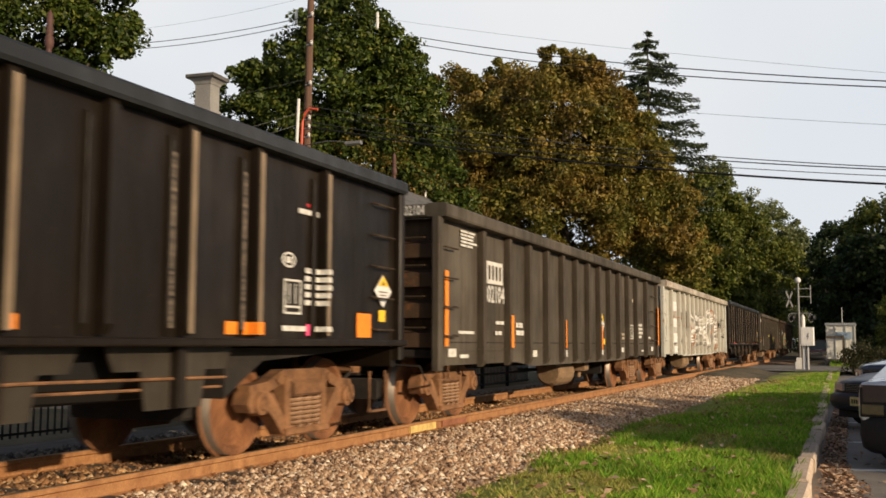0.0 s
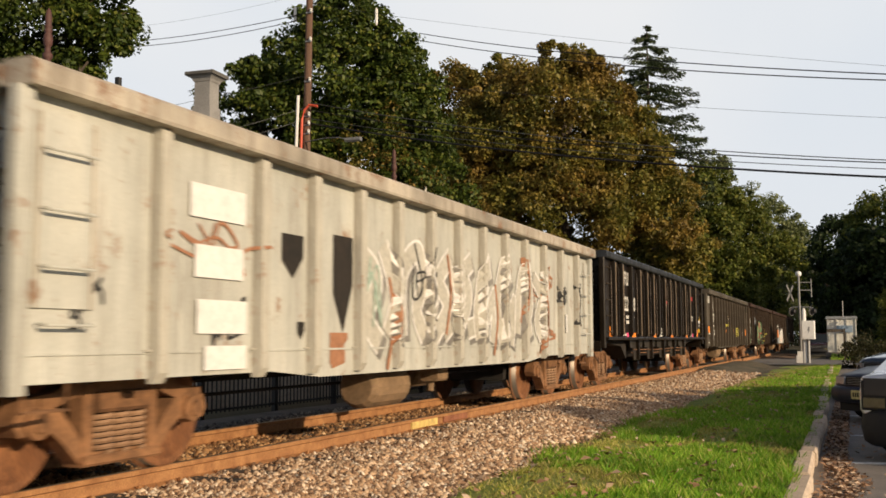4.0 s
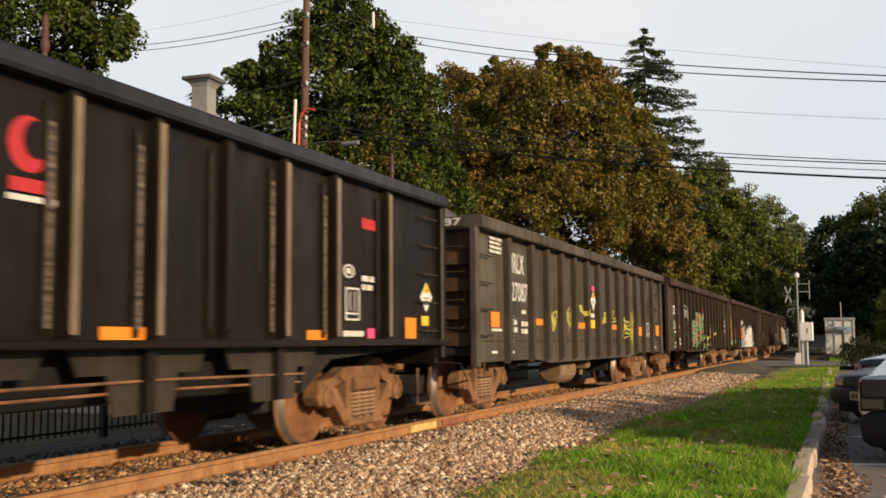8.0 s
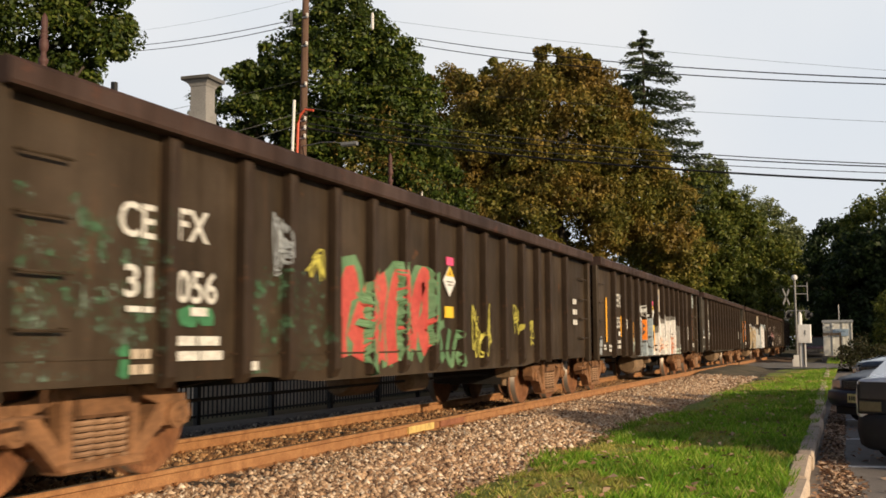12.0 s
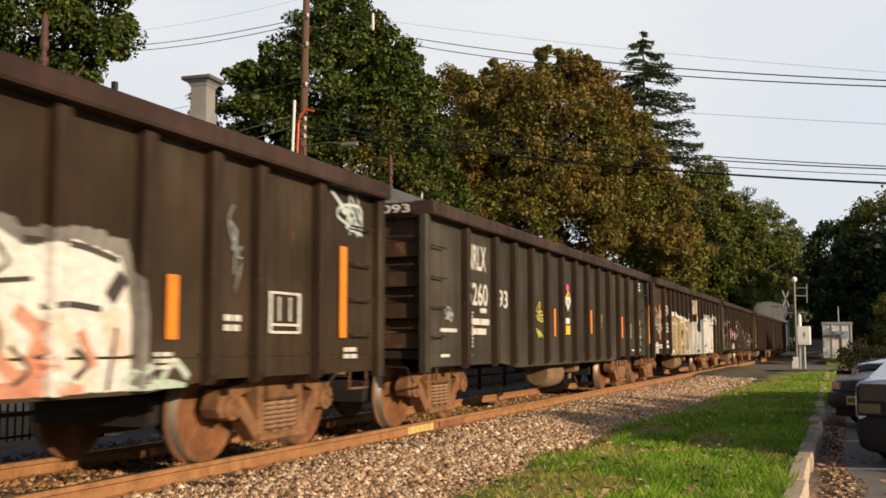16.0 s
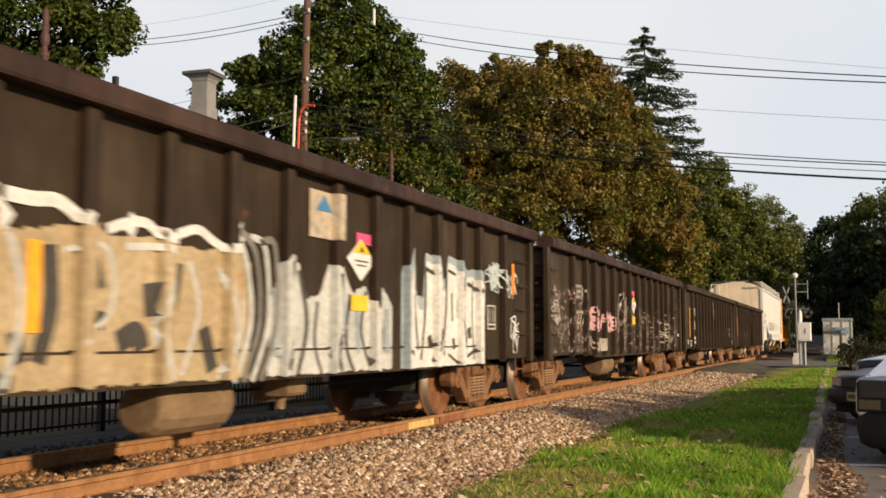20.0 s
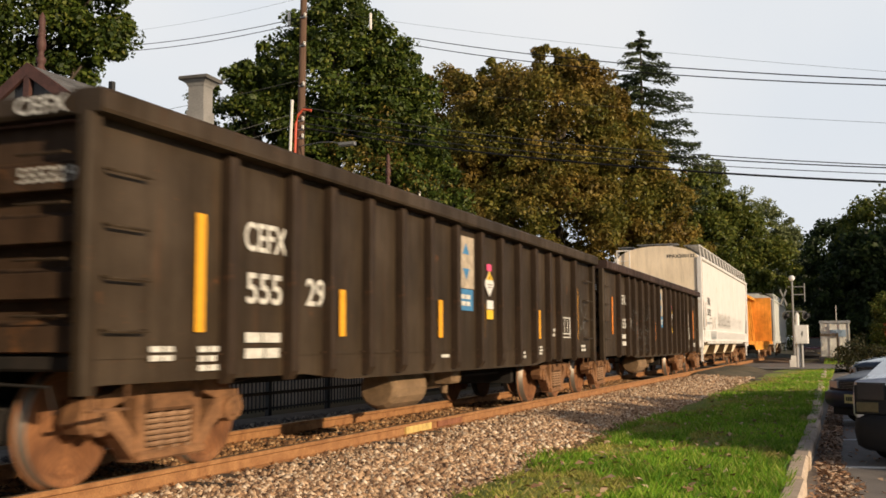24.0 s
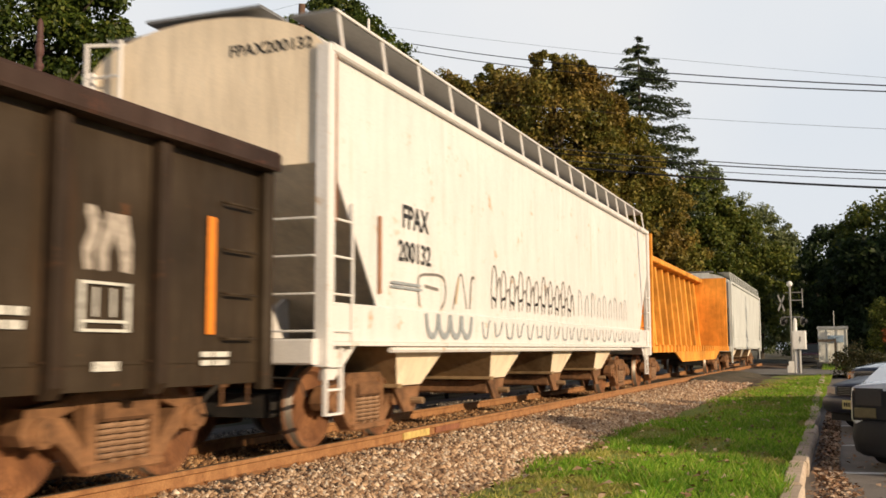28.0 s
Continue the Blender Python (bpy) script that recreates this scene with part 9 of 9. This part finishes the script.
text_bars(car_11, 11.08, 11.46, 0.90, 1.05, M_STENCIL, 3)
text_bars(car_11, 11.94, 12.27, 1.21, 1.39, M_STENCIL, 2)
decal(car_11, 12.89, 13.16, 0.94, 1.01, M_STENCIL)
text_bars(car_11, 14.16, 14.57, 0.95, 1.09, M_STENCIL, 2)
placard(car_11, 9.34, 9.74, 1.72, 2.13, M_WHITE)
decal(car_11, 9.44, 9.65, 2.13, 2.24, M_PINK)
decal(car_11, 9.40, 9.66, 1.62, 1.72, M_STENCIL)
decal(car_11, 9.38, 9.69, 1.40, 1.55, M_YELLOW)
decal(car_11, 7.40, 7.98, 1.86, 2.64, M_CREAM)
triangle(car_11, 7.56, 7.83, 2.34, 2.54, M_BLUE)
triangle_down(car_11, 7.56, 7.83, 1.96, 2.16, M_BLUE)
sprayed(car_11, 3.5, 4.3, 0.85, 1.85, [(0.09, 0.08, 0.07), (0.11, 0.10, 0.09)], (0.17, 0.16, 0.15), (0.10, 0.09, 0.08), 0.4, 91, 0.03, 0.55, 0.50)
sprayed(car_11, 5.1, 5.95, 0.85, 2.1, [(0.05, 0.045, 0.04), (0.09, 0.08, 0.07)], (0.15, 0.14, 0.13), (0.16, 0.15, 0.14), 0.45, 92, 0.03, 0.55, 0.50)
sprayed(car_10, 14.2, 14.8, 0.95, 1.9, [(0.10, 0.09, 0.08), (0.13, 0.12, 0.11)], (0.19, 0.18, 0.16), (0.12, 0.11, 0.10), 0.4, 93, 0.03, 0.55, 0.48)
decal(car_11, 7.40, 7.98, 1.54, 1.85, M_BLUE)
text_bars(car_11, 7.46, 7.92, 1.60, 1.78, M_STENCIL, 2)
decal(car_11, 8.53, 8.66, 1.14, 1.63, M_ORANGE)
lettering(car_12, 1.97, 2.78, 2.55, 2.84, M_BLACKTEXT, "FPAX")
lettering(car_12, 1.84, 2.85, 2.14, 2.40, M_BLACKTEXT, "200132")
text_bars(car_12, 1.60, 2.70, 1.80, 1.90, M_GREYPAINT, 2)
decal(car_12, 1.26, 1.35, 1.72, 2.61, M_RUSTPAINT)
for k in range(11):
    d, hi = 5.25 + 0.45 * k, 2.34 - 0.05 * (k % 3)
    drawn(car_12, d, d + 0.5, 1.68, hi, M_DRAWN, 0.034, [[(0.05, 0.02), (0.0, 0.5), (0.2, 0.98), (0.45, 0.9), (0.5, 0.4), (0.35, 0.05)], [(0.5, 0.45), (0.8, 0.75 - 0.2 * (k % 2)), (0.95, 0.1)]], 0.002)
    drawn(car_12, d, d + 0.5, 1.68, hi, M_BLACKTEXT, 0.05, [[(0.1, 0.28), (0.4, 0.22 + 0.1 * (k % 2))]], 0.004)
for k in range(9):
    d = 10.6 + 0.56 * k
    drawn(car_12, d, d + 0.4, 1.72, 2.28, M_GREYPAINT, 0.03, [[(0.0, 0.05), (0.1, 0.9 - 0.3 * (k % 2)), (0.6, 0.8), (0.7, 0.1)]], 0.002)
part("rust_edge", Mesh().box(1.50, 1.62, -car_12[1] + 0.135, -car_12[1] + 0.155, 2.4, 4.2), M_RUSTPAINT, car_12[0], "rust along the corner post")
drawn(car_12, 2.45, 4.5, 1.60, 2.12, M_DRAWN, 0.036, [[(0.02, 0.05), (0.0, 0.7), (0.18, 0.85), (0.42, 0.8), (0.44, 0.3), (0.36, 0.02)], [(0.1, 0.55), (0.32, 0.5)], [(0.58, 0.05), (0.66, 0.7), (0.74, 1.0), (0.80, 0.5), (0.84, 0.1)], [(0.9, 0.1), (0.94, 0.9), (1.0, 0.95)]], 0.002)
drawn(car_12, 3.5, 4.3, 1.7, 2.1, M_RUSTBLEED, 0.06, [[(0.3, 0.0), (0.45, 0.9)]], 0.003)
for k in range(4):
    d = 2.62 + 0.42 * k
    drawn(car_12, d, d + 0.42, 1.22, 1.56, M_GREYPAINT, 0.09, [[(0.02, 0.95), (0.15, 0.35), (0.5, 0.1), (0.85, 0.35), (0.98, 0.95)]], 0.036)
for k in range(22):
    d = 4.75 + 0.56 * k
    drawn(car_12, d, d + 0.4, 1.24, 1.52, M_GREYPAINT, 0.032, [[(0.0, 0.9), (0.1, 0.2), (0.45, 0.05 + 0.2 * (k % 2)), (0.7, 0.8 - 0.3 * (k % 3)), (0.9, 0.95)]], 0.036)
scrawl(car_2, 12.62, 13.40, 1.66, 2.10, M_BLACKTEXT, 6, 80)
scrawl(car_2, 13.86, 14.40, 1.16, 2.15, M_BLACKTEXT, 5, 81)
scrawl(car_2, 11.80, 12.45, 1.90, 2.45, M_RUSTPAINT, 4, 82)
scrawl(car_2, 11.95, 12.60, 1.06, 1.30, M_RUSTPAINT, 3, 83)
frame_mark(car_2, 12.87, 13.35, 1.20, 1.54, M_WHITE)
decal(car_3, 0.70, 0.95, 1.14, 1.24, M_ORANGE)
decal(car_3, 0.70, 0.95, 1.26, 1.36, M_ORANGE)
for c_, t_ in ((car_4, "527087"), (car_5, "31056"), (car_7, "526093")):
    end_lettering(c_, 0.55, 1.36, 2.75, 2.86, M_STENCIL, t_, 0.056)
part("sticker", Mesh().box(0.66, 1.02, -car_1[1] - 0.056, -car_1[1] - 0.052, 2.73, 2.88), M_STENCIL, car_1[0], "white panel on the end chord")
end_lettering(car_1, 0.70, 0.98, 2.76, 2.85, M_GREYCAR, "CGI", 0.060)
end_lettering(car_1, 1.03, 1.38, 2.74, 2.87, M_STENCIL, "802104", 0.056)
part("sticker", Mesh().box(0.71, 0.91, -car_1[1] + 0.008, -car_1[1] + 0.016, 1.36, 1.50), M_YELLOW, car_1[0])
part("sticker", Mesh().box(0.46, 0.66, -car_1[1] + 0.008, -car_1[1] + 0.016, 1.38, 1.58), M_STENCIL, car_1[0], "white card on the end wall")
for c_, t_ in ((car_6, "555328"), (car_8, "555338"), (car_10, "555329"), (car_11, "555331")):
    end_lettering(c_, 0.90, 1.38, 2.74, 2.87, M_STENCIL, "CEFX", 0.056)
    end_lettering(c_, 0.88, 1.42, 2.25, 2.37, M_STENCIL, t_, -0.012)
end_lettering(car_9, 0.80, 1.38, 2.75, 2.86, M_STENCIL, "CEFX 3272", 0.056)
end_lettering(car_2, 0.05, 1.25, 2.50, 2.66, M_CREAM, "FX 575", -0.13)
end_lettering(car_12, 0.36, 1.38, 4.25, 4.38, M_BLACKTEXT, "FPAX200132", -0.034)
for k in range(4):
    decal(car_1, 2.00 + k * 0.16, 2.09 + k * 0.16, 2.03, 2.24, M_GREYCAR, "bold_stroke").location.x += 0.004

part("sticker", Mesh().box(0.92, 1.18, -car_3[1] - 0.028, -car_3[1] - 0.022, 1.36, 1.50), M_YELLOW, car_3[0])
for d0_, d1_, z0_, z1_ in ((14.62, 15.20, 1.30, 2.60), (0.15, 0.73, 1.30, 2.60)):
    pn = part("ladder_panel", Mesh().box(1.500, 1.522, d0_ - car_2[1], d1_ - car_2[1], z0_, z1_, 0.008), M_DIRTYWHITE, car_2[0], "raised panel behind the grab irons")
    for dd in (d0_ + 0.03, d1_ - 0.03):
        part("panel_edge", Mesh().box(1.522, 1.532, dd - car_2[1] - 0.012, dd - car_2[1] + 0.012, z0_, z1_), M_DIRTYRIM, pn)


# ---- what moves ----
def motions():
    for car, centre in MOVING:
        walk(car, [(t * 0.5, on_track(centre - gone(t * 0.5))) for t in range(57)])
    for w, sx, dy, q in SPIN:
        rows, turn, last, moved = [], 0.0, 0.0, False
        for k in range(281):
            t = k * 0.1
            y = q - gone(t)
            if 1.0 < y < 40.0:
                turn += math.degrees((gone(t) - last) / WHEEL_R) if moved else 0.0
                moved = True
                rows.append((t, turn))
            elif k in (0, 280):
                rows.append((t, turn))
            last = gone(t)
        walk(w, [(t, pose(sx * 0.80, dy, WHEEL_R) @ pose(0, 0, 0, a, 0, 0) @ pose(0, 0, 0, 0, 0, 0 if sx > 0 else 180)) for t, a in rows])


motions()
